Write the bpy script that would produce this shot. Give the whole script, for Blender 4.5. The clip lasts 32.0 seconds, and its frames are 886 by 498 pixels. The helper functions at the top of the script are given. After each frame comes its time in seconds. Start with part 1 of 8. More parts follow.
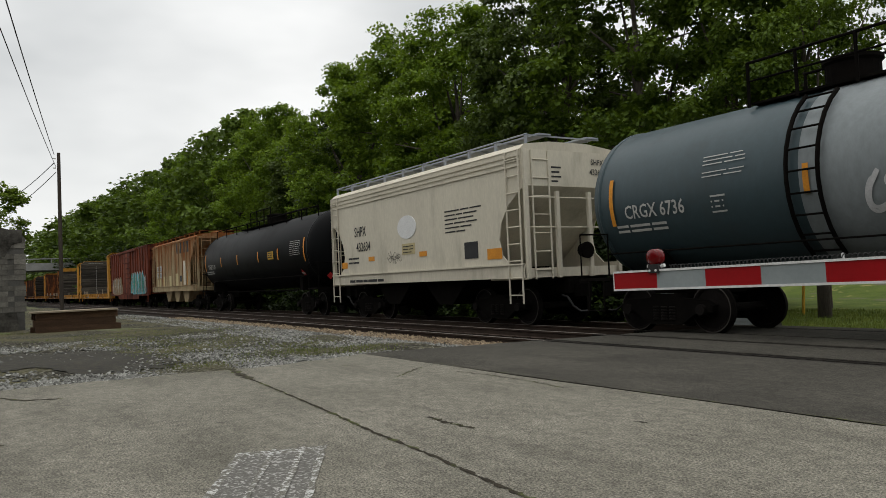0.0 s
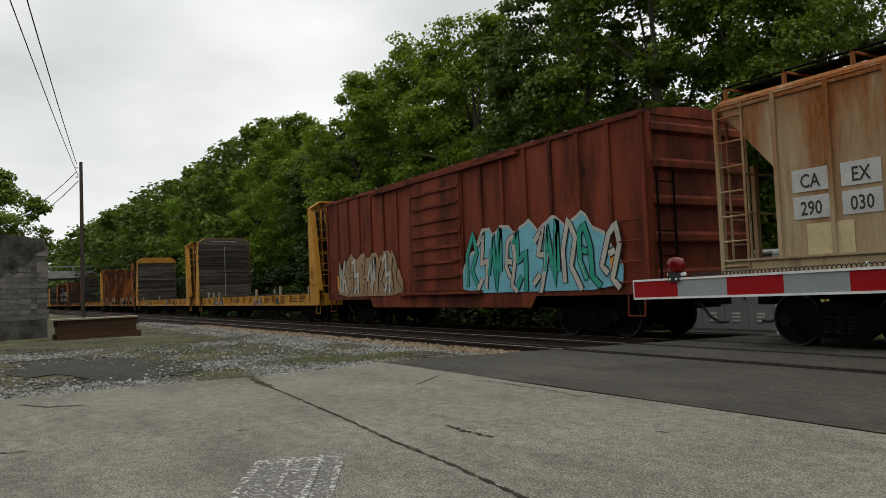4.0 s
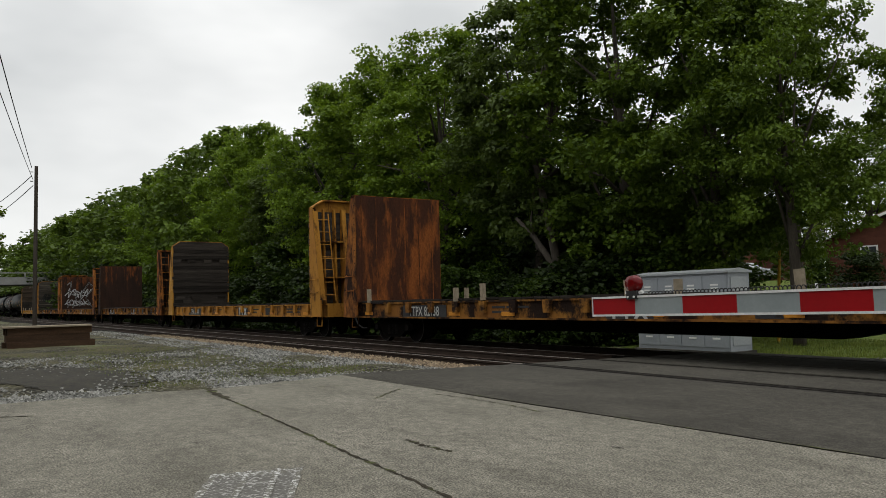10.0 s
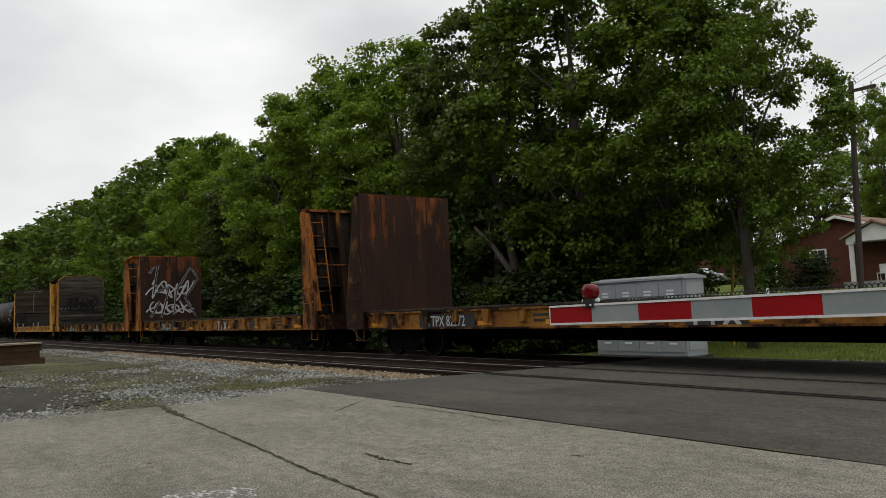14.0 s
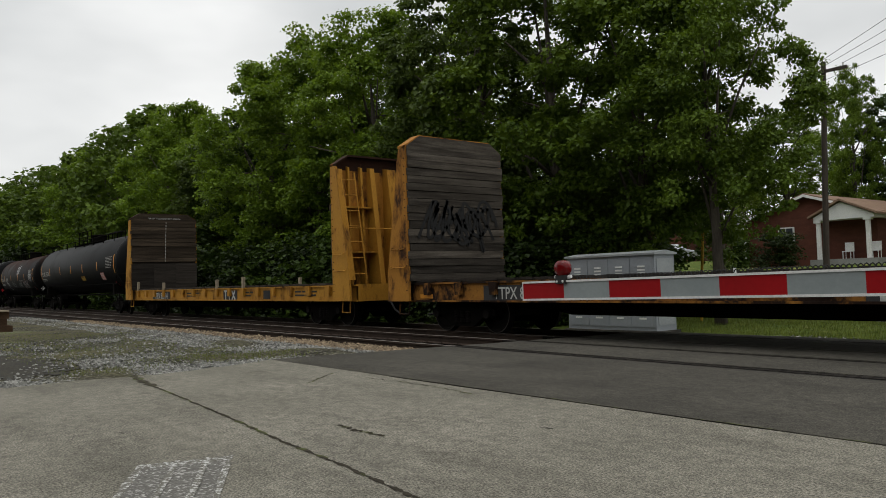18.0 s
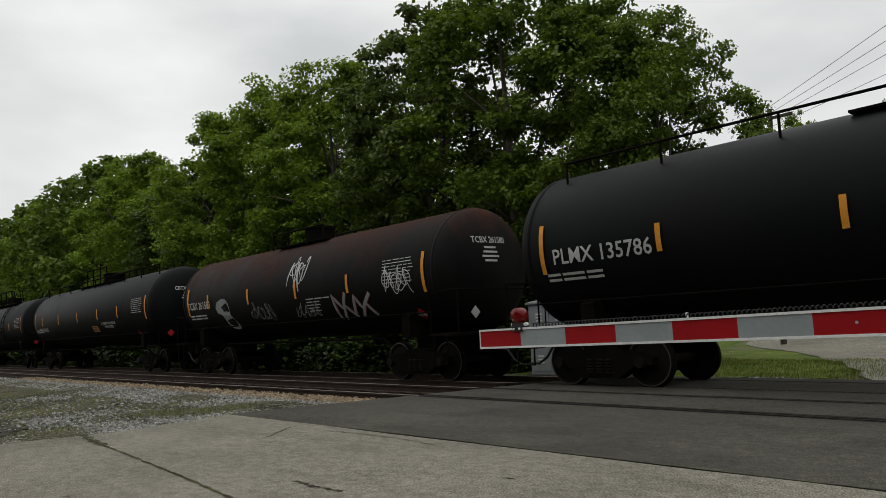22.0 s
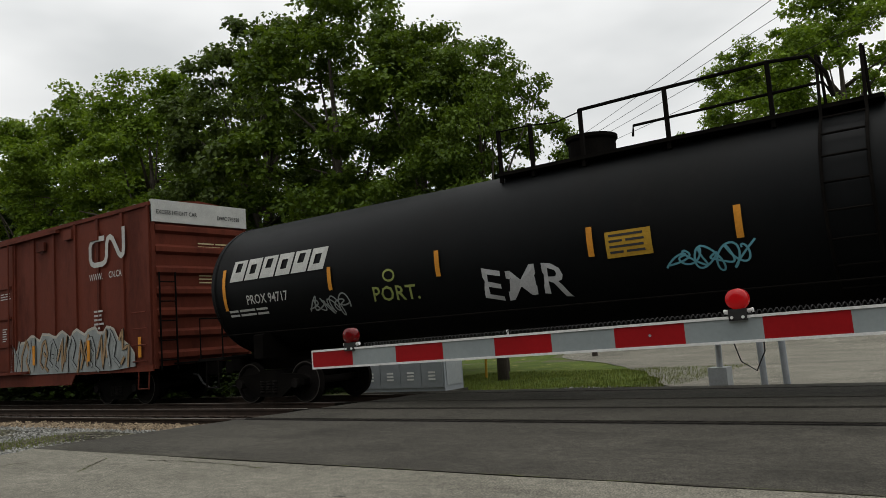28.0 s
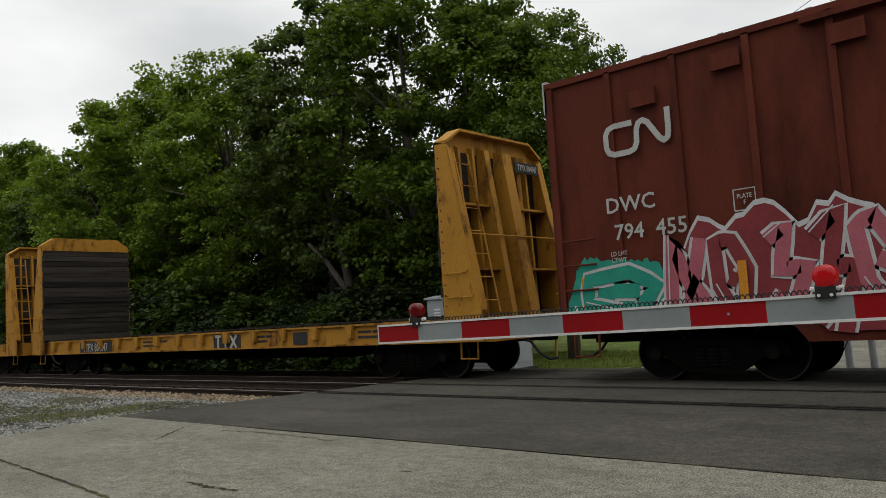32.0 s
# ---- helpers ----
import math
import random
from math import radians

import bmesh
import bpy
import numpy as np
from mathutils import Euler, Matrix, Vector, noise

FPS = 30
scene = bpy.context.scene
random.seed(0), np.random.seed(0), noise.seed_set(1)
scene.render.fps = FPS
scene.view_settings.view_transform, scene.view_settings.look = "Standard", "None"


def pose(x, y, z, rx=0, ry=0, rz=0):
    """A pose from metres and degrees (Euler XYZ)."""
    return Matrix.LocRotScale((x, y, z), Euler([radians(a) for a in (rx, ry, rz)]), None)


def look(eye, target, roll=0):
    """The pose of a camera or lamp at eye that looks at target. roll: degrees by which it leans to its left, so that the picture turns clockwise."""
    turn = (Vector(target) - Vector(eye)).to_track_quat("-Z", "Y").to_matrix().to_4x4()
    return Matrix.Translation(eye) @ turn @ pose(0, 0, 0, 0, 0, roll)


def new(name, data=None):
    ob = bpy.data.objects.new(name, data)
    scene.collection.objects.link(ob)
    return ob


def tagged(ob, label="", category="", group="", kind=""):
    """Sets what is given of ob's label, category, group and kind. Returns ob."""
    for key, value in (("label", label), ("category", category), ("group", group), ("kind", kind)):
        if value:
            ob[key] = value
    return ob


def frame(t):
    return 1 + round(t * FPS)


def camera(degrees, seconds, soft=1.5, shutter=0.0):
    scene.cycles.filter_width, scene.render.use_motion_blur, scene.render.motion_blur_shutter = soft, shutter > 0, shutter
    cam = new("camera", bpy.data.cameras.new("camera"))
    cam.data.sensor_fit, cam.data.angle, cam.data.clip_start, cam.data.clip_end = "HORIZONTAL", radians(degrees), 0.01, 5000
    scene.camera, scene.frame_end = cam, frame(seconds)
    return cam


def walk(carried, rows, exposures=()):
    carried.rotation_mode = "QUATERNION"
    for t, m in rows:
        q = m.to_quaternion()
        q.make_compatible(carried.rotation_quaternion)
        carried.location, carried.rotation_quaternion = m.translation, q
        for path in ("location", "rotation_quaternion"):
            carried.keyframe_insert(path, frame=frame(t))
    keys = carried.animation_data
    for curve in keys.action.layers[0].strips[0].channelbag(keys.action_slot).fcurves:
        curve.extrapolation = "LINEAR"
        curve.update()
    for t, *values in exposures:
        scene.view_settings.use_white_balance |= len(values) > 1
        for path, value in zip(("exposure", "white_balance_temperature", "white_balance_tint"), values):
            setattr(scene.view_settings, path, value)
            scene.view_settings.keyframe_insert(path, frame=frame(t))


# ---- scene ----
cam = camera(60.0, 32.0, soft=0.55)
PATH = [
    (0, pose(-0.03, 0.003, 1.189, 92.26, 2.39, 58.15)),
    (0.5, pose(-0.029, -0.009, 1.185, 92.3, 2.32, 59.27)),
    (1, pose(-0.035, -0.009, 1.187, 92.18, 2.49, 59.85)),
    (1.5, pose(-0.046, -0.001, 1.184, 92.22, 2.62, 60.26)),
    (2, pose(-0.047, -0.006, 1.181, 92.18, 2.6, 60.15)),
    (2.5, pose(-0.044, -0.012, 1.181, 92.38, 2.6, 59.96)),
    (3, pose(-0.045, -0.014, 1.183, 92.72, 2.55, 59.94)),
    (3.5, pose(-0.038, -0.004, 1.19, 92.89, 2.38, 59.74)),
    (5.5, pose(-0.035, -0.004, 1.185, 92.81, 2.27, 58.75)),
    (6, pose(-0.032, -0.005, 1.185, 92.76, 2.16, 58.61)),
    (6.5, pose(-0.033, -0.006, 1.185, 92.71, 2.16, 58.58)),
    (7, pose(-0.041, -0.003, 1.188, 92.94, 2.13, 58.9)),
    (7.5, pose(-0.049, 0.005, 1.19, 93.55, 2.35, 58.74)),
    (8, pose(-0.05, -0.005, 1.197, 93.56, 2.29, 58.66)),
    (8.5, pose(-0.049, -0.004, 1.194, 93.59, 2.17, 58.77)),
    (9, pose(-0.022, -0.005, 1.198, 93.52, 2.1, 57.95)),
    (9.5, pose(-0.021, -0.016, 1.194, 93.79, 1.68, 57.29)),
    (10, pose(-0.011, -0.019, 1.197, 93.82, 1.38, 56.59)),
    (10.5, pose(-0.016, -0.013, 1.196, 93.68, 1.55, 56.3)),
    (11, pose(-0.02, -0.012, 1.196, 93.89, 1.61, 55.97)),
    (11.5, pose(-0.023, -0.006, 1.195, 94.06, 1.71, 55.88)),
    (12, pose(-0.018, -0.004, 1.199, 94.03, 1.77, 55.36)),
    (12.5, pose(-0.018, -0.002, 1.195, 94.27, 1.95, 55.09)),
    (13, pose(-0.015, -0.002, 1.191, 94.18, 2.14, 54.83)),
    (13.5, pose(-0.02, 0.014, 1.196, 94.08, 2.15, 54.41)),
    (14, pose(-0.027, 0.021, 1.206, 94.45, 2.45, 53.66)),
    (14.5, pose(-0.009, 0.014, 1.201, 94.33, 2.58, 52.37)),
    (16.5, pose(0, 0.004, 1.206, 95.05, 2.25, 51.39)),
    (17, pose(0.002, -0.002, 1.202, 95.06, 2.1, 51.5)),
    (17.5, pose(0.002, -0.009, 1.204, 94.68, 2.02, 51.59)),
    (18, pose(0.002, -0.01, 1.223, 92.32, 1.74, 51.66)),
    (18.5, pose(-0.013, 0.003, 1.266, 92.13, 1.94, 51.57)),
    (19, pose(-0.027, 0.02, 1.262, 93.27, 2.3, 51.81)),
    (19.5, pose(-0.035, 0.02, 1.249, 94.19, 2.55, 53.07)),
    (20, pose(-0.028, 0.029, 1.238, 94.57, 2.72, 53.33)),
    (20.5, pose(-0.02, 0.038, 1.236, 94.85, 2.74, 52.33)),
    (21, pose(-0.016, 0.039, 1.24, 95.28, 2.71, 51.47)),
    (21.5, pose(-0.002, 0.031, 1.238, 95.45, 2.79, 50.66)),
    (22, pose(0.023, 0.036, 1.236, 95.72, 2.9, 48.94)),
    (22.5, pose(0.035, 0.021, 1.238, 96.05, 3.02, 48.67)),
    (23, pose(0.027, 0.014, 1.236, 96.11, 2.92, 48.75)),
    (23.5, pose(0.022, 0.024, 1.233, 95.99, 3.04, 49.18)),
    (24, pose(0.014, 0.03, 1.234, 95.87, 3.11, 49.5)),
    (24.5, pose(0.008, 0.037, 1.229, 95.82, 3.18, 49.65)),
    (26.5, pose(0.017, 0.038, 1.225, 95.65, 2.82, 50.03)),
    (27, pose(0.028, 0.013, 1.23, 95.64, 3.21, 48.22)),
    (27.5, pose(0.06, -0.041, 1.237, 95.58, 4.26, 40.23)),
    (28, pose(0.121, -0.103, 1.246, 96.3, 4.17, 36.24)),
    (28.5, pose(0.122, -0.087, 1.243, 96.43, 4.27, 36.44)),
    (29, pose(0.08, -0.025, 1.236, 96.51, 4.24, 40.16)),
    (29.5, pose(0.056, -0.017, 1.232, 96.03, 3.84, 43.92)),
    (30, pose(0.05, 0.001, 1.229, 95.59, 3.31, 44.48)),
    (30.5, pose(0.069, -0.019, 1.228, 95.34, 3.01, 44.02)),
    (31, pose(0.057, 0.006, 1.225, 95.26, 3.25, 43.05)),
    (31.5, pose(0.066, 0.018, 1.215, 95.01, 3.52, 41.81)),
    (32, pose(0.069, 0.005, 1.232, 94.99, 3.49, 41.47)),
]
walk(cam, PATH, exposures=[(0.0, 0.0), (14.0, 0.0), (17.0, -0.05), (18.0, -0.06), (19.0, 0.1), (20.0, -0.05), (22.0, -0.12), (27.0, -0.12), (28.0, -0.03), (32.0, -0.02)])

# ---- sky and sun: a bright overcast day ----
world = bpy.data.worlds.new("overcast_sky")
scene.world = world
world.use_nodes = True


def build_sky():
    nt = world.node_tree
    nt.nodes.clear()
    out = nt.nodes.new("ShaderNodeOutputWorld")
    back = nt.nodes.new("ShaderNodeBackground")
    sky = nt.nodes.new("ShaderNodeTexSky")
    sky.sky_type, sky.sun_disc = "NISHITA", False
    sky.sun_elevation, sky.sun_rotation = radians(80), radians(150)
    coord = nt.nodes.new("ShaderNodeTexCoord")
    stretch = nt.nodes.new("ShaderNodeMapping")
    stretch.inputs["Scale"].default_value = (1.0, 1.0, 2.6)
    cloud = nt.nodes.new("ShaderNodeTexNoise")
    cloud.inputs["Scale"].default_value, cloud.inputs["Detail"].default_value = 2.3, 4.0
    ramp = nt.nodes.new("ShaderNodeValToRGB")
    ramp.color_ramp.elements[0].position, ramp.color_ramp.elements[0].color = 0.32, (5.0, 5.1, 5.06, 1)
    ramp.color_ramp.elements[1].position, ramp.color_ramp.elements[1].color = 0.68, (7.75, 7.75, 7.6, 1)
    mix = nt.nodes.new("ShaderNodeMix")
    mix.data_type = "RGBA"
    mix.inputs["Factor"].default_value = 0.94
    # an overcast dome: brighter overhead than at the horizon
    apart = nt.nodes.new("ShaderNodeSeparateXYZ")
    rise = nt.nodes.new("ShaderNodeMapRange")
    rise.interpolation_type = "SMOOTHSTEP"
    rise.inputs["From Min"].default_value, rise.inputs["From Max"].default_value = 0.25, 1.0
    rise.inputs["To Min"].default_value, rise.inputs["To Max"].default_value = 1.13, 2.1
    dome = nt.nodes.new("ShaderNodeVectorMath")
    dome.operation = "SCALE"
    nt.links.new(coord.outputs["Generated"], apart.inputs["Vector"])
    nt.links.new(apart.outputs["Z"], rise.inputs["Value"])
    nt.links.new(coord.outputs["Generated"], stretch.inputs["Vector"])
    nt.links.new(stretch.outputs["Vector"], cloud.inputs["Vector"])
    nt.links.new(cloud.outputs["Fac"], ramp.inputs["Fac"])
    nt.links.new(sky.outputs["Color"], mix.inputs["A"])
    nt.links.new(ramp.outputs["Color"], mix.inputs["B"])
    nt.links.new(mix.outputs["Result"], dome.inputs[0])
    nt.links.new(rise.outputs["Result"], dome.inputs["Scale"])
    nt.links.new(dome.outputs["Vector"], back.inputs["Color"])
    back.inputs["Strength"].default_value = 0.118
    nt.links.new(back.outputs["Background"], out.inputs["Surface"])


build_sky()
sun = new("sun", bpy.data.lights.new("sun", "SUN"))
sun.data.energy, sun.data.angle, sun.data.color = 0.55, radians(40), (1.0, 0.97, 0.90)
sun.matrix_world = look((6, -10, 64), (0, 0, 0))

# ---- materials ----
def mat(name, a, b, rough=0.8, metal=0.0, scale=2.0, fine=40.0, bump=0.15, stretch=(1, 1, 1), over=None, over_scale=1.2,
        over_at=0.55, over_soft=0.12, over_rough=0.9, island=0.0, spec=0.12, dark=0.25, third=None, third_at=0.62, third_scale=3.0, vary=0.0, rise=None):
    """Two tones broken up at two scales, and patches of a second coat (rust, dirt) over them."""
    m = bpy.data.materials.new(name)
    m.use_nodes = True
    nt = m.node_tree
    N, L = nt.nodes.new, nt.links.new
    bs = nt.nodes["Principled BSDF"]
    co, info = N("ShaderNodeTexCoord"), N("ShaderNodeObjectInfo")
    shift = N("ShaderNodeVectorMath")
    shift.operation = "MULTIPLY_ADD"
    shift.inputs[1].default_value = (37.0, 23.0, 11.0)
    L(info.outputs["Random"], shift.inputs[0])
    L(co.outputs["Object"], shift.inputs[2])
    mp = N("ShaderNodeMapping")
    mp.inputs["Scale"].default_value = stretch
    L(shift.outputs["Vector"], mp.inputs["Vector"])

    def tex(s, det=5.0, rgh=0.6, vec=mp):
        t = N("ShaderNodeTexNoise")
        t.inputs["Scale"].default_value, t.inputs["Detail"].default_value, t.inputs["Roughness"].default_value = s, det, rgh
        L(vec.outputs["Vector"], t.inputs["Vector"])
        return t

    def mixc(fac, ca, cb, blend="MIX"):
        x = N("ShaderNodeMix")
        x.data_type, x.blend_type = "RGBA", blend
        for sock, val in ((x.inputs["Factor"], fac), (x.inputs["A"], ca), (x.inputs["B"], cb)):
            if isinstance(val, (tuple, float, int)):
                sock.default_value = (*val, 1) if isinstance(val, tuple) and len(val) == 3 else val
            else:
                L(val, sock)
        return x.outputs["Result"]

    def ramp(src, lo, hi):
        r = N("ShaderNodeMapRange")
        r.inputs["From Min"].default_value, r.inputs["From Max"].default_value = lo, hi
        L(src, r.inputs["Value"])
        return r.outputs["Result"]

    big, small = tex(scale), tex(fine, 3.0, 0.7)
    col = mixc(ramp(big.outputs["Fac"], 0.3, 0.7), a, b)
    col = mixc(dark, col, mixc(ramp(small.outputs["Fac"], 0.3, 0.75), (0.35, 0.35, 0.35), (1.45, 1.45, 1.45)), "MULTIPLY")
    rgh = None
    if third:
        t3 = tex(third_scale, 6.0, 0.65)
        col = mixc(ramp(t3.outputs["Fac"], third_at - 0.05, third_at + 0.05), col, third)
    if over:
        o = tex(over_scale, 7.0, 0.7)
        spread = o.outputs["Fac"]
        if rise:
            # the coat gathers towards one height: rust that runs down from the roof, soot that blows up
            apart, lift, add = N("ShaderNodeSeparateXYZ"), N("ShaderNodeMapRange"), N("ShaderNodeMath")
            add.operation = "ADD"
            L(co.outputs["Object"], apart.inputs["Vector"])
            for key, value in zip(("From Min", "From Max", "To Min", "To Max"), (rise[0], rise[1], -rise[2], rise[2])):
                lift.inputs[key].default_value = value
            L(apart.outputs["Z"], lift.inputs["Value"])
            L(spread, add.inputs[0])
            L(lift.outputs["Result"], add.inputs[1])
            spread = add.outputs["Value"]
        f = ramp(spread, over_at - over_soft, over_at + over_soft)
        col = mixc(f, col, mixc(ramp(small.outputs["Fac"], 0.35, 0.65), over, tuple(c * 0.55 for c in over)))
        rgh = mixc(f, (rough,) * 3, (over_rough,) * 3)
    if vary:
        hv, vr = N("ShaderNodeHueSaturation"), N("ShaderNodeMapRange")
        vr.inputs["To Min"].default_value, vr.inputs["To Max"].default_value = 1 - vary, 1 + vary
        L(info.outputs["Random"], vr.inputs["Value"])
        L(vr.outputs["Result"], hv.inputs["Value"])
        L(col, hv.inputs["Color"])
        col = hv.outputs["Color"]
    if island:
        geo = N("ShaderNodeNewGeometry")
        hsv = N("ShaderNodeHueSaturation")
        v = N("ShaderNodeMapRange")
        v.inputs["To Min"].default_value, v.inputs["To Max"].default_value = 1 - island, 1 + island
        L(geo.outputs["Random Per Island"], v.inputs["Value"])
        L(v.outputs["Result"], hsv.inputs["Value"])
        L(col, hsv.inputs["Color"])
        col = hsv.outputs["Color"]
    L(col, bs.inputs["Base Color"])
    if rgh is not None:
        L(rgh, bs.inputs["Roughness"])
    else:
        bs.inputs["Roughness"].default_value = rough
    bs.inputs["Metallic"].default_value = metal
    bs.inputs["Specular IOR Level"].default_value = spec
    if bump:
        bp = N("ShaderNodeBump")
        bp.inputs["Strength"].default_value, bp.inputs["Distance"].default_value = bump, 0.02
        L(small.outputs["Fac"], bp.inputs["Height"])
        L(bp.outputs["Normal"], bs.inputs["Normal"])
    return m


def stone_mat(name, tones, scale, rough=0.9, bump=0.8, stain=None, stain_scale=0.5, stain_at=0.55):
    """Packed stones: cells of several greys with dark joints, with broad stains over them."""
    m = bpy.data.materials.new(name)
    m.use_nodes = True
    nt = m.node_tree
    N, L = nt.nodes.new, nt.links.new
    bs = nt.nodes["Principled BSDF"]
    co = N("ShaderNodeTexCoord")
    vo = N("ShaderNodeTexVoronoi")
    vo.inputs["Scale"].default_value = scale
    L(co.outputs["Object"], vo.inputs["Vector"])
    sep = N("ShaderNodeSeparateColor")
    L(vo.outputs["Color"], sep.inputs["Color"])
    rp = N("ShaderNodeValToRGB")
    rp.color_ramp.interpolation = "CONSTANT"
    for i, c in enumerate(tones):
        e = rp.color_ramp.elements[i] if i < 2 else rp.color_ramp.elements.new(0)
        e.position, e.color = i / len(tones), (*c, 1)
    L(sep.outputs[0], rp.inputs["Fac"])
    no = N("ShaderNodeTexNoise")
    no.inputs["Scale"].default_value, no.inputs["Detail"].default_value = stain_scale, 6
    L(co.outputs["Object"], no.inputs["Vector"])
    mr = N("ShaderNodeMapRange")
    mr.inputs["From Min"].default_value, mr.inputs["From Max"].default_value = stain_at - 0.1, stain_at + 0.1
    L(no.outputs["Fac"], mr.inputs["Value"])
    mx = N("ShaderNodeMix")
    mx.data_type = "RGBA"
    L(mr.outputs["Result"], mx.inputs["Factor"])
    L(rp.outputs["Color"], mx.inputs["A"])
    mx.inputs["B"].default_value = (*(stain or tones[0]), 1)
    edge = N("ShaderNodeMix")
    edge.data_type, edge.blend_type = "RGBA", "MULTIPLY"
    edge.inputs["Factor"].default_value = 0.7
    mr2 = N("ShaderNodeMapRange")
    mr2.inputs["From Min"].default_value, mr2.inputs["From Max"].default_value = 0.75, 0.3
    mr2.inputs["To Min"].default_value = 0.15
    L(vo.outputs["Distance"], mr2.inputs["Value"])
    L(mx.outputs["Result"], edge.inputs["A"])
    L(mr2.outputs["Result"], edge.inputs["B"])
    L(edge.outputs["Result"], bs.inputs["Base Color"])
    bs.inputs["Roughness"].default_value, bs.inputs["Specular IOR Level"].default_value = rough, 0.08
    bp = N("ShaderNodeBump")
    bp.inputs["Strength"].default_value, bp.inputs["Distance"].default_value = bump, 0.04
    bp.invert = True
    L(vo.outputs["Distance"], bp.inputs["Height"])
    L(bp.outputs["Normal"], bs.inputs["Normal"])
    return m


def ground_mat(name, a, b, worn, grain, stretch=0.35, speck=1.0):
    """Worn paving: broad tone changes, wear lanes along the street, and coarse sharp grain."""
    m = bpy.data.materials.new(name)
    m.use_nodes = True
    nt = m.node_tree
    N, L = nt.nodes.new, nt.links.new
    bs = nt.nodes["Principled BSDF"]
    co, mp = N("ShaderNodeTexCoord"), N("ShaderNodeMapping")
    mp.inputs["Scale"].default_value = (stretch, 1, 1)
    L(co.outputs["Object"], mp.inputs["Vector"])

    def tex(src, s, lo, hi, to0, to1, detail=4.0):
        t, r = N("ShaderNodeTexNoise"), N("ShaderNodeMapRange")
        t.inputs["Scale"].default_value, t.inputs["Detail"].default_value, t.inputs["Roughness"].default_value = s, detail, 0.65
        for k, v in (("From Min", lo), ("From Max", hi), ("To Min", to0), ("To Max", to1)):
            r.inputs[k].default_value = v
        L(src, t.inputs["Vector"])
        L(t.outputs["Fac"], r.inputs["Value"])
        return r.outputs["Result"]

    def mixc(fac, ca, cb):
        x = N("ShaderNodeMix")
        x.data_type = "RGBA"
        L(fac, x.inputs["Factor"])
        for sock, val in ((x.inputs["A"], ca), (x.inputs["B"], cb)):
            if isinstance(val, tuple):
                sock.default_value = (*val, 1)
            else:
                L(val, sock)
        return x.outputs["Result"]

    obj, lane = co.outputs["Object"], mp.outputs["Vector"]
    col = mixc(tex(obj, 0.5, 0.35, 0.65, 0, 1), a, b)
    col = mixc(tex(lane, 1.1, 0.47, 0.72, 0, 0.95), col, worn)
    for s, lo, hi in ((grain, 0.55, 1.4), (grain * 2.6, 0.7, 1.3), (9.0, 0.86, 1.12)):
        v = N("ShaderNodeVectorMath")
        v.operation = "SCALE"
        L(col, v.inputs[0])
        L(tex(obj, s, 0.38, 0.62, 1 - (1 - lo) * speck, 1 + (hi - 1) * speck, 2.0), v.inputs["Scale"])
        col = v.outputs["Vector"]
    # dark pits
    col = mixc(tex(obj, 34, 0.66, 0.70, 0, 0.7 * speck, 2.0), col, tuple(c * 0.45 for c in worn))
    L(col, bs.inputs["Base Color"])
    bs.inputs["Roughness"].default_value, bs.inputs["Specular IOR Level"].default_value = 0.92, 0.15
    bp = N("ShaderNodeBump")
    bp.inputs["Strength"].default_value, bp.inputs["Distance"].default_value = 0.5 * speck, 0.01
    L(tex(obj, grain, 0.3, 0.7, 0, 1, 3.0), bp.inputs["Height"])
    L(bp.outputs["Normal"], bs.inputs["Normal"])
    return m


def glow(name, colour, strength):
    m = bpy.data.materials.new(name)
    m.use_nodes = True
    bs = m.node_tree.nodes["Principled BSDF"]
    bs.inputs["Base Color"].default_value = (*colour, 1)
    bs.inputs["Roughness"].default_value = 0.2
    bs.inputs["Specular IOR Level"].default_value = 0.25
    bs.inputs["Emission Color"].default_value = (*colour, 1)
    bs.inputs["Emission Strength"].default_value = strength
    return m


M_LOT = ground_mat("worn_concrete", (0.148, 0.139, 0.112), (0.196, 0.184, 0.15), (0.108, 0.101, 0.081), 62, 0.35, 1.15)
M_ASPHALT = ground_mat("crossing_asphalt", (0.047, 0.0437, 0.0358), (0.07, 0.065, 0.053), (0.036, 0.0335, 0.0275), 75, 0.5, 1.0)
M_CRACK = mat("crack_filler", (0.02, 0.017, 0.012), (0.05, 0.043, 0.03), 0.95, scale=6, fine=60, bump=0.4, third=(0.075, 0.085, 0.03), third_at=0.56, third_scale=4)
M_PAINTMARK = mat("worn_road_paint", (0.5, 0.5, 0.48), (0.4, 0.4, 0.385), 0.8, scale=3, fine=60, over=(0.15, 0.142, 0.12), over_scale=26, over_at=0.46, over_soft=0.04)
M_PAINTFILM = mat("faded_paint_film", (0.4, 0.39, 0.37), (0.3, 0.29, 0.27), 0.85, scale=5, fine=60, over=(0.14, 0.134, 0.12), over_scale=30, over_at=0.43, over_soft=0.03)
M_CMUDARK = mat("blackened_render", (0.06, 0.056, 0.048), (0.12, 0.113, 0.098), 0.95, scale=1.5, fine=14, bump=0.5, dark=0.5, over=(0.026, 0.024, 0.02), over_scale=1.6, over_at=0.52)
M_STACK = mat("rust_stained_timber", (0.085, 0.05, 0.03), (0.045, 0.028, 0.018), 0.9, scale=2, fine=25, stretch=(4, 0.6, 4), bump=0.4, dark=0.5, vary=0.35)
M_PALEWOOD = mat("bleached_board", (0.3, 0.25, 0.18), (0.2, 0.165, 0.115), 0.9, scale=2, fine=25, stretch=(4, 0.6, 4), bump=0.3)
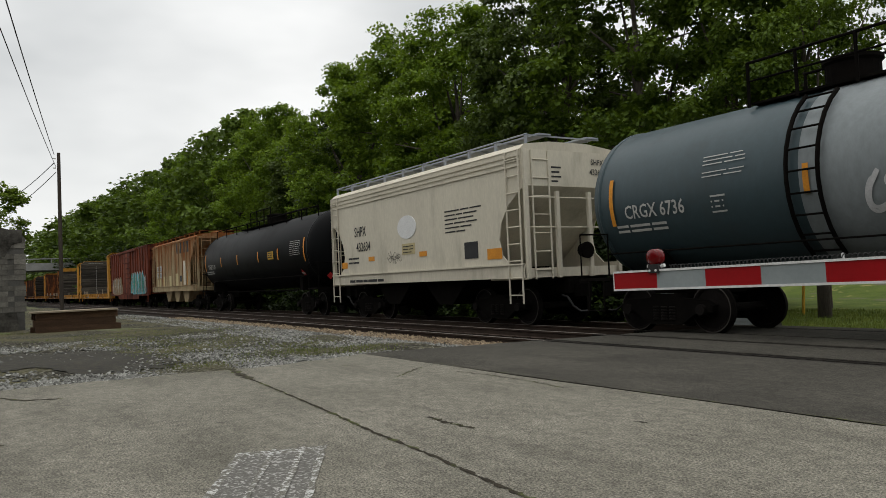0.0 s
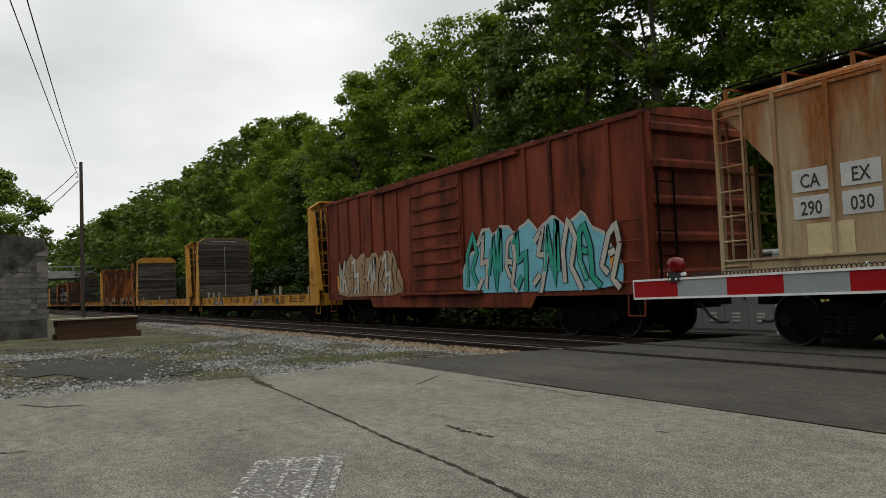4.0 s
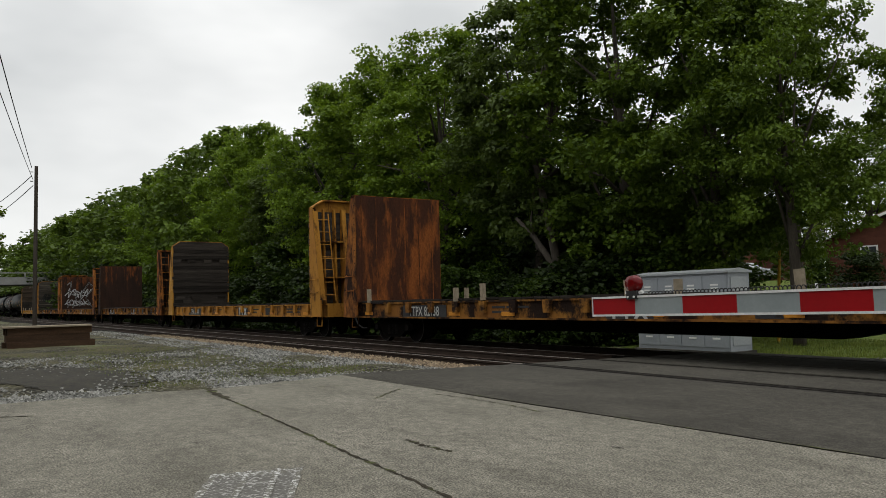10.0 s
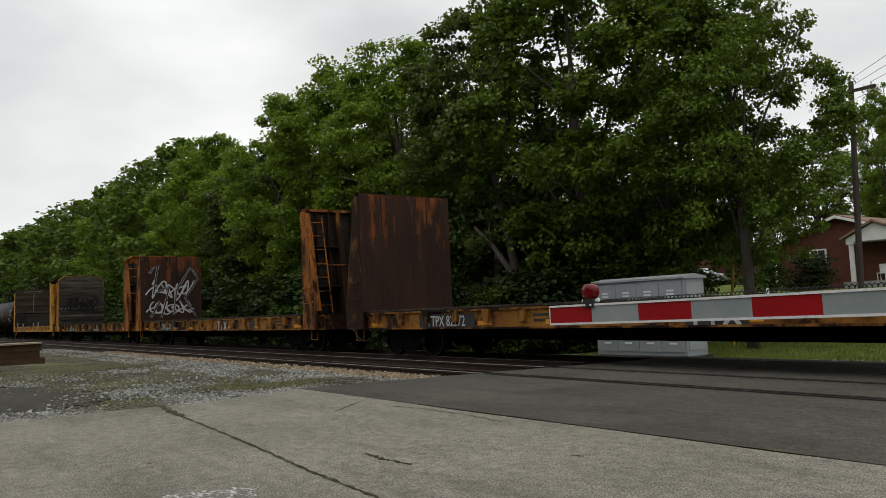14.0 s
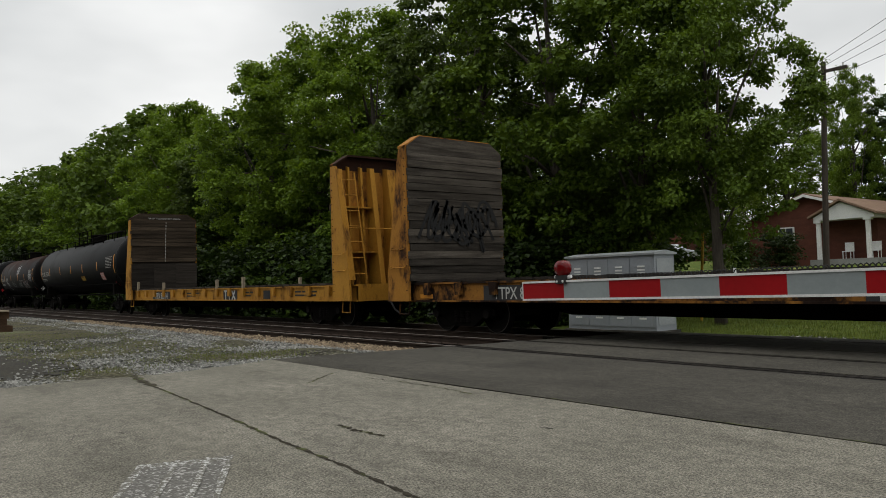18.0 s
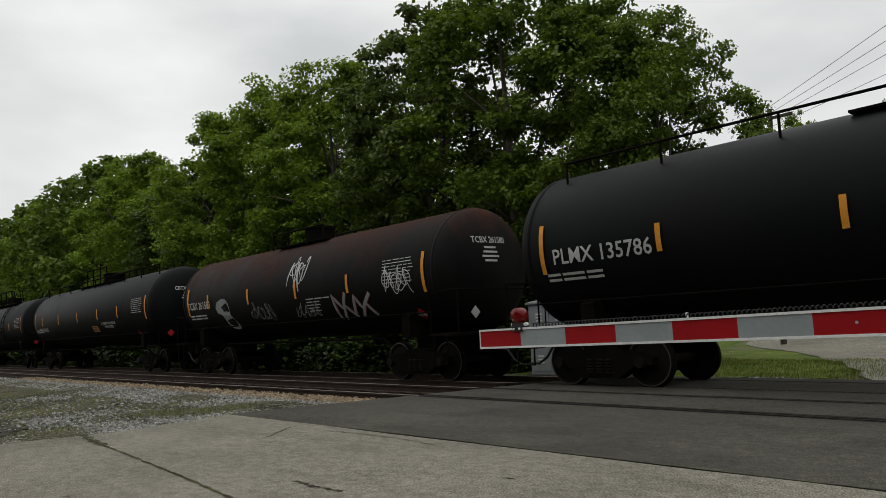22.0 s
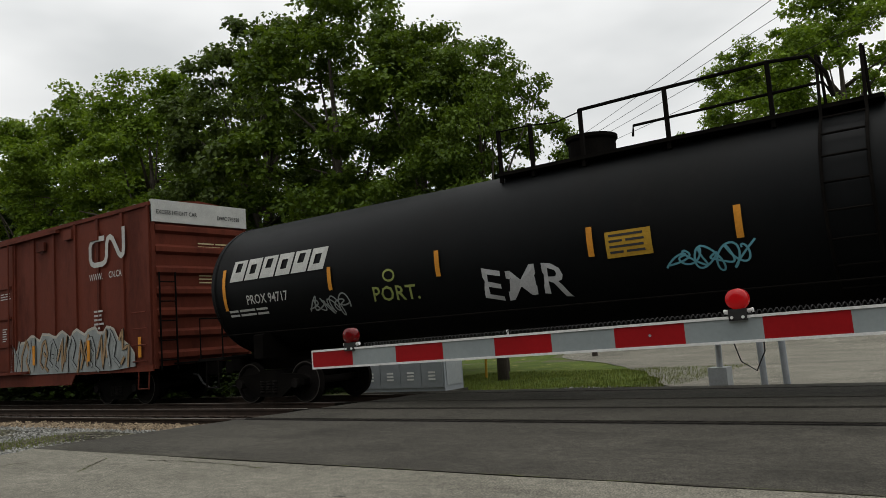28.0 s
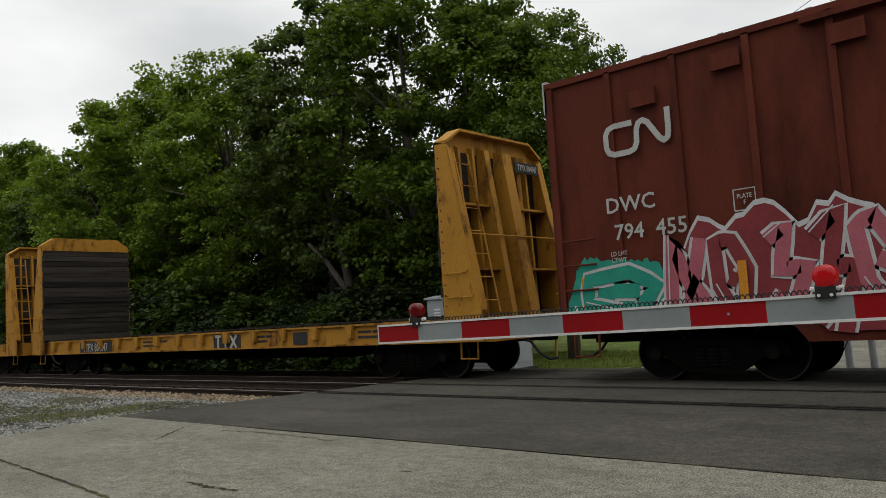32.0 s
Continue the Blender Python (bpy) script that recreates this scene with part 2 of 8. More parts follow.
M_GRAVEL = stone_mat("pale_gravel", [(0.035, 0.032, 0.023), (0.095, 0.088, 0.066), (0.185, 0.175, 0.14), (0.06, 0.056, 0.041)], 20, stain=(0.115, 0.107, 0.058), stain_scale=0.5, stain_at=0.5)
M_TRACKBED = stone_mat("oily_ballast", [(0.009, 0.008, 0.007), (0.018, 0.016, 0.013), (0.03, 0.026, 0.022), (0.013, 0.012, 0.01)], 16, stain=(0.01, 0.009, 0.007), stain_scale=0.6)
M_STONE = mat("broken_stone", (0.1, 0.1, 0.092), (0.25, 0.247, 0.226), 0.9, scale=3, fine=30, bump=0.2, island=0.65)
M_CHIPS = mat("tan_ballast_chips", (0.13, 0.095, 0.062), (0.25, 0.195, 0.13), 0.9, scale=3, fine=30, bump=0.2, island=0.6)
M_EARTH = mat("ground_earth", (0.10, 0.09, 0.06), (0.08, 0.10, 0.035), 0.95, scale=0.12, fine=9, bump=0.4, third=(0.16, 0.15, 0.12), third_at=0.62, third_scale=0.8)
M_GRASS = mat("mown_grass", (0.055, 0.085, 0.014), (0.1, 0.13, 0.022), 0.95, scale=0.7, fine=45, bump=0.5, dark=0.5, third=(0.24, 0.21, 0.08), third_at=0.64, third_scale=1.5)
M_BLADE = mat("grass_blades", (0.06, 0.09, 0.014), (0.15, 0.17, 0.035), 0.9, scale=2, fine=10, bump=0, island=0.4)
M_DARKPATCH = mat("wet_dark_patch", (0.016, 0.015, 0.013), (0.034, 0.031, 0.026), 0.85, scale=1.2, fine=30, bump=0.3, over=(0.06, 0.055, 0.04), over_scale=5, over_at=0.52)
M_RAIL = mat("rusted_rail", (0.026, 0.0185, 0.014), (0.046, 0.031, 0.023), 0.8, 0.0, scale=4, fine=50)
M_RAILTOP = mat("dull_rail_head", (0.19, 0.165, 0.145), (0.14, 0.12, 0.105), 0.55, 0.15, scale=2, fine=60, bump=0.03, spec=0.3)
M_TIE = mat("creosoted_timber", (0.011, 0.0095, 0.0078), (0.024, 0.02, 0.016), 0.9, scale=2, fine=30, stretch=(6, 0.7, 3), bump=0.4)
M_YELLOW = mat("yellow_car_paint", (0.43, 0.212, 0.028), (0.34, 0.16, 0.022), 0.6, scale=0.8, fine=30, stretch=(1, 1, 0.45), over=(0.1, 0.042, 0.015), over_scale=1.5, over_at=0.6, over_soft=0.07, third=(0.2, 0.085, 0.018), third_at=0.66, third_scale=6)
M_REDRUST = mat("red_rusted_plate", (0.03, 0.016, 0.011), (0.08, 0.028, 0.013), 0.9, scale=1.1, fine=30, stretch=(1.5, 1.5, 0.45), over=(0.27, 0.085, 0.022), over_scale=1.0, over_at=0.535, over_soft=0.06, bump=0.3, dark=0.45)
M_YELLOWRUST = mat("rusting_yellow_paint", (0.4, 0.19, 0.028), (0.29, 0.12, 0.022), 0.75, scale=0.8, fine=30, stretch=(1, 1, 0.45), over=(0.05, 0.024, 0.013), over_scale=1.6, over_at=0.57, over_soft=0.06)
M_RUST = mat("rusted_plate", (0.022, 0.015, 0.012), (0.05, 0.025, 0.016), 0.9, scale=0.9, fine=30, stretch=(1.6, 1.6, 0.4), over=(0.24, 0.075, 0.022), over_scale=1.5, over_at=0.65, over_soft=0.07, bump=0.3, dark=0.4, rise=(1.4, 4.6, 0.12))
M_DARKRUST = mat("dark_rusted_steel", (0.035, 0.016, 0.009), (0.018, 0.010, 0.007), 0.9, scale=1.1, fine=30, stretch=(1.4, 1.4, 0.5), over=(0.24, 0.1, 0.024), over_scale=0.9, over_at=0.62, over_soft=0.05, bump=0.2)
M_ORUST = mat("orange_rusted_paint", (0.34, 0.13, 0.024), (0.2, 0.065, 0.016), 0.85, scale=0.9, fine=30, stretch=(1.3, 1.3, 0.5), over=(0.03, 0.014, 0.009), over_scale=1.7, over_at=0.52, over_soft=0.07, bump=0.2)
M_SILLRUST = mat("rust_eaten_yellow_sill", (0.3, 0.14, 0.026), (0.17, 0.065, 0.016), 0.85, scale=0.9, fine=30, stretch=(1, 1, 0.8), over=(0.022, 0.012, 0.008), over_scale=1.1, over_at=0.5, over_soft=0.05, bump=0.2)
M_NOTICE = mat("faded_orange_notice", (0.34, 0.15, 0.04), (0.28, 0.12, 0.035), 0.7, scale=3, fine=30, bump=0)
M_REDFADE = mat("faded_red_notice", (0.4, 0.12, 0.1), (0.5, 0.3, 0.27), 0.7, scale=6, fine=30, bump=0)
M_CREAMLET = mat("cream_lettering", (0.5, 0.42, 0.24), (0.42, 0.36, 0.2), 0.7, scale=3, fine=30, bump=0)
M_WOOD = mat("weathered_plank", (0.048, 0.04, 0.031), (0.115, 0.1, 0.082), 0.9, scale=1.3, fine=25, stretch=(1, 0.6, 9), bump=0.5, dark=0.6, over=(0.022, 0.018, 0.014), over_scale=0.8, over_at=0.57, vary=0.5)
M_WOODBROWN = mat("brown_plank", (0.1, 0.074, 0.05), (0.05, 0.038, 0.027), 0.9, scale=1.3, fine=25, stretch=(1, 0.6, 9), bump=0.5, dark=0.55, over=(0.022, 0.017, 0.012), over_scale=0.8, over_at=0.56, vary=0.45)
M_WOODDARK = mat("sooty_shaded_plank", (0.02, 0.0165, 0.014), (0.058, 0.049, 0.04), 0.9, scale=1.3, fine=25, stretch=(1, 0.6, 9), bump=0.5, dark=0.6, vary=0.5)
M_TANKBLACK = mat("black_tank_paint", (0.003, 0.0034, 0.0036), (0.006, 0.0065, 0.0068), 0.5, scale=0.5, fine=12, stretch=(0.7, 1, 0.3), bump=0.02, dark=0.2, over=(0.0085, 0.0083, 0.0078), over_scale=0.7, over_at=0.62, over_rough=0.6, spec=0.06)
M_TANKBLUE = mat("slate_blue_tank_paint", (0.026, 0.046, 0.053), (0.035, 0.056, 0.063), 0.42, scale=0.5, fine=12, stretch=(0.7, 1, 0.3), bump=0.02, dark=0.2, over=(0.04, 0.05, 0.05), over_scale=0.8, over_at=0.66, over_rough=0.6, spec=0.3)
M_TANKGREY = mat("grey_tank_paint", (0.16, 0.18, 0.185), (0.21, 0.23, 0.235), 0.4, scale=0.5, fine=12, stretch=(0.7, 1, 0.3), bump=0.02, dark=0.2)
M_TANKRUST = mat("rust_stained_tank_paint", (0.0035, 0.0034, 0.0034), (0.008, 0.0072, 0.007), 0.55, scale=0.45, fine=14, stretch=(0.7, 1, 0.35), bump=0.05, over=(0.06, 0.022, 0.013), over_scale=0.55, over_at=0.66, over_soft=0.16, rise=(1.9, 3.9, 0.16), spec=0.06)
M_HOPGREY = mat("pale_grey_hopper_paint", (0.56, 0.52, 0.42), (0.48, 0.44, 0.355), 0.6, scale=0.5, fine=20, stretch=(1, 1, 0.3), bump=0.04, dark=0.15, over=(0.36, 0.325, 0.255), over_scale=0.7, over_at=0.66)
M_HOPRUST = mat("rust_streaked_hopper_paint", (0.37, 0.29, 0.17), (0.27, 0.205, 0.12), 0.8, scale=0.8, fine=20, stretch=(1.3, 1.3, 0.22), bump=0.08, over=(0.25, 0.09, 0.027), over_scale=0.8, over_at=0.495, over_soft=0.13, rise=(1.6, 4.3, 0.13), third=(0.18, 0.14, 0.09), third_at=0.62, third_scale=0.9)
M_MAROON = mat("maroon_boxcar_paint", (0.12, 0.0265, 0.0138), (0.088, 0.02, 0.011), 0.7, scale=0.5, fine=25, stretch=(1, 1, 0.3), bump=0.04, dark=0.2, over=(0.05, 0.0125, 0.008), over_scale=0.8, over_at=0.62)
M_BOXRED = mat("rusty_red_boxcar_paint", (0.19, 0.04, 0.016), (0.1, 0.021, 0.01), 0.75, scale=0.8, fine=25, stretch=(1, 1, 0.25), bump=0.08, over=(0.035, 0.013, 0.009), over_scale=1.2, over_at=0.55)
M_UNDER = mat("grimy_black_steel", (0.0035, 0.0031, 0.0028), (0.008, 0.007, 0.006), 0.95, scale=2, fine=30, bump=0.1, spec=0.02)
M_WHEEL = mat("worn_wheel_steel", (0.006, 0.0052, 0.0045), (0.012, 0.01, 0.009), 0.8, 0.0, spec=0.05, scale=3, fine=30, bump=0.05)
M_TREAD = mat("bright_wheel_rim", (0.07, 0.062, 0.055), (0.05, 0.044, 0.04), 0.5, 0.4, scale=3, fine=30, bump=0.03)
M_WHITE = mat("white_lettering", (0.46, 0.46, 0.43), (0.36, 0.36, 0.34), 0.7, scale=3, fine=30, bump=0)
M_BLACKLET = mat("black_lettering", (0.03, 0.03, 0.03), (0.045, 0.045, 0.045), 0.7, scale=3, fine=30, bump=0)
M_REFLECT = mat("amber_reflector_strip", (0.62, 0.26, 0.03), (0.5, 0.2, 0.025), 0.5, scale=3, fine=30, bump=0)
M_SIGNYEL = mat("yellow_decal", (0.42, 0.25, 0.03), (0.36, 0.21, 0.025), 0.6, scale=3, fine=30, bump=0)
M_REDLET = mat("red_placard", (0.34, 0.02, 0.02), (0.28, 0.02, 0.02), 0.5, scale=3, fine=30, bump=0)
M_GATERED = mat("red_reflective_sheet", (0.3, 0.008, 0.011), (0.25, 0.008, 0.010), 0.45, scale=3, fine=40, bump=0.02, dark=0.1)
M_GATEWHITE = mat("silver_reflective_sheet", (0.22, 0.25, 0.255), (0.26, 0.29, 0.295), 0.5, scale=3, fine=40, bump=0.02, dark=0.1)
M_ALU = mat("white_arm_edge", (0.68, 0.68, 0.67), (0.6, 0.6, 0.59), 0.5, scale=3, fine=40, bump=0.02)
M_GALV = mat("galvanised_steel", (0.25, 0.27, 0.29), (0.31, 0.33, 0.35), 0.5, 0.3, scale=1.5, fine=30, bump=0.03, dark=0.15)
M_SILVER = mat("aluminium_paint", (0.36, 0.38, 0.39), (0.3, 0.32, 0.33), 0.45, 0.4, scale=2, fine=30, bump=0.03)
M_BLACK = mat("black_rubber", (0.02, 0.02, 0.02), (0.03, 0.03, 0.03), 0.6, scale=3, fine=30, bump=0.05)
M_LENS = glow("lit_red_lens", (0.25, 0.004, 0.005), 0.45)
M_LENSOFF = glow("dim_red_lens", (0.1, 0.002, 0.003), 0.1)
M_BRICK = mat("red_brick", (0.13, 0.05, 0.033), (0.09, 0.036, 0.026), 0.9, scale=2, fine=20, bump=0.3, stretch=(1, 1, 3))
M_SHINGLE = mat("brown_roof_shingle", (0.24, 0.16, 0.11), (0.18, 0.12, 0.085), 0.9, scale=1.5, fine=12, bump=0.4, stretch=(1, 1, 2))
M_SIDING = mat("white_house_trim", (0.7, 0.7, 0.68), (0.62, 0.62, 0.6), 0.7, scale=2, fine=20, bump=0.05)
M_GLASS = mat("dark_window_glass", (0.03, 0.035, 0.04), (0.045, 0.05, 0.055), 0.08, scale=1, fine=5, bump=0)
M_BARK = mat("grey_bark", (0.05, 0.042, 0.034), (0.1, 0.086, 0.07), 0.95, scale=2, fine=18, stretch=(1, 1, 0.25), bump=0.6, dark=0.5)
M_POLE = mat("weathered_pole_wood", (0.04, 0.032, 0.025), (0.075, 0.063, 0.052), 0.9, scale=2, fine=25, stretch=(3, 3, 0.2), bump=0.4, dark=0.5)
M_CMU = mat("whitewashed_block", (0.19, 0.18, 0.155), (0.13, 0.123, 0.105), 0.92, scale=1.2, fine=18, bump=0.4, dark=0.35, over=(0.075, 0.07, 0.062), over_scale=0.9, over_at=0.57, vary=0.2)
M_MORTAR = mat("sooty_mortar", (0.07, 0.067, 0.06), (0.1, 0.096, 0.088), 0.95, scale=2, fine=20)
M_CONCRETE = mat("stained_concrete", (0.3, 0.3, 0.29), (0.22, 0.22, 0.21), 0.9, scale=0.8, fine=15, bump=0.2)
M_WIRE = mat("black_cable", (0.02, 0.02, 0.02), (0.03, 0.03, 0.03), 0.7, scale=3, fine=30, bump=0)
M_CARPAINT = mat("silver_car_paint", (0.5, 0.52, 0.54), (0.54, 0.56, 0.58), 0.25, 0.5, scale=2, fine=40, bump=0, dark=0.05)


def leaf_mat(name, a, b, light, gloss=0.12):
    """Thin leaves that let light through; every leaf has its own tone, and every bough a drift of it."""
    m = bpy.data.materials.new(name)
    m.use_nodes = True
    nt = m.node_tree
    N, L = nt.nodes.new, nt.links.new
    bs = nt.nodes["Principled BSDF"]
    geo, info, co = N("ShaderNodeNewGeometry"), N("ShaderNodeObjectInfo"), N("ShaderNodeTexCoord")
    drift, blend = N("ShaderNodeTexNoise"), N("ShaderNodeMath")
    drift.inputs["Scale"].default_value, drift.inputs["Detail"].default_value = 0.55, 2.0
    L(co.outputs["Object"], drift.inputs["Vector"])
    blend.operation = "MULTIPLY_ADD"
    blend.inputs[1].default_value = 0.55
    wide = N("ShaderNodeMapRange")
    for key, value in zip(("From Min", "From Max", "To Min", "To Max"), (0.3, 0.7, 0.0, 0.45)):
        wide.inputs[key].default_value = value
    L(drift.outputs["Fac"], wide.inputs["Value"])
    L(geo.outputs["Random Per Island"], blend.inputs[0])
    L(wide.outputs["Result"], blend.inputs[2])
    rp = N("ShaderNodeValToRGB")
    rp.color_ramp.elements[0].color, rp.color_ramp.elements[1].color = (*a, 1), (*b, 1)
    L(blend.outputs["Value"], rp.inputs["Fac"])
    hs = N("ShaderNodeHueSaturation")
    mr = N("ShaderNodeMapRange")
    mr.inputs["To Min"].default_value, mr.inputs["To Max"].default_value = 0.85, 1.15
    L(info.outputs["Random"], mr.inputs["Value"])
    L(mr.outputs["Result"], hs.inputs["Value"])
    L(rp.outputs["Color"], hs.inputs["Color"])
    L(hs.outputs["Color"], bs.inputs["Base Color"])
    bs.inputs["Roughness"].default_value = 0.5
    bs.inputs["Specular IOR Level"].default_value = gloss
    tr = N("ShaderNodeBsdfTranslucent")
    tr.inputs["Color"].default_value = (*light, 1)
    mx = N("ShaderNodeMixShader")
    mx.inputs["Fac"].default_value = 0.22
    L(bs.outputs["BSDF"], mx.inputs[1])
    L(tr.outputs["BSDF"], mx.inputs[2])
    L(mx.outputs["Shader"], nt.nodes["Material Output"].inputs["Surface"])
    return m


M_LEAF = leaf_mat("maple_leaves", (0.026, 0.052, 0.0055), (0.155, 0.232, 0.024), (0.26, 0.39, 0.021))
# darker copy of the leaf tones, with the wood's inner shade painted in
M_LEAFDARK = leaf_mat("shade_toned_leaves", (0.012, 0.026, 0.0035), (0.05, 0.084, 0.011), (0.066, 0.108, 0.01))
M_LEAFOAK = leaf_mat("deep_green_oak_leaves", (0.019, 0.038, 0.0045), (0.098, 0.148, 0.016), (0.15, 0.23, 0.013))
M_LEAFFAR = leaf_mat("mixed_wood_leaves", (0.022, 0.04, 0.006), (0.1, 0.15, 0.02), (0.13, 0.2, 0.016))
M_LEAFOLIVE = leaf_mat("olive_willow_leaves", (0.028, 0.046, 0.009), (0.085, 0.12, 0.026), (0.12, 0.18, 0.022))
M_LEAFLIGHT = leaf_mat("fresh_green_leaves", (0.05, 0.085, 0.01), (0.15, 0.205, 0.026), (0.24, 0.33, 0.027))
# the shade under the crowns is put into this leaf colour
M_LEAFSHADE = leaf_mat("shade_toned_shrub_leaves", (0.006, 0.0125, 0.0024), (0.024, 0.041, 0.0065), (0.024, 0.041, 0.005))

# ---- mesh helpers ----
def mesh_of(bm, name, material, smooth=False):
    me = bpy.data.meshes.new(name)
    bmesh.ops.recalc_face_normals(bm, faces=bm.faces[:])
    if smooth:
        for f in bm.faces:
            f.smooth = True
    bm.to_mesh(me)
    bm.free()
    me.materials.append(material)
    return me


def put(name, me, parent=None, m=None, label=""):
    ob = new(name, me)
    if parent is not None:
        ob.parent = parent
    if m is not None:
        ob.matrix_basis = m
    return tagged(ob, label)


def part(name, bm, material, parent, label="", smooth=False, m=None):
    return put(name, mesh_of(bm, name, material, smooth), parent, m, label)


def thing(name, label, category, m=None, group="", kind=""):
    ob = new(name)
    ob.empty_display_size = 0.2
    if m is not None:
        ob.matrix_basis = m
    return tagged(ob, label, category, group, kind)


def box(bm, x0, x1, y0, y1, z0, z1):
    v = [bm.verts.new((x, y, z)) for x in (x0, x1) for y in (y0, y1) for z in (z0, z1)]
    for a in ((0, 1, 3, 2), (4, 6, 7, 5), (0, 4, 5, 1), (2, 3, 7, 6), (0, 2, 6, 4), (1, 5, 7, 3)):
        bm.faces.new([v[i] for i in a])
    return bm


def nb():
    return bmesh.new()


def prism(bm, pts, a, b, axis):
    """A polygon drawn across an axis and drawn out along it from a to b."""
    def at(p, c):
        return {"x": (c, p[0], p[1]), "y": (p[0], c, p[1]), "z": (p[0], p[1], c)}[axis]
    lo, hi = [bm.verts.new(at(p, a)) for p in pts], [bm.verts.new(at(p, b)) for p in pts]
    bm.faces.new(lo)
    bm.faces.new(hi[::-1])
    n = len(pts)
    for i in range(n):
        bm.faces.new((lo[i], lo[(i + 1) % n], hi[(i + 1) % n], hi[i]))
    return bm


def cyl(bm, p, q, r, n=12, r2=None):
    p, q = Vector(p), Vector(q)
    t = (q - p).normalized()
    u = t.orthogonal().normalized()
    w = t.cross(u)
    rings = []
    for c, rr in ((p, r), (q, r if r2 is None else r2)):
        rings.append([bm.verts.new(c + rr * (math.cos(2 * math.pi * i / n) * u + math.sin(2 * math.pi * i / n) * w)) for i in range(n)])
    bm.faces.new(rings[0][::-1])
    bm.faces.new(rings[1])
    for i in range(n):
        bm.faces.new((rings[0][i], rings[0][(i + 1) % n], rings[1][(i + 1) % n], rings[1][i]))
    return bm


def tube(bm, pts, r, n=6):
    """A bent bar through points."""
    pts = [Vector(p) for p in pts]
    rings, u = [], None
    for i, p in enumerate(pts):
        t = (pts[min(i + 1, len(pts) - 1)] - pts[max(i - 1, 0)]).normalized()
        if u is None:
            u = t.orthogonal().normalized()
        u = (u - u.dot(t) * t).normalized()
        w = t.cross(u)
        rr = r[i] if isinstance(r, (list, tuple)) else r
        rings.append([bm.verts.new(p + rr * (math.cos(2 * math.pi * k / n) * u + math.sin(2 * math.pi * k / n) * w)) for k in range(n)])
    bm.faces.new(rings[0][::-1])
    bm.faces.new(rings[-1])
    for a, b in zip(rings, rings[1:]):
        for k in range(n):
            bm.faces.new((a[k], a[(k + 1) % n], b[(k + 1) % n], b[k]))
    return bm


def lathe(bm, prof, cy, cz, n=32, axis="x"):
    """A profile of (along, radius) turned about a line along x or z."""
    rings = []
    for a, r in prof:
        ring = []
        for i in range(n):
            c, s = r * math.cos(2 * math.pi * i / n), r * math.sin(2 * math.pi * i / n)
            ring.append(bm.verts.new((a, cy + c, cz + s) if axis == "x" else (cy + c, cz + s, a)))
        rings.append(ring)
    bm.faces.new(rings[0][::-1])
    bm.faces.new(rings[-1])
    for a, b in zip(rings, rings[1:]):
        for i in range(n):
            bm.faces.new((a[i], a[(i + 1) % n], b[(i + 1) % n], b[i]))
    return bm


def ball(bm, c, r, n=10, squash=1.0):
    return lathe(bm, [(c[2] + r * squash * math.sin(a), max(r * math.cos(a), r * 0.02)) for a in [math.pi * (i / n - 0.5) for i in range(n + 1)]], c[0], c[1], 14, "z")


def raw(name, verts, faces, material, parent=None, label="", smooth=False, m=None):
    me = bpy.data.meshes.new(name)
    me.from_pydata(verts, [], faces)
    me.materials.append(material)
    if smooth:
        me.polygons.foreach_set("use_smooth", [True] * len(me.polygons))
    me.update()
    return put(name, me, parent, m, label)


_text = bpy.data.curves.new("lettering", "FONT")
_text_ob = new("lettering", _text)


def lettering(body, size, spacing=1.0, width=1.0):
    """Flat letters as vertices (u along, v up) and faces, with their foot at v = 0 and middle at u = 0."""
    _text.body, _text.size, _text.space_character, _text.align_x = body, size, spacing, "CENTER"
    _text.resolution_u, _text.offset = 2, size * 0.012
    _text_ob.data = _text
    dg = bpy.context.evaluated_depsgraph_get()
    dg.update()
    me = bpy.data.meshes.new_from_object(_text_ob.evaluated_get(dg))
    bm = bmesh.new()
    bm.from_mesh(me)
    bpy.data.meshes.remove(me)
    bmesh.ops.triangulate(bm, faces=bm.faces[:])
    out = [(v.co.x * width, v.co.y) for v in bm.verts], [[v.index for v in f.verts] for f in bm.faces]
    bm.free()
    return out


def text_flat(name, body, size, place, material, parent, label="", width=1.0, facing="y", spacing=1.0, thick=0.012):
    """Letters on an upright face: facing 'y' reads along x on the near side, facing 'x' reads along y on a car's end."""
    uv, faces = lettering(body, size, spacing, width)
    x, y, z = place
    if facing == "y":
        vs = [(x + u, y - thick, z + v) for u, v in uv]
    else:
        vs = [(x + thick, y + u, z + v) for u, v in uv]
    return raw(name, vs, faces, material, parent, label)


def on_tank(u, v, R, zc, lift=0.02):
    """A point of a tank's near side: u along, v the height over the rail, wrapped round the shell."""
    a = (v - zc) / R
    return (u, -(R + lift) * math.cos(a), zc + (R + lift) * math.sin(a))


def text_tank(name, body, size, x, z, R, zc, material, parent, label="", width=1.0):
    uv, faces = lettering(body, size, 1.0, width)
    return raw(name, [on_tank(x + u, z + v, R, zc) for u, v in uv], faces, material, parent, label)


def bars_tank(bm, rows, x, z, R, zc, gap=0.09, thick=0.045):
    """Writing too small to read: rows of short bars."""
    for k, row in enumerate(rows):
        u = x
        for w in row:
            vs = [bm.verts.new(on_tank(a, b, R, zc)) for a, b in ((u, z - k * gap), (u + w, z - k * gap), (u + w, z - k * gap + thick), (u, z - k * gap + thick))]
            bm.faces.new(vs)
            u += w + 0.05
    return bm


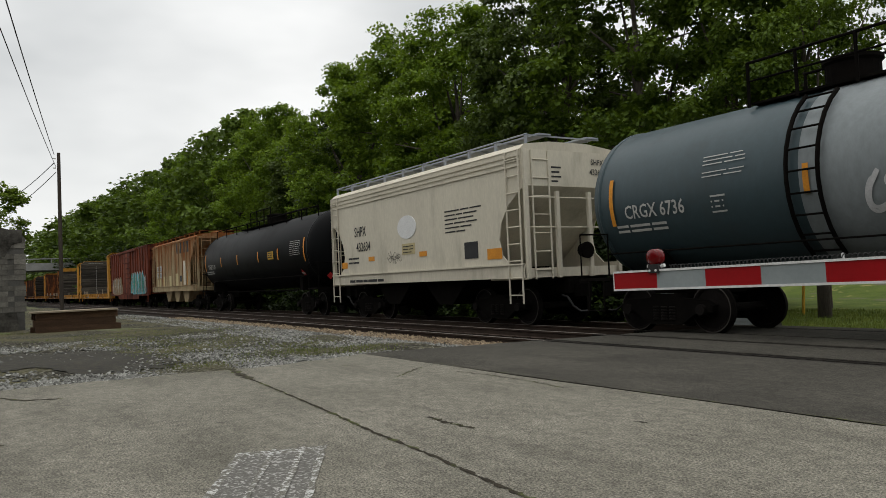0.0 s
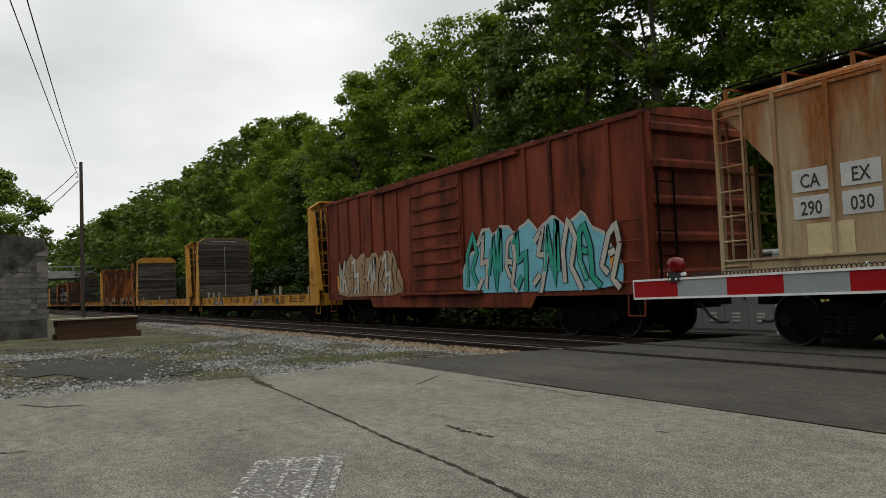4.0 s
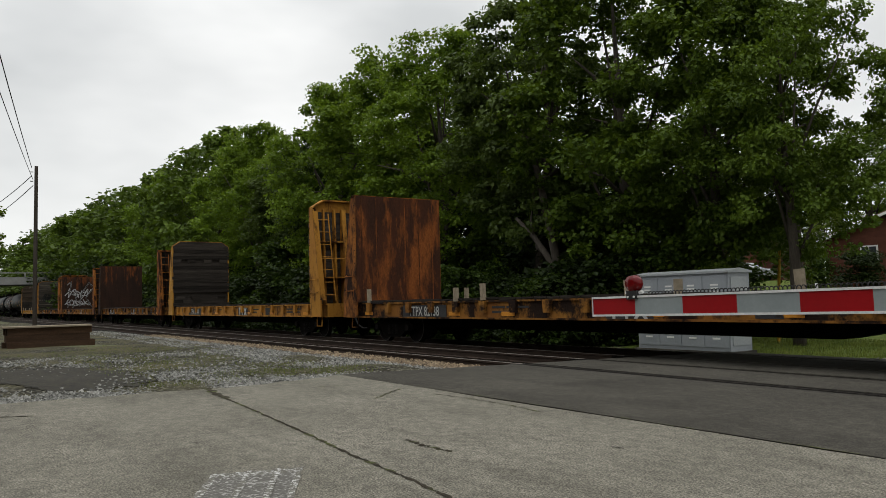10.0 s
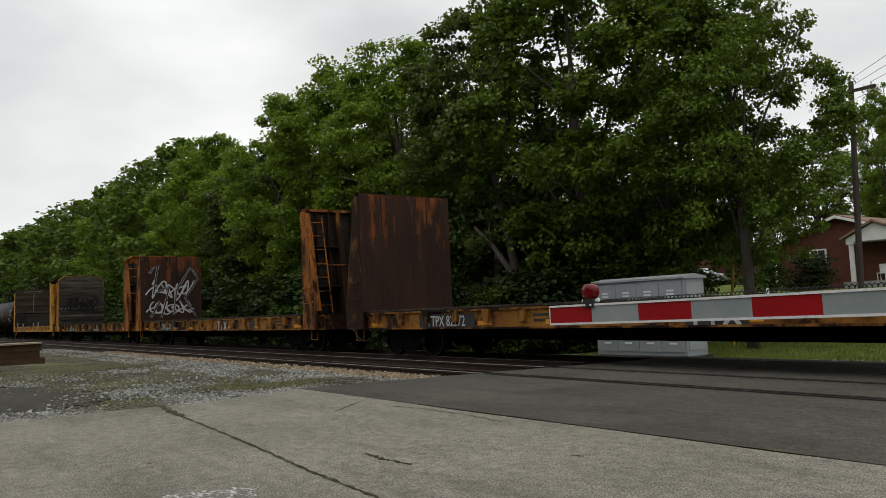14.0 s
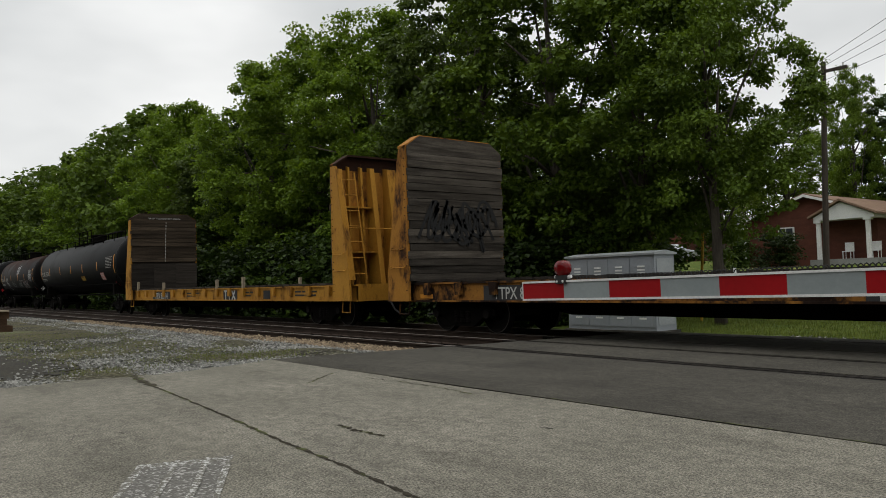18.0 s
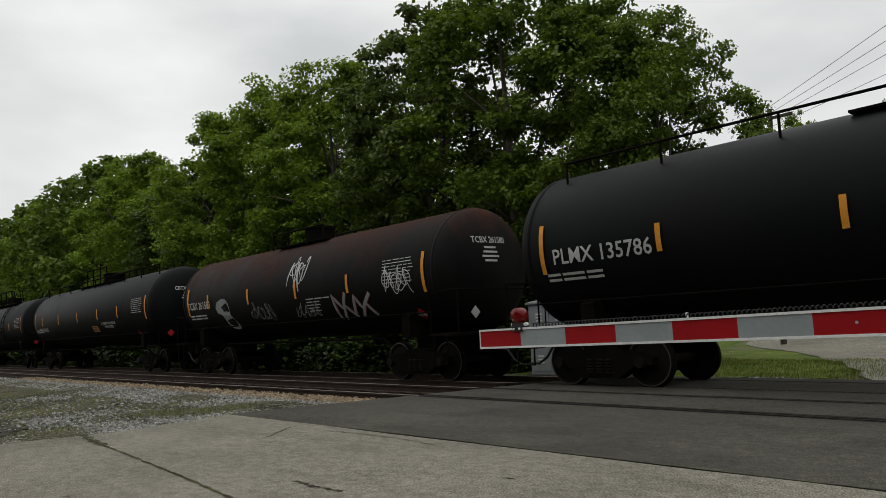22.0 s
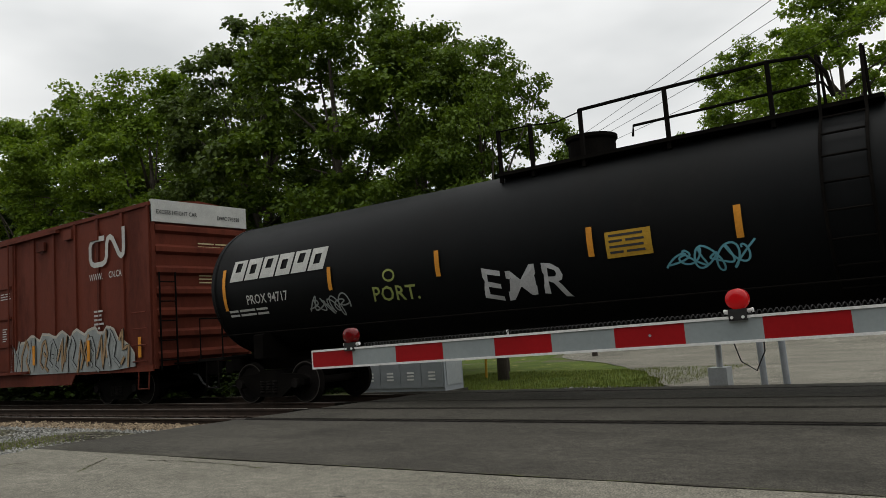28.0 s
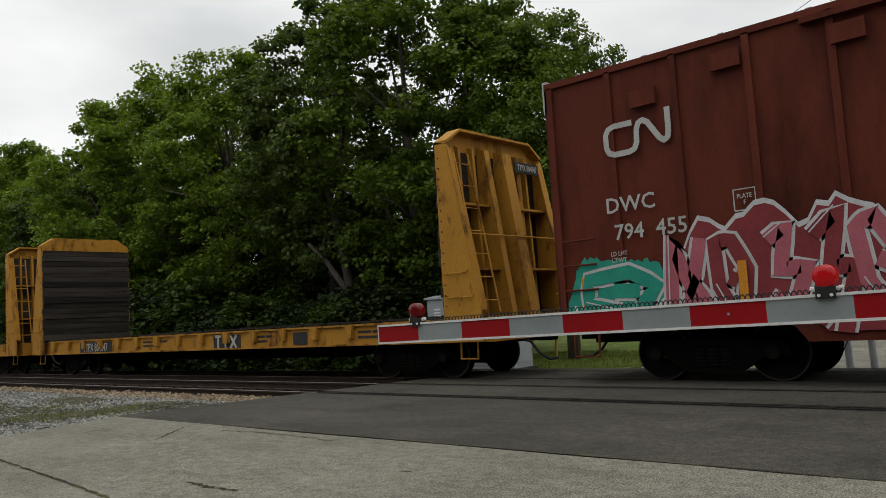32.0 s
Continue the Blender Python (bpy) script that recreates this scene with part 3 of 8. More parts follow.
def bars_flat(bm, rows, x, y, z, gap=0.09, thick=0.045, facing="y"):
    for k, row in enumerate(rows):
        u = x
        for w in row:
            zz = z - k * gap
            if facing == "y":
                box(bm, u, u + w, y - 0.008, y - 0.002, zz, zz + thick)
            else:
                box(bm, y + 0.002, y + 0.008, u, u + w, zz, zz + thick)
            u += w + 0.05
    return bm


def strip_tank(bm, x, z0, z1, R, zc, w=0.1, n=5, lift=0.012):
    pts = [(x + s * w / 2, z0 + (z1 - z0) * i / n) for i in range(n + 1) for s in (-1, 1)]
    vs = [bm.verts.new(on_tank(u, v, R, zc, lift)) for u, v in pts]
    for i in range(n):
        bm.faces.new((vs[2 * i], vs[2 * i + 1], vs[2 * i + 3], vs[2 * i + 2]))
    return bm


def ribbon(points, width, place):
    """A painted stroke through 2-D points as one strip; place maps (u, v) to space."""
    vs, fs = [], []
    for i, p in enumerate(points):
        a, b = points[max(i - 1, 0)], points[min(i + 1, len(points) - 1)]
        dx, dy = b[0] - a[0], b[1] - a[1]
        l = math.hypot(dx, dy) or 1.0
        nx, ny = -dy / l * width / 2, dx / l * width / 2
        vs += [place(p[0] + nx, p[1] + ny), place(p[0] - nx, p[1] - ny)]
        if i:
            k = 2 * i
            fs.append((k - 2, k - 1, k + 1, k))
    return vs, fs


def strokes(name, lines, width, place, material, parent, label=""):
    V, F = [], []
    for pts in lines:
        v, f = ribbon(pts, width, place)
        F += [tuple(i + len(V) for i in q) for q in f]
        V += v
    return raw(name, V, F, material, parent, label)

# ---- the ground, the lot, the crossing and the tracks ----
TRAIN_Y = 12.335       # middle of the track that carries the train
NEAR_Y = 9.72          # middle of the empty track
GAUGE = 1.435


def smooth(a, b, t):
    t = min(max((t - a) / (b - a), 0.0), 1.0)
    return t * t * (3 - 2 * t)


def land(x, y):
    """The height of the open ground."""
    z = -0.1 - 0.16 * smooth(6.6, 8.0, y)
    z -= 0.12 * smooth(14.0, 16.0, y)
    z += 1.75 * smooth(30.0, 44.0, y) * smooth(2.0, -8.0, x) + 0.65 * smooth(-27.0, -33.0, x) * smooth(34.0, 48.0, y)
    z += 0.05 * noise.noise(Vector((x * 0.4, y * 0.4, 0))) * (1 - smooth(6.0, 8.5, y) * (1 - smooth(14, 15, y)))
    return z


def ground():
    xs = sorted({-2500, -900, -420, -260, *range(-200, -60, 10), *range(-60, -30, 3), *[i * 0.75 for i in range(-40, 21)], *range(18, 60, 6), 100, 300, 900, 2500})
    ys = sorted({-2500, -700, -200, -80, -40, *range(-30, -3, 3), *[i * 0.6 for i in range(-4, 42)], *range(26, 60, 2), 70, 100, 200, 500, 1200, 2500})
    vs = [(x, y, land(x, y)) for x in xs for y in ys]
    n = len(ys)
    fs = [(i * n + j, (i + 1) * n + j, (i + 1) * n + j + 1, i * n + j + 1) for i in range(len(xs) - 1) for j in range(n - 1)]
    ob = raw("ground", vs, fs, M_EARTH, smooth=True)
    tagged(ob, "bare earth and weedy grass reaching to the trees", "ground", kind="structure")


ground()


def sheet(name, pts, z, depth, material, label, category):
    bm = nb()
    prism(bm, pts, z - depth, z, "z")
    return tagged(part(name, bm, material, None), label, category, kind="structure")


def wavy(p, q, n, amp, seed):
    r = random.Random(seed)
    return [(p[0] + (q[0] - p[0]) * i / n + (r.uniform(-amp, amp) if 0 < i < n else 0), p[1] + (q[1] - p[1]) * i / n + (r.uniform(-amp, amp) if 0 < i < n else 0)) for i in range(n + 1)]


LOT_EDGE = wavy((-11.2, -30.0), (-11.45, 0.5), 22, 0.12, 3) + wavy((-11.5, 0.7), (-11.3, 3.3), 10, 0.07, 4) + wavy((-11.2, 3.6), (-11.7, 5.75), 10, 0.06, 5)
SEAM = wavy((-11.7, 5.76), (-8.5, 5.62), 12, 0.02, 6) + wavy((-8.2, 5.6), (40.0, 5.66), 60, 0.02, 7)
sheet("pavement", LOT_EDGE + SEAM + [(40.0, -30.0)], 0.0, 0.3, M_LOT, "worn pale concrete lot with cracks and patches", "pavement")


def sky_blocking_wall():
    """Unseen plain long wall, added behind the viewer to block low sky light."""
    bm = nb()
    box(bm, -26.0, 48.0, -13.4, -13.0, -0.1, 9.5)
    tagged(part("wall_south", bm, M_CMUDARK, None), "plain long dark unseen wall, added to block low sky light", "wall", kind="structure")


sky_blocking_wall()


def left_end(y):
    """Where the asphalt of the crossing stops, towards the open track."""
    return -11.72 + max(0.0, y - 5.76) * 0.21


def crossing_strip(name, y0, y1, z=0.004, x1=40.0):
    pts = [(left_end(y0), y0), (x1, y0), (x1, y1)] + [(left_end(y1 + (y0 - y1) * i / 4) + (0.03 * (-1) ** i if 0 < i < 4 else 0), y1 + (y0 - y1) * i / 4) for i in range(5)][:-1]
    return sheet(name, pts, z, 0.3, M_ASPHALT, "dark smooth asphalt of the level crossing", "road")


HALF = GAUGE / 2
crossing_strip("road_1", 5.62, NEAR_Y - HALF - 0.21)
crossing_strip("road_2", NEAR_Y - HALF + 0.11, NEAR_Y + HALF - 0.085)
crossing_strip("road_3", NEAR_Y + HALF + 0.115, TRAIN_Y - HALF - 0.075)
crossing_strip("road_4", TRAIN_Y - HALF + 0.065, TRAIN_Y + HALF - 0.065)
crossing_strip("road_5", TRAIN_Y + HALF + 0.075, 13.62)


def far_street():
    """The street beyond the crossing, laid on the land and widening to a turnout."""
    edge = [(13.64, -5.6), (17.4, -6.4), (21.5, -8.4), (27.0, -12.0), (32.5, -17.0), (36.0, -17.0), (40.0, -6.0), (60.0, -2.0)]
    ys = np.concatenate([np.arange(13.64, 40, 0.6), np.arange(40, 60, 2.0)])
    vs, n = [], 24
    for y in ys:
        x0 = float(np.interp(y, [e[0] for e in edge], [e[1] for e in edge])) + 0.1 * math.sin(y * 2.3)
        for k in range(n + 1):
            x = x0 + (40.0 - x0) * (k / n) ** 1.6
            vs.append((x, y, land(x, y) + 0.045))
    fs = [(i * (n + 1) + k, i * (n + 1) + k + 1, (i + 1) * (n + 1) + k + 1, (i + 1) * (n + 1) + k) for i in range(len(ys) - 1) for k in range(n)]
    tagged(raw("road_far", vs, fs, M_LOT), "pale concrete street beyond the crossing", "road", kind="structure")


far_street()


def rail_section(y):
    return [(y - 0.07, -0.17), (y + 0.07, -0.17), (y + 0.07, -0.155), (y + 0.012, -0.135), (y + 0.012, -0.045), (y + 0.035, -0.035), (y + 0.035, -0.004), (y - 0.035, -0.004), (y - 0.035, -0.035), (y - 0.012, -0.045), (y - 0.012, -0.135), (y - 0.07, -0.155)]


def track(name, yc, label):
    root = thing(name, label, "railway track", kind="structure")
    for s in (-1, 1):
        y = yc + s * (HALF + 0.037)
        bm = nb()
        prism(bm, rail_section(y), -480, 160, "x")
        rail = part("rail", bm, M_RAIL, root)
        bm = nb()
        # pale head colour paints in the lit line along the rusty rail
        box(bm, -480, -11.0, y - 0.03, y + 0.03, -0.004, 0.0)
        part("rail_head", bm, M_RAILTOP, rail, "pale running surface with its lit highlight put into the colour")
        # across the road the heads are caked with mud
        bm = nb()
        box(bm, -11.0, 160, y - 0.03, y + 0.03, -0.006, 0.0)
        part("rail_head", bm, M_TIE, rail, "dirt-caked rail head sunk in the road")
    bm = nb()
    box(bm, -0.11, 0.11, -1.28, 1.28, -0.34, -0.165)
    tie = mesh_of(bm, "tie", M_TIE)
    r = random.Random(11)
    for i in range(100):
        x = -11.2 - 0.53 * i
        put("tie", tie, root, pose(x + r.uniform(-0.03, 0.03), yc + r.uniform(-0.05, 0.05), 0, 0, 0, r.uniform(-1.5, 1.5)))
    bm = nb()
    for i in range(100, 420):
        x = -11.2 - 0.53 * i
        box(bm, x - 0.11, x + 0.11, yc - 1.28, yc + 1.28, -0.34, -0.165)
    tagged(part("tie_row", bm, M_TIE, root), kind="stuff")
    bm = nb()
    for i in range(60):
        x = -11.2 - 0.53 * i
        for s in (-1, 1):
            for o in (-0.09, 0.09):
                y = yc + s * (HALF + 0.037) + o
                box(bm, x - 0.05, x + 0.05, y - 0.05, y + 0.05, -0.167, -0.14)
    tagged(part("tie_plate", bm, M_RAIL, root), kind="stuff")


def flangeway(y, near, far, label):
    """A sunken near-black strip along a rail across the road."""
    bm = nb()
    box(bm, -11.3, 40.0, y - near, y + far, -0.2, -0.004)
    tagged(part("flangeway", bm, M_TRACKBED, None), label, "road", kind="structure")


flangeway(NEAR_Y - HALF - 0.037, 0.17, 0.14, "near-black strip filling the groove along the rail")
flangeway(NEAR_Y + HALF + 0.037, 0.1, 0.07, "dark strip filling the groove along the rail")
flangeway(TRAIN_Y - HALF - 0.037, 0.06, 0.09, "near-black strip filling the groove along the rail")
track("railway_track_near", NEAR_Y, "empty single track of rusty rails on dark timber ties")
track("railway_track_far", TRAIN_Y, "track under the train with rusty rails and timber ties")


def bed():
    """The stone bed under both tracks, with a sloping shoulder."""
    r = np.random.RandomState(5)
    xs = np.concatenate([np.arange(-11.9, -30, -0.16), np.arange(-30, -70, -0.5), np.arange(-70, -480, -6.0)])
    prof = [(6.9, -0.12), (7.35, -0.08), (7.8, -0.11), (8.2, -0.15), (8.5, -0.155), (8.8, -0.18), (9.7, -0.22), (10.5, -0.215), (11.05, -0.24), (11.3, -0.215), (12.3, -0.22), (13.3, -0.215), (13.9, -0.23), (14.5, -0.3), (15.3, -0.42), (15.9, -0.6)]
    ys = np.interp(np.linspace(0, len(prof) - 1, 70), range(len(prof)), [p[0] for p in prof])
    zs = np.interp(np.linspace(0, len(prof) - 1, 70), range(len(prof)), [p[1] for p in prof])
    vs, fs = [], []
    for i, x in enumerate(xs):
        near = 1.0 if x > -30 else 0.3
        for y, z in zip(ys, zs):
            vs.append((x + r.uniform(-0.05, 0.05), y + r.uniform(-0.02, 0.02), z + near * r.uniform(-0.02, 0.018)))
    n = len(ys)
    for i in range(len(xs) - 1):
        for j in range(n - 1):
            fs.append((i * n + j, i * n + j + 1, (i + 1) * n + j + 1, (i + 1) * n + j))
    ob = raw("track_bed", vs, fs, M_TRACKBED)
    tagged(ob, "dark oily crushed stone under the two tracks", "ballast", kind="stuff")


bed()


def scatter(name, count, area, size, material, label, seed, lift=0.0, power=1.0):
    """Loose broken stones strewn over an area (a function of a random source that gives x, y, z)."""
    r = np.random.RandomState(seed)
    base = np.array([(1, 0, 0), (-1, 0, 0), (0, 1, 0), (0, -1, 0), (0, 0, 1), (0, 0, -1)], float)
    tri = np.array([(0, 2, 4), (2, 1, 4), (1, 3, 4), (3, 0, 4), (2, 0, 5), (1, 2, 5), (3, 1, 5), (0, 3, 5)])
    place = np.array([area(r) for i in range(count)]) + (0, 0, lift)
    s = (size * (0.5 + r.rand(count) ** power))[:, None, None]
    v = base[None] * s * r.uniform(0.6, 1.2, (count, 6, 1)) + (r.rand(count, 6, 3) - 0.5) * s * 0.7
    a = r.uniform(0, 6.28, (count, 1))
    c, sn = np.cos(a), np.sin(a)
    v = np.stack([v[:, :, 0] * c - v[:, :, 1] * sn, v[:, :, 0] * sn + v[:, :, 1] * c, v[:, :, 2] * 0.7], 2) + place[:, None, :]
    faces = (tri[None] + 6 * np.arange(count)[:, None, None]).reshape(-1, 3)
    return tagged(raw(name, v.reshape(-1, 3).tolist(), faces.tolist(), material), label, "gravel", kind="stuff")


def gravel_yard():
    xs = np.concatenate([np.arange(-11.0, -24, -0.25), np.arange(-24, -40, -0.8), np.arange(-40, -90, -4)])
    ys = np.concatenate([np.arange(-26, -2, 2.0), np.arange(-2, 7.3, 0.22)])
    r = np.random.RandomState(8)
    vs = [(x, y, -0.045 - 0.03 * smooth(-14, -22, x) + 0.05 * noise.noise(Vector((x * 0.5, y * 0.5, 3))) + r.uniform(-0.008, 0.008) + 0.03 * smooth(6.0, 6.8, y)) for x in xs for y in ys]
    n = len(ys)
    fs = [(i * n + j, i * n + j + 1, (i + 1) * n + j + 1, (i + 1) * n + j) for i in range(len(xs) - 1) for j in range(n - 1)]
    tagged(raw("gravel_yard", vs, fs, M_GRAVEL), "pale crushed gravel verge with thin weeds", "gravel", kind="structure")


gravel_yard()


def yard_point(r):
    while True:
        x, y = -11.5 - 11 * r.rand() ** 1.6, r.uniform(-1.5, 7.2)
        # few stones lie on the black patch
        near = x > -12.6 or y > 6.2
        if not near and noise.noise(Vector((x * 0.45, y * 0.6, 9))) > -0.05 and r.rand() < 0.8:
            continue
        if ((x + 16.2) / 3.6) ** 2 + ((y - 1.7 - 0.16 * (x + 16)) / 1.5) ** 2 > 1 or r.rand() < 0.12:
            return x, y, -0.04 - 0.03 * smooth(-14, -22, x)


def shoulder_point(r):
    x = -11.9 - 34 * r.rand() ** 1.7
    y = r.uniform(6.3, 8.25)
    return x, y, -0.085 - 0.06 * smooth(7.4, 8.2, y) + 0.03 * r.rand()


def chips_point(r):
    x = -11.7 - 26 * r.rand() ** 1.5
    return x, 8.42 + 0.22 * r.normal(), -0.115 + 0.02 * r.rand()


scatter("loose_gravel", 15000, yard_point, 0.03, M_STONE, "loose pale stones on the gravel verge", 1)
scatter("ballast_shoulder", 20000, shoulder_point, 0.04, M_STONE, "blue-grey broken stone heaped along the track", 2)
scatter("ballast_chips", 6500, chips_point, 0.036, M_CHIPS, "tan splintered stone along the tie ends", 3)

# ---- the train ----
def run(t):
    """How far the train has gone after t seconds; it gathers a little speed, and its last stretch is fitted to the
    camera's view.
    """
    f = min(max((t - 30.8) / 1.2, 0.0), 1.0)
    return 11.798 * t + 0.0121 * ((t - 16) ** 2 - 256) - 0.38 * f * f * (3 - 2 * f)


TRAIN = []
CACHE = {}


def cached(key, make):
    if key not in CACHE:
        CACHE[key] = make()
    return CACHE[key]


def side_frame_mesh():
    bm = nb()
    prism(bm, [(-1.12, 0.52), (-0.92, 0.62), (-0.35, 0.66), (-0.25, 0.74), (0.25, 0.74), (0.35, 0.66), (0.92, 0.62), (1.12, 0.52), (1.1, 0.4), (0.78, 0.4), (0.4, 0.16), (-0.4, 0.16), (-0.78, 0.4), (-1.1, 0.4)], -0.08, 0.08, "y")
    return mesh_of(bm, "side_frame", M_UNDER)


def spring_mesh():
    """One coil spring as a ribbed column."""
    prof = []
    for k in range(5):
        prof += [(0.24 + 0.055 * k, 0.06), (0.25 + 0.055 * k, 0.085), (0.275 + 0.055 * k, 0.085), (0.285 + 0.055 * k, 0.06)]
    return mesh_of(lathe(nb(), prof, 0, 0, 10, "z"), "spring", M_WHEEL)


def wheelset_mesh():
    bm = nb()
    cyl(bm, (0, -1.0, 0), (0, 1.0, 0), 0.08, 12)
    prof = [(-0.075, 0.1), (-0.075, 0.14), (-0.03, 0.17), (-0.02, 0.36), (-0.055, 0.385), (-0.065, 0.435), (0.035, 0.445), (0.045, 0.47), (0.06, 0.47), (0.065, 0.39), (0.02, 0.36), (0.02, 0.17), (0.05, 0.14), (0.05, 0.1)]
    for s in (-1, 1):
        rings = []
        for a, rr in prof:
            rings.append([bm.verts.new((rr * math.cos(2 * math.pi * i / 28), s * (0.76 - a), rr * math.sin(2 * math.pi * i / 28))) for i in range(28)])
        for p, q in zip(rings, rings[1:]):
            for i in range(28):
                bm.faces.new((p[i], p[(i + 1) % 28], q[(i + 1) % 28], q[i]))
    return mesh_of(bm, "wheelset", M_WHEEL)


def rim_mesh():
    bm = nb()
    for s in (-1, 1):
        a = [bm.verts.new((0.436 * math.cos(2 * math.pi * i / 28), s * 0.826, 0.436 * math.sin(2 * math.pi * i / 28))) for i in range(28)]
        b = [bm.verts.new((0.415 * math.cos(2 * math.pi * i / 28), s * 0.828, 0.415 * math.sin(2 * math.pi * i / 28))) for i in range(28)]
        for i in range(28):
            bm.faces.new((a[i], a[(i + 1) % 28], b[(i + 1) % 28], b[i]))
    return mesh_of(bm, "wheel_rim", M_TREAD)


def bolster_mesh():
    bm = nb()
    prism(bm, [(-1.05, 0.42), (1.05, 0.42), (1.05, 0.56), (0.5, 0.72), (-0.5, 0.72), (-1.05, 0.56)], -0.22, 0.22, "x")
    cyl(bm, (0, 0, 0.7), (0, 0, 0.86), 0.3, 16)
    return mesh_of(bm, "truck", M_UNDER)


WHEELSETS = []


def truck(car, x):
    t = put("truck", cached("bolster", bolster_mesh), car, pose(x, 0, 0), "grimy cast-steel freight truck")
    for s in (-1, 1):
        put("side_frame", cached("frame", side_frame_mesh), t, pose(0, s * 0.98, 0))
        for o in (-0.2, 0, 0.2):
            put("spring", cached("spring", spring_mesh), t, pose(o, s * 1.03, 0))
        cap = cached("cap", lambda: mesh_of(cyl(nb(), (0, -0.09, 0.445), (0, 0.09, 0.445), 0.1, 12), "bearing_cap", M_WHEEL))
        for o in (-0.89, 0.89):
            put("bearing_cap", cap, t, pose(o, s * 1.05, 0))
    for s in (-1, 1):
        put("wheel_rim", cached("rim", rim_mesh), t, pose(s * 0.89, 0, 0.445), "thin worn edge of the wheels")
        w = put("wheelset", cached("wheels", wheelset_mesh), t, pose(0, 0, 0.445))
        w.matrix_parent_inverse = Matrix.Translation((s * 0.89, 0, 0))
        WHEELSETS.append(w)


def coupler_mesh():
    bm = nb()
    box(bm, -0.45, 0.12, -0.09, 0.09, 0.72, 0.9)
    prism(bm, [(0.12, -0.16), (0.4, -0.2), (0.46, -0.05), (0.34, 0.0), (0.36, 0.18), (0.12, 0.16)], 0.66, 0.96, "z")
    return mesh_of(bm, "coupler", M_UNDER)


def hose_mesh():
    bm = nb()
    tube(bm, [(-0.1, -0.35, 0.7), (0.1, -0.36, 0.66), (0.25, -0.33, 0.45), (0.42, -0.25, 0.32), (0.55, -0.15, 0.33)], 0.028)
    return mesh_of(bm, "air_hose", M_BLACK)


def couplers(car, half):
    for s in (-1, 1):
        put("coupler", cached("coupler", coupler_mesh), car, pose(s * half, 0, 0, 0, 0, 0 if s > 0 else 180))
        put("air_hose", cached("hose", hose_mesh), car, pose(s * half, 0, 0, 0, 0, 0 if s > 0 else 180))


def add_car(name, label, middle, group="cars of the freight train"):
    car = thing(name, label, "railway car", group=group)
    TRAIN.append((car, middle))
    return car


def ladder(name, car, x, y, z0, z1, w=0.42, step=0.36, material=None, lean=0.0, axis="x", label=""):
    bm = nb()
    for s in (-0.5, 0.5):
        if axis == "x":
            cyl(bm, (x + s * w, y, z0), (x + s * w, y + lean, z1), 0.022, 6)
        else:
            cyl(bm, (x, y + s * w, z0), (x + lean, y + s * w, z1), 0.022, 6)
    n = int((z1 - z0) / step)
    for i in range(n):
        f = (i + 0.5) / n
        z = z0 + (z1 - z0) * f
        if axis == "x":
            cyl(bm, (x - w / 2, y + lean * f, z), (x + w / 2, y + lean * f, z), 0.016, 6)
        else:
            cyl(bm, (x + lean * f, y - w / 2, z), (x + lean * f, y + w / 2, z), 0.016, 6)
    return part(name, bm, material or M_UNDER, car, label)


# -- bulkhead flat cars --
FL = 10.2


BW = 1.56              # half the width of an end wall


def plank_mesh(w, h):
    bm = nb()
    box(bm, 0, 0.07, -w, w, 0.006, h - 0.006)
    return mesh_of(bm, "plank", M_WOOD)


def tapered_rib(y, foot, head, thick, face=0.0):
    """An upright web that narrows to the top, with a face flange along its slanting edge."""
    bm = nb()
    prism(bm, [(-0.88, 1.18), (foot, 1.18), (head, 4.45), (-0.88, 4.5)], y, y + thick, "y")
    if face:
        prism(bm, [(foot, 1.18), (foot + 0.025, 1.18), (head + 0.025, 4.45), (head, 4.45)], y - face / 2, y + thick + face / 2, "y")
    return bm


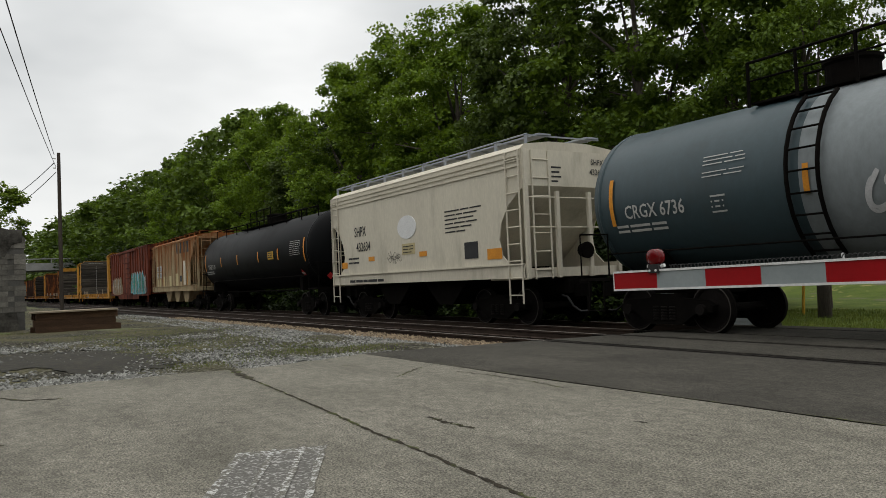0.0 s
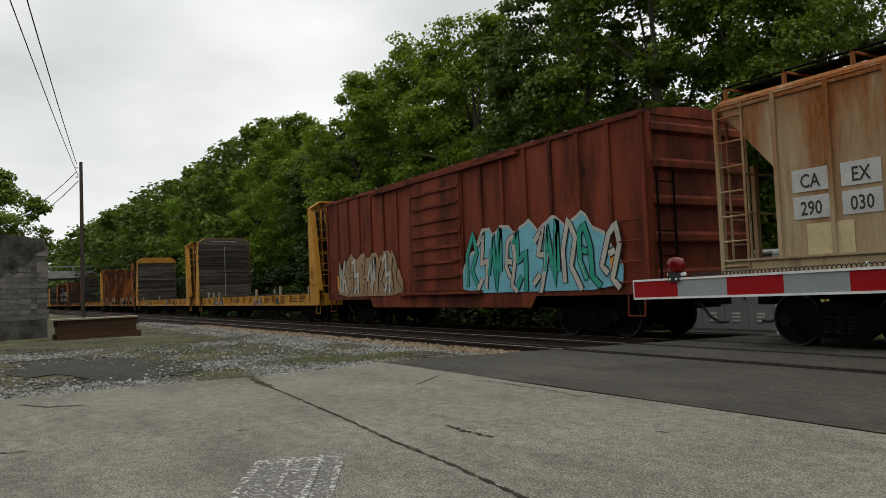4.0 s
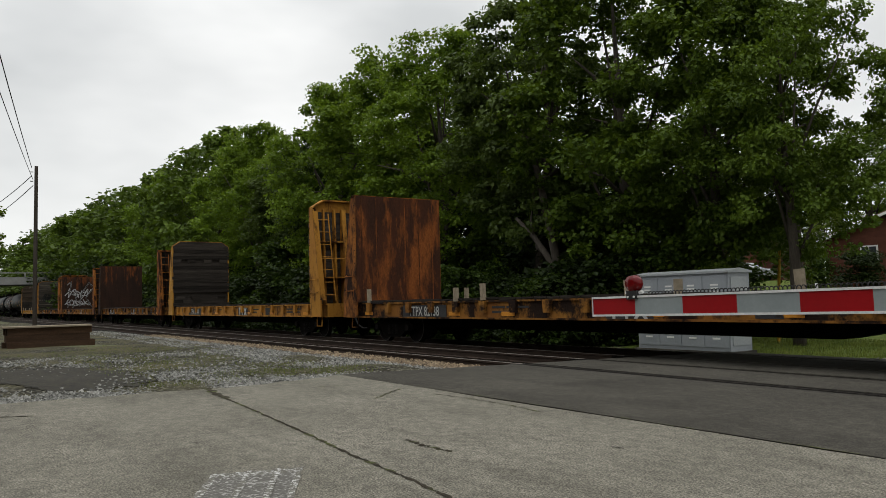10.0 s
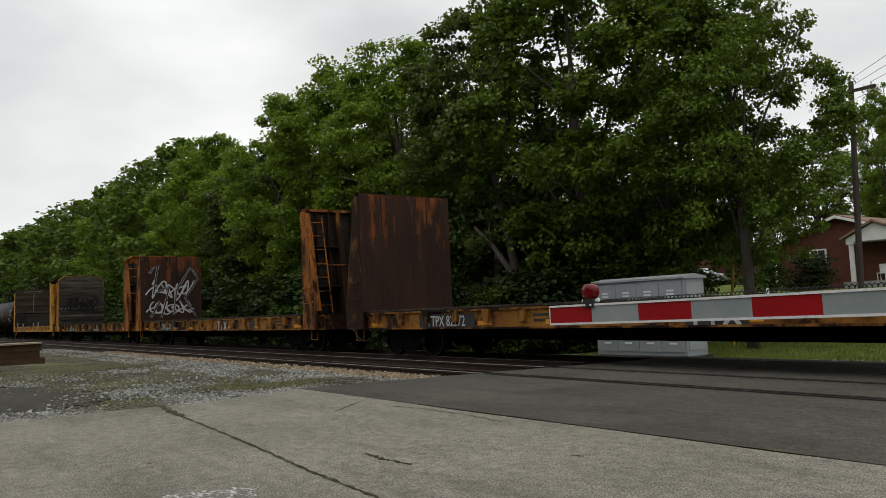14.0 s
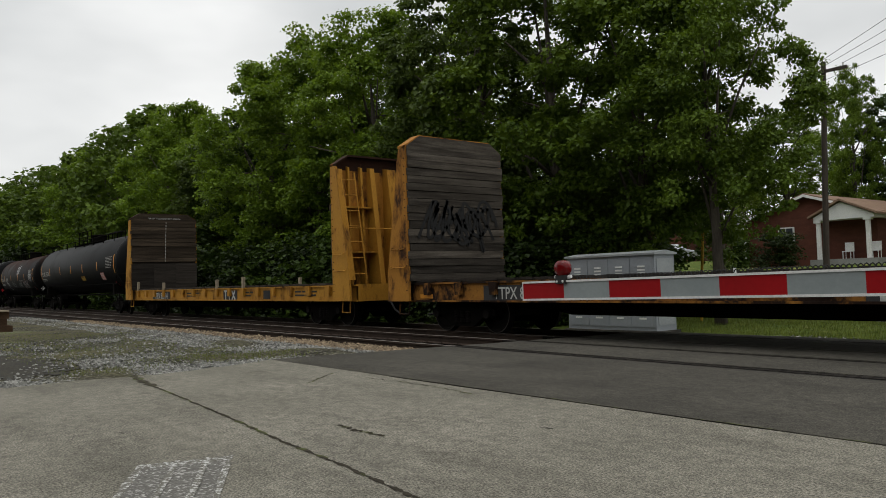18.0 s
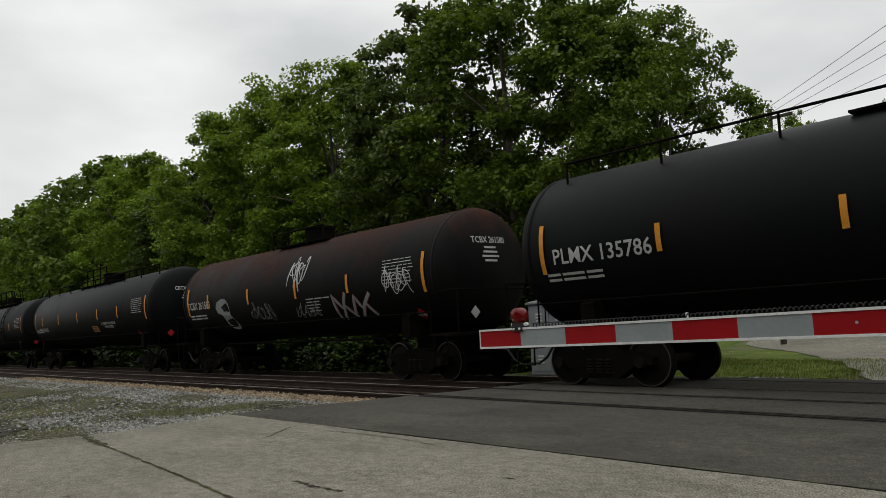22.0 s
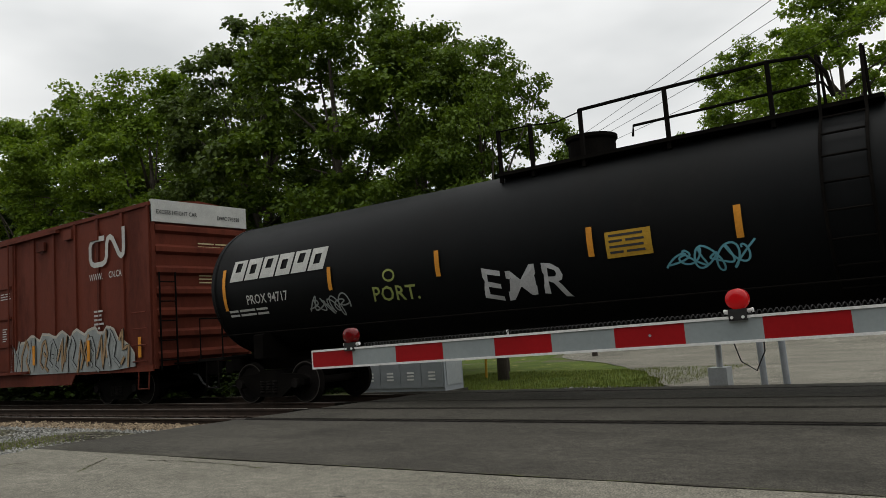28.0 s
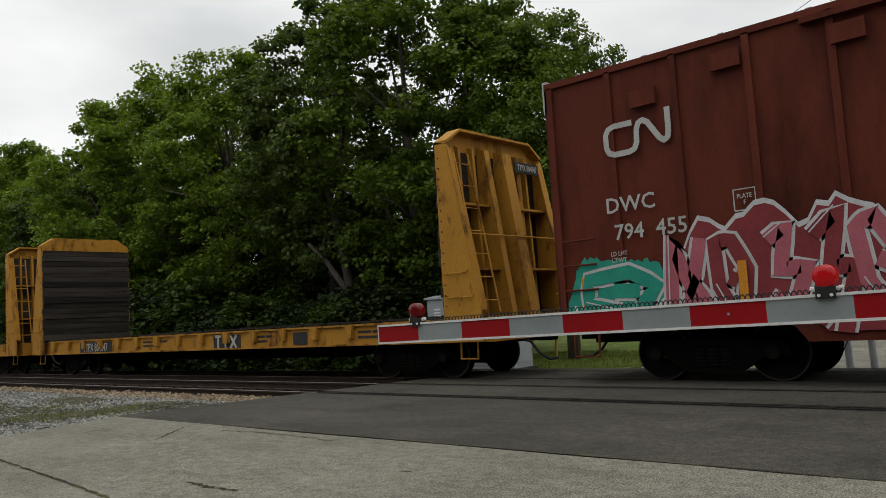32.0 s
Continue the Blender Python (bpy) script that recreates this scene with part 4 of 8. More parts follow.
def bulkhead(car, side, paint, face, frame_label, face_label, top=None, hole=False, back=None):
    """One end wall: a load face of planks or plate towards the deck, and a ribbed frame behind it."""
    inner = M_DARKRUST if paint is M_ORUST else paint
    m = pose(side * FL, 0, 0, 0, 0, 0 if side > 0 else 180)
    near = -1 if side > 0 else 1            # the wall is turned round at the other end
    # dark back skin: the shade between the ribs is put into its colour
    bm = nb()
    box(bm, -0.9, -0.87, -BW + 0.06, BW - 0.06, 1.15, 4.5)
    frame = part("bulkhead", bm, back or M_WOODDARK, car, frame_label, m=m)
    for s in (-1, 1):
        y = s * (BW - 0.03)
        bm = nb()
        prism(bm, [(-0.97, 0.74), (-0.08, 0.74), (-0.1, 1.3), (-0.68, 4.44), (-0.97, 4.52)], y - 0.03, y + 0.03, "y")
        plate = part("side_plate", bm, paint, frame)
        bm = nb()
        prism(bm, [(-0.1, 1.3), (-0.075, 1.3), (-0.655, 4.38), (-0.68, 4.38)], y - s * 0.16 if s > 0 else y - 0.03, y + 0.03 if s > 0 else y + 0.16, "y")
        part("edge_flange", bm, paint, plate)
        rivet = cached("rivet" + paint.name, lambda: mesh_of(cyl(nb(), (0, -0.012, 0), (0, 0.012, 0), 0.013, 8), "rivet", M_DARKRUST))
        for i in range(17):
            put("rivet", rivet, plate, pose(-0.9, s * (BW + 0.004), 1.0 + i * 0.2))
    for y, foot, head, thick, flange, nm in ((-0.42 * near * -1, -0.2, -0.66, 0.05, 0.1, "rib"), (0.12 * near * -1, -0.16, -0.64, 0.3, 0.0, "rib"), (0.72 * near * -1, -0.62, -0.74, 0.06, 0.08, "stud"),
                                         (1.02 * near * -1, -0.62, -0.74, 0.06, 0.0, "stud"), (-0.72 * near * -1, -0.6, -0.74, 0.07, 0.0, "stud"), (-1.12 * near * -1, -0.66, -0.76, 0.06, 0.0, "stud")):
        part(nm, tapered_rib(y, foot, head, thick, flange), inner, frame)
    for z, x in ((2.05, -0.42), (3.3, -0.58)):
        for a, b in ((-BW + 0.06, -0.42), (0.45, BW - 0.06)):
            bm = nb()
            box(bm, -0.86, x, a, b, z, z + 0.045)
            part("cross_strap", bm, inner, frame)
    # ladder beside the near plate, and grab irons on the plate
    ladder("ladder", frame, -0.1, near * (BW - 0.36), 1.25, 4.3, 0.44, 0.4, paint, -0.55, "y")
    for z in (1.55, 2.0):
        x0, x1 = -0.2 - 0.19 * (z - 1.3), -0.85
        y = near * (BW + 0.05)
        part("grab_iron", tube(nb(), [(x0, near * BW, z + 0.05), (x0, y, z), (x1, y, z), (x1, near * BW, z + 0.05)], 0.014), paint, frame)
    part("grab_iron", cyl(nb(), (-0.36, -BW + 0.1, 2.72), (-0.36, BW - 0.1, 2.72), 0.016, 6), paint, frame)
    for z in (1.55, 2.05):
        part("grab_iron", cyl(nb(), (-0.2 - 0.19 * (z - 1.3), -near * (BW - 0.45), z), (-0.2 - 0.19 * (z - 1.3), -near * (BW - 0.05), z), 0.014, 6), paint, frame)
    bm = nb()
    if face in (M_RUST, M_REDRUST):
        box(bm, -0.98, -0.7, -BW, BW, 4.44, 4.52)
    else:
        for pts in ([(-BW, 4.46), (-BW + 0.42, 4.74), (-BW + 0.42, 4.79), (-BW, 4.52)], [(BW, 4.46), (BW - 0.42, 4.74), (BW - 0.42, 4.79), (BW, 4.52)], [(-BW + 0.42, 4.74), (BW - 0.42, 4.74), (BW - 0.42, 4.79), (-BW + 0.42, 4.79)]):
            prism(bm, pts, -0.98, -0.66, "x")
        prism(bm, [(-BW + 0.02, 4.38), (BW - 0.02, 4.38), (BW - 0.02, 4.5), (BW - 0.44, 4.75), (-BW + 0.44, 4.75), (-BW + 0.02, 4.5)], -0.9, -0.86, "x")
    part("top_plate", bm, top or (M_DARKRUST if face is M_WOODBROWN else paint), frame)
    if face in (M_WOOD, M_WOODBROWN, M_WOODDARK):
        rr = random.Random(len(TRAIN) * 7 + (5 if side > 0 else 9))
        z, k = 1.21, 0
        hs = cached("plank_h", lambda: [plank_mesh(BW - 0.02, 0.182), plank_mesh(BW - 0.04, 0.182), plank_mesh(BW - 0.01, 0.182)])
        while z < 4.3:
            me = hs[k % 3] if face is M_WOOD else cached((face.name, k % 3), lambda: plank_with(hs[k % 3], face))
            if side < 0 and face is M_WOODBROWN and k < 7:
                if k == 0:
                    for q in (-1.03, 0.0, 1.03):
                        put("patch_sheet", cached("sheet", lambda: mesh_of(box(nb(), 0, 0.05, -0.51, 0.51, 0.0, 1.2), "patch_sheet", M_WOODDARK)), frame, pose(-1.02 + rr.uniform(-0.008, 0.008), q, z))
            elif not (hole and k in (1, 2, 3, 13)):
                put("plank", me, frame, pose(-1.025 + rr.uniform(-0.02, 0.02), rr.uniform(-0.025, 0.025), z, rr.uniform(-0.45, 0.45)))
            elif k in (1, 2, 13):
                for q in (-1.1, 0.25, 1.2) if k < 13 else (-1.2, -0.3, 0.55, 1.3):
                    put("plank_stub", cached((face.name, "stub"), lambda: mesh_of(box(nb(), 0, 0.07, -0.22, 0.22, 0.006, 0.176), "plank_stub", face)), frame, pose(-1.03 + rr.uniform(-0.01, 0.01), q + rr.uniform(-0.08, 0.08), z, rr.uniform(-2, 2)))
            z += 0.184
            k += 1
        bm = nb()
        prism(bm, [(-BW + 0.03, z), (BW - 0.03, z), (BW - 0.03, 4.5), (BW - 0.42, 4.76), (-BW + 0.42, 4.76), (-BW + 0.03, 4.5)], -1.02, -0.985, "x")
        part("top_plank", bm, face if hole else top or face, frame)
    else:
        bm = nb()
        box(bm, -0.99, -0.95, -BW + 0.02, BW - 0.02, 1.2, 4.5)
        part("face_plate", bm, face, frame, face_label)
        for i in range(6):
            bm = nb()
            box(bm, -1.0, -0.99, -BW + 0.3 + i * 0.52, -BW + 0.33 + i * 0.52, 1.2, 4.45)
            part("weld_strip", bm, face, frame)
    return frame


def plank_with(me, material):
    me = me.copy()
    me.materials[0] = material
    return me


def flat_car(label, left, paint, sill, face_l, face_r, top_l=None, number="", stakes=True, paint_l=None, hole=False):
    mid = left + FL
    car = add_car("bulkhead_flat_car", label, mid)
    bm = nb()
    box(bm, -FL, FL, -1.35, -1.29, 0.74, 1.14)
    box(bm, -FL, FL, 1.29, 1.35, 0.74, 1.14)
    part("side_sill", bm, sill, car)
    bm = nb()
    box(bm, -FL, FL, -1.38, -1.35, 0.72, 0.76)
    box(bm, -FL, FL, -1.4, -1.29, 1.13, 1.17)
    part("sill_flange", bm, sill, car)
    bm = nb()
    prism(bm, [(-FL, 0.66), (-6.5, 0.66), (-5.2, 0.42), (5.2, 0.42), (6.5, 0.66), (FL, 0.66), (FL, 1.1), (-FL, 1.1)], -0.3, 0.3, "y")
    part("centre_sill", bm, M_UNDER, car)
    bearer = cached("bearer", lambda: mesh_of(box(nb(), -0.05, 0.05, -1.28, 1.28, 0.8, 1.1), "cross_bearer", M_UNDER))
    for i in range(15):
        put("cross_bearer", bearer, car, pose(-FL + 0.8 + i * (2 * FL - 1.6) / 14, 0, 0))
    bm = nb()
    box(bm, -FL + 0.9, FL - 0.9, -1.36, 1.36, 1.17, 1.215)
    part("deck", bm, M_WOODDARK, car, "dark worn timber deck")
    bm, rd = nb(), random.Random(int(-left) + 3)
    for k in range(88):
        x = -FL + 1.0 + k * (2 * FL - 2.0) / 88
        box(bm, x, x + 0.19, -1.4 + rd.uniform(0, 0.05), -1.2, 1.19 + rd.uniform(-0.005, 0.005), 1.222 + rd.uniform(0, 0.022))
    tagged(part("deck_edge", bm, M_WOODDARK, car, "uneven split ends of the deck planks"), kind="stuff")
    r = random.Random(int(-left))
    n = 16
    pocket = cached("pocket" + sill.name, lambda: mesh_of(prism(nb(), [(-0.09, 0.88), (0.09, 0.88), (0.12, 1.16), (-0.12, 1.16)], -1.45, -1.352, "y"), "stake_pocket", sill))
    stake = cached("stake", lambda: mesh_of(box(nb(), -0.07, 0.07, -0.04, 0.04, 0, 0.4), "stake", M_PALEWOOD))
    for i in range(n):
        x = -FL + 1.5 + i * (2 * FL - 3.0) / (n - 1)
        put("stake_pocket", pocket, car, pose(x, 0, 0))
        if stakes and r.random() < 0.55:
            put("stake", stake, car, pose(x + 0.02, -1.40 if r.random() < 0.7 else 1.38, 1.13 + r.uniform(-0.08, 0.05), 0, r.uniform(-4, 4), 0))
    bulkhead(car, -1, paint_l or paint, face_l, "ribbed steel end wall with a load face", "rust-eaten steel load face", top_l, hole)
    bulkhead(car, 1, paint, face_r, "ribbed steel end wall with ladder", "rust-eaten steel load face", back=M_YELLOWRUST if -250 < left < -240 else None)
    for s in (-1, 1):
        bm = nb()
        box(bm, s * FL - 0.09, s * FL + 0.03, -1.35, 1.35, 0.72, 1.18)
        part("end_sill", bm, sill, car)
        bm = nb()
        tube(bm, [(s * (FL - 0.35), -1.38, 0.72), (s * (FL - 0.35), -1.4, 0.42), (s * (FL - 0.75), -1.4, 0.42), (s * (FL - 0.75), -1.38, 0.72)], 0.02)
        part("sill_step", bm, sill, car)
        truck(car, s * (FL - 2.35))
    couplers(car, FL)
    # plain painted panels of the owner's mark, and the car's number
    bm = nb()
    box(bm, 1.1, 2.3, -1.362, -1.356, 0.76, 1.08)
    part("mark_panel", bm, M_BLACKLET, car)
    for x, shape in ((1.2, ((0, 0.31, 0.24, 0.31), (0.12, 0.31, 0.12, 0.0))), (1.53, ((0, 0.31, 0.24, 0.31), (0.12, 0.31, 0.12, 0.0))), (1.86, ((0, 0.0, 0.28, 0.33), (0, 0.33, 0.28, 0.0)))):
        bm = nb()
        for k, (u0, v0, u1, v1) in enumerate(shape):
            l = math.hypot(u1 - u0, v1 - v0)
            nx, nz = -(v1 - v0) / l * 0.035, (u1 - u0) / l * 0.035
            prism(bm, [(x + u0 + nx, 0.75 + v0 + nz), (x + u1 + nx, 0.75 + v1 + nz), (x + u1 - nx, 0.75 + v1 - nz), (x + u0 - nx, 0.75 + v0 - nz)], -1.37 - 0.002 * k, -1.363, "y")
        part("owner_mark", bm, M_WHITE, car, "plain white stroke shape on a dark panel")
    if number:
        bm = nb()
        box(bm, -6.75, -4.55, -1.362, -1.356, 0.76, 1.08)
        part("number_panel", bm, M_BLACKLET, car)
        text_flat("number", number, 0.36, (-5.65, -1.36, 0.79), M_WHITE, car, "white stencilled car number", width=0.82)
    for x, rows in ((-2.6, [[0.5, 0.35, 0.4], [0.4, 0.5]]), (3.0, [[0.3, 0.25], [0.4]]), (6.6, [[0.4, 0.5, 0.35], [0.6, 0.3, 0.3]])):
        tagged(part("stencilling", bars_flat(nb(), rows, x, -1.352, 0.98, 0.11, 0.05), M_BLACKLET, car), kind="stuff")
    bm = nb()
    box(bm, 4.4, 4.9, -1.362, -1.355, 0.78, 1.06)
    part("data_panel", bm, M_BLACKLET, car)
    if "RSH" not in CACHE:
        CACHE["RSH"] = 1
        text_flat("stencil_code", "RSH72", 0.2, (5.35, -1.352, 0.82), M_BLACKLET, car, "black stencilled code")
    refl = cached("reflector", lambda: mesh_of(box(nb(), -0.24, 0.24, -1.362, -1.354, 0.8, 0.9), "reflector", M_REFLECT))
    if sill is not M_YELLOW:
        for x in (-8.8, -4.2, -2.0, 2.3, 5.0, 8.4):
            put("reflector", refl, car, pose(x, 0, 0))
    return car


Y, YR, RU, DR, OR = M_YELLOW, M_YELLOWRUST, M_RUST, M_DARKRUST, M_ORUST
FLATS = [
    flat_car("yellow bulkhead flat car with grey plank end walls", -93.8, Y, Y, M_WOOD, M_WOOD, number="TTPX 805245"),
    flat_car("yellow bulkhead flat car with yellow-topped grey plank end wall", -115.75, Y, Y, M_WOOD, M_WOOD, top_l=Y, number="TTPX 804949"),
    flat_car("rust-brown bulkhead flat car with rusted steel end walls", -137.5, OR, M_SILLRUST, M_REDRUST, M_REDRUST, number="TTPX 82138", paint_l=OR),
    flat_car("rusting yellow bulkhead flat car with patched plank end wall", -159.48, YR, YR, M_WOODDARK, M_WOOD, top_l=Y, number="TTPX 81144", stakes=False, paint_l=Y, hole=True),
    flat_car("rusty bulkhead flat car with darkened steel end walls", -181.5, OR, M_SILLRUST, RU, RU, number="TTPX 82272", stakes=False, paint_l=DR),
    flat_car("dark rusted bulkhead flat car with sprayed steel end wall", -203.6, OR, M_SILLRUST, RU, RU, number="TTPX 82073", stakes=False, paint_l=OR),
    flat_car("dark brown bulkhead flat car with sprayed plank end wall", -225.25, OR, M_SILLRUST, M_WOOD, M_WOOD, number="TTPX 81534", stakes=False, paint_l=YR),
    flat_car("yellow bulkhead flat car with brown plank end walls", -247.3, Y, Y, M_WOODBROWN, M_WOODBROWN, number="TTPX 805104"),
    flat_car("yellow bulkhead flat car with sooty yellow-topped end wall", -406.0, Y, Y, M_WOODDARK, M_WOODDARK, top_l=Y, number="TTPX 804847", stakes=False),
    flat_car("yellow bulkhead flat car at the end of the train", -427.8, Y, Y, M_WOODDARK, M_WOODDARK, number="", stakes=False),
]


def spray(name, colour):
    return mat(name, colour, tuple(c * 0.75 for c in colour), 0.6, scale=2.5, fine=30, bump=0, dark=0.2)


S_YELLOW = spray("yellow_spray", (0.45, 0.36, 0.05))
S_TAN = spray("tan_spray", (0.3, 0.2, 0.11))
S_MOSS = spray("moss_black_spray", (0.016, 0.03, 0.013))
S_SAGE = spray("sage_green_spray", (0.17, 0.24, 0.1))
S_TEAL, S_PINK, S_CYAN = spray("teal_spray", (0.03, 0.3, 0.22)), spray("pink_spray", (0.42, 0.12, 0.15)), spray("sky_blue_spray", (0.16, 0.42, 0.5))
S_WINE, S_CREAM, S_LIME = spray("wine_spray", (0.22, 0.04, 0.045)), spray("cream_spray", (0.42, 0.4, 0.34)), spray("yellow_green_spray", (0.3, 0.33, 0.1))
S_BLACK, S_WHITE, S_GREEN, S_STEEL = spray("black_spray", (0.02, 0.02, 0.02)), spray("white_spray", (0.55, 0.55, 0.55)), spray("dark_green_spray", (0.012, 0.06, 0.03)), spray("pale_steel_spray", (0.27, 0.29, 0.28))


def flank(y, low=0.64, reach=5.2):
    """Places paint on a flat side, kept above its lower edge (higher past the trucks)."""
    return lambda u, v, lift=0.005: (u, y - lift, max(v, low if abs(u) < reach else 0.9))


def on_shell(R, zc):
    return lambda u, v, lift=0.005: on_tank(u, v, R, zc, 0.012 + lift)


def end_face(x):
    return lambda u, v, lift=0.005: (x + lift, u, v)


def wild_shape(r):
    """One interlocking spray shape: bent fat strokes with spikes and hooks, no letter."""
    kinds = ([[(0.0, 0.0), (0.2, 0.95), (0.55, 0.4), (1.05, 1.0)], [(0.4, 0.0), (0.75, 0.55), (1.15, 0.05)]],
             [[(0.0, 0.85), (0.5, 1.05), (0.3, 0.5), (0.95, 0.6), (0.7, -0.05)], [(0.05, 0.05), (0.5, 0.25)]],
             [[(0.1, 0.0), (-0.05, 0.6), (0.4, 1.1), (0.85, 0.75), (0.5, 0.35), (1.15, 0.0)]],
             [[(0.5, 0.15), (0.12, 0.35), (0.2, 0.85), (0.6, 0.95), (0.95, 0.6), (0.75, 0.1), (1.2, 0.0)], [(0.4, 0.55), (0.7, 0.5)]],
             [[(-0.1, 0.3), (0.35, 1.0), (0.5, 0.0), (0.95, 1.1), (0.85, 0.3)]])
    return [[(u + r.uniform(-0.08, 0.08), v + r.uniform(-0.07, 0.07)) for u, v in line] for line in r.choice(kinds)]


def graffiti(car, name, x0, x1, z0, z1, place, seed, fill, line, cloud, count, stroke, second=None, dots=None, label="sprayed graffiti shapes", rim=None):
    """Fat slanting spray strokes with an outline round each, on a spiky-topped cloud of a second colour."""
    r = random.Random(seed)
    w = (x1 - x0) / count
    h = z1 - z0

    def layer(nm, lines, width, lift, material, parent, text=""):
        V, F = [], []
        for pts in lines:
            fine = []
            for a, b in zip(pts, pts[1:]):
                fine += [(a[0] + (b[0] - a[0]) * k / 3, a[1] + (b[1] - a[1]) * k / 3) for k in range(3)]
            v, f = ribbon(fine + [pts[-1]], width, lambda a, b: place(a, min(max(b, z0 - 0.05), z1 + 0.15), lift))
            F += [tuple(i + len(V) for i in q) for q in f]
            V += v
        return raw(nm, V, F, material, parent, text)

    root = car
    if cloud:
        n = 36
        vs = []
        for i in range(n + 1):
            f = i / n
            ends = min(1.0, 5 * f + 0.25, 5 * (1 - f) + 0.25)
            top = z0 + h * (0.8 + 0.22 * abs(math.sin(f * count * 2.1 + seed)) + r.uniform(-0.04, 0.06)) * ends
            u = x0 - 0.15 + (x1 - x0 + 0.3) * f
            vs += [place(u, z0 - 0.02 + 0.1 * h * (1 - ends), 0.002), place(u + r.uniform(-0.03, 0.03), top + 0.12, 0.002)]
        root = raw(name, vs, [(2 * i, 2 * i + 2, 2 * i + 3, 2 * i + 1) for i in range(n)], cloud, car, label)
        if rim:
            edge = [(v[0], v[1] - 0.002, v[2] - 0.02) for v in vs[1::2]]
            rv = [p for v in edge for p in (v, (v[0], v[1], v[2] + 0.075))]
            raw("spray_rim", rv, [(2 * i, 2 * i + 2, 2 * i + 3, 2 * i + 1) for i in range(n)], rim, root)
    for i in range(count):
        tilt = r.uniform(-0.12, 0.2)
        lines = [[(x0 + i * w + w * 0.05 + u * w * 0.88 + v * tilt * h, z0 + stroke * 0.5 + v * (h - stroke)) for u, v in pts] for pts in wild_shape(r)]
        base = layer("spray_outline", lines, stroke * 1.45, 0.006 + 0.0012 * i, line, root, "" if cloud else label)
        over = root if cloud else base
        layer("spray_fill", lines, stroke, 0.014 + 0.0012 * i, second if second and i % 2 else fill, over)
        layer("spray_shine", [[(u - stroke * 0.2, v + stroke * 0.22) for u, v in lines[0][:2]]], stroke * 0.1, 0.027, S_WHITE, over)
    if dots:
        for k in range(count * 5):
            cx, cz, rr = r.uniform(x0, x1), r.uniform(z0 + 0.25, z1 - 0.1), r.uniform(0.04, 0.1)
            raw("spray_dot", [place(cx + rr * math.cos(a), cz + rr * math.sin(a), 0.024 + 0.0003 * k) for a in [2 * math.pi * j / 8 for j in range(8)]], [tuple(range(8))], dots, root)


def tag_scribble(car, x, z, w, h, seed, place, material, width):
    """A quick one-line spray tag: loops and spikes."""
    r = random.Random(seed)
    lines = []
    for k in range(2):
        pts, n = [], 110
        a, b, c = r.uniform(0.7, 1.1), r.uniform(0.4, 0.7), r.uniform(0, 6)
        for i in range(n):
            f = i / (n - 1)
            q = f * (17 + 4 * k)
            pts.append((x + w * f + 0.09 * w * math.sin(q * 1.9 * a + c), z + h * (0.5 + (0.34 * math.sin(q * 1.35 + c) + 0.16 * math.sin(q * 3.1 * b)) * (1 - 0.25 * k) + 0.08 * math.sin(q * 0.4))))
        lines.append(pts)
    V, F = [], []
    for i, pts in enumerate(lines):
        v, f = ribbon(pts, width, lambda a, b: place(a, b, 0.008 + 0.004 * i))
        F += [tuple(k + len(V) for k in q) for q in f]
        V += v
    raw("spray_tag", V, F, material, car, "thin sprayed scribble")


def spray_word(car, word, size, x, z, R, zc, material, width, tilt):
    """A sprayed word whose letters lean and jump a little."""
    r = random.Random(len(word))
    uv, fs = lettering(word, size, 1.05, width)
    raw("spray_word", [on_tank(x + u + 0.12 * v, z + v + tilt * math.sin(u * 5.0) - 0.04 * u + r.uniform(-0.008, 0.008), R, zc, 0.018) for u, v in uv], fs, material, car, "sprayed word in ragged letters")


def face_doodle(car, x, z, place):
    """A big pale rounded cartoonless blob shape with two dark holes."""
    pts = [(0, 0.78), (0.12, 0.95), (0.45, 1.05), (0.75, 1.03), (0.92, 0.9), (0.95, 0.7), (0.9, 0.5), (1.08, 0.3), (1.16, 0.1), (1.05, -0.02), (0.8, -0.06), (0.58, 0.0), (0.45, 0.2), (0.4, 0.45), (0.3, 0.55), (0.08, 0.6)]
    fine = [place(x + u, z + v, 0.004) for u, v in pts]
    root = raw("spray_blob", fine, [tuple(range(len(pts)))], S_STEEL, car, "pale sprayed blob with two holes")
    for cx, cz in ((0.62, 0.72), (0.78, 0.3)):
        raw("spray_hole", [place(x + cx + 0.12 * math.cos(a), z + cz + 0.09 * math.sin(a), 0.012) for a in [2 * math.pi * j / 12 for j in range(12)]], [tuple(range(12))], S_BLACK, root)


def panel_on_shell(name, car, x0, x1, z0, z1, R, zc, material, ink, label):
    vs = [on_tank(x, z, R, zc, 0.016) for z in np.linspace(z0, z1, 4) for x in (x0, x1)]
    p = raw(name, vs, [(2 * i, 2 * i + 1, 2 * i + 3, 2 * i + 2) for i in range(3)], material, car, label)
    w = x1 - x0
    rows = int((z1 - z0) / 0.085)
    tagged(part("small_print", bars_tank(nb(), [[w * 0.3, w * 0.4] if k % 2 else [w * 0.75] for k in range(rows)], x0 + w * 0.08, z1 - 0.08, R, zc, 0.085, 0.035), ink, p), kind="stuff")


def yellow_notice(car, x0, x1, z0, z1, R, zc, material=None):
    panel_on_shell("notice", car, x0, x1, z0, z1, R, zc, material or M_SIGNYEL, M_BLACKLET, "yellow notice with bars of small writing")


def red_notice(car, x0, x1, z0, z1, R, zc):
    panel_on_shell("notice", car, x0, x1, z0, z1, R, zc, M_REDFADE, M_WHITE, "faded red and white notice")


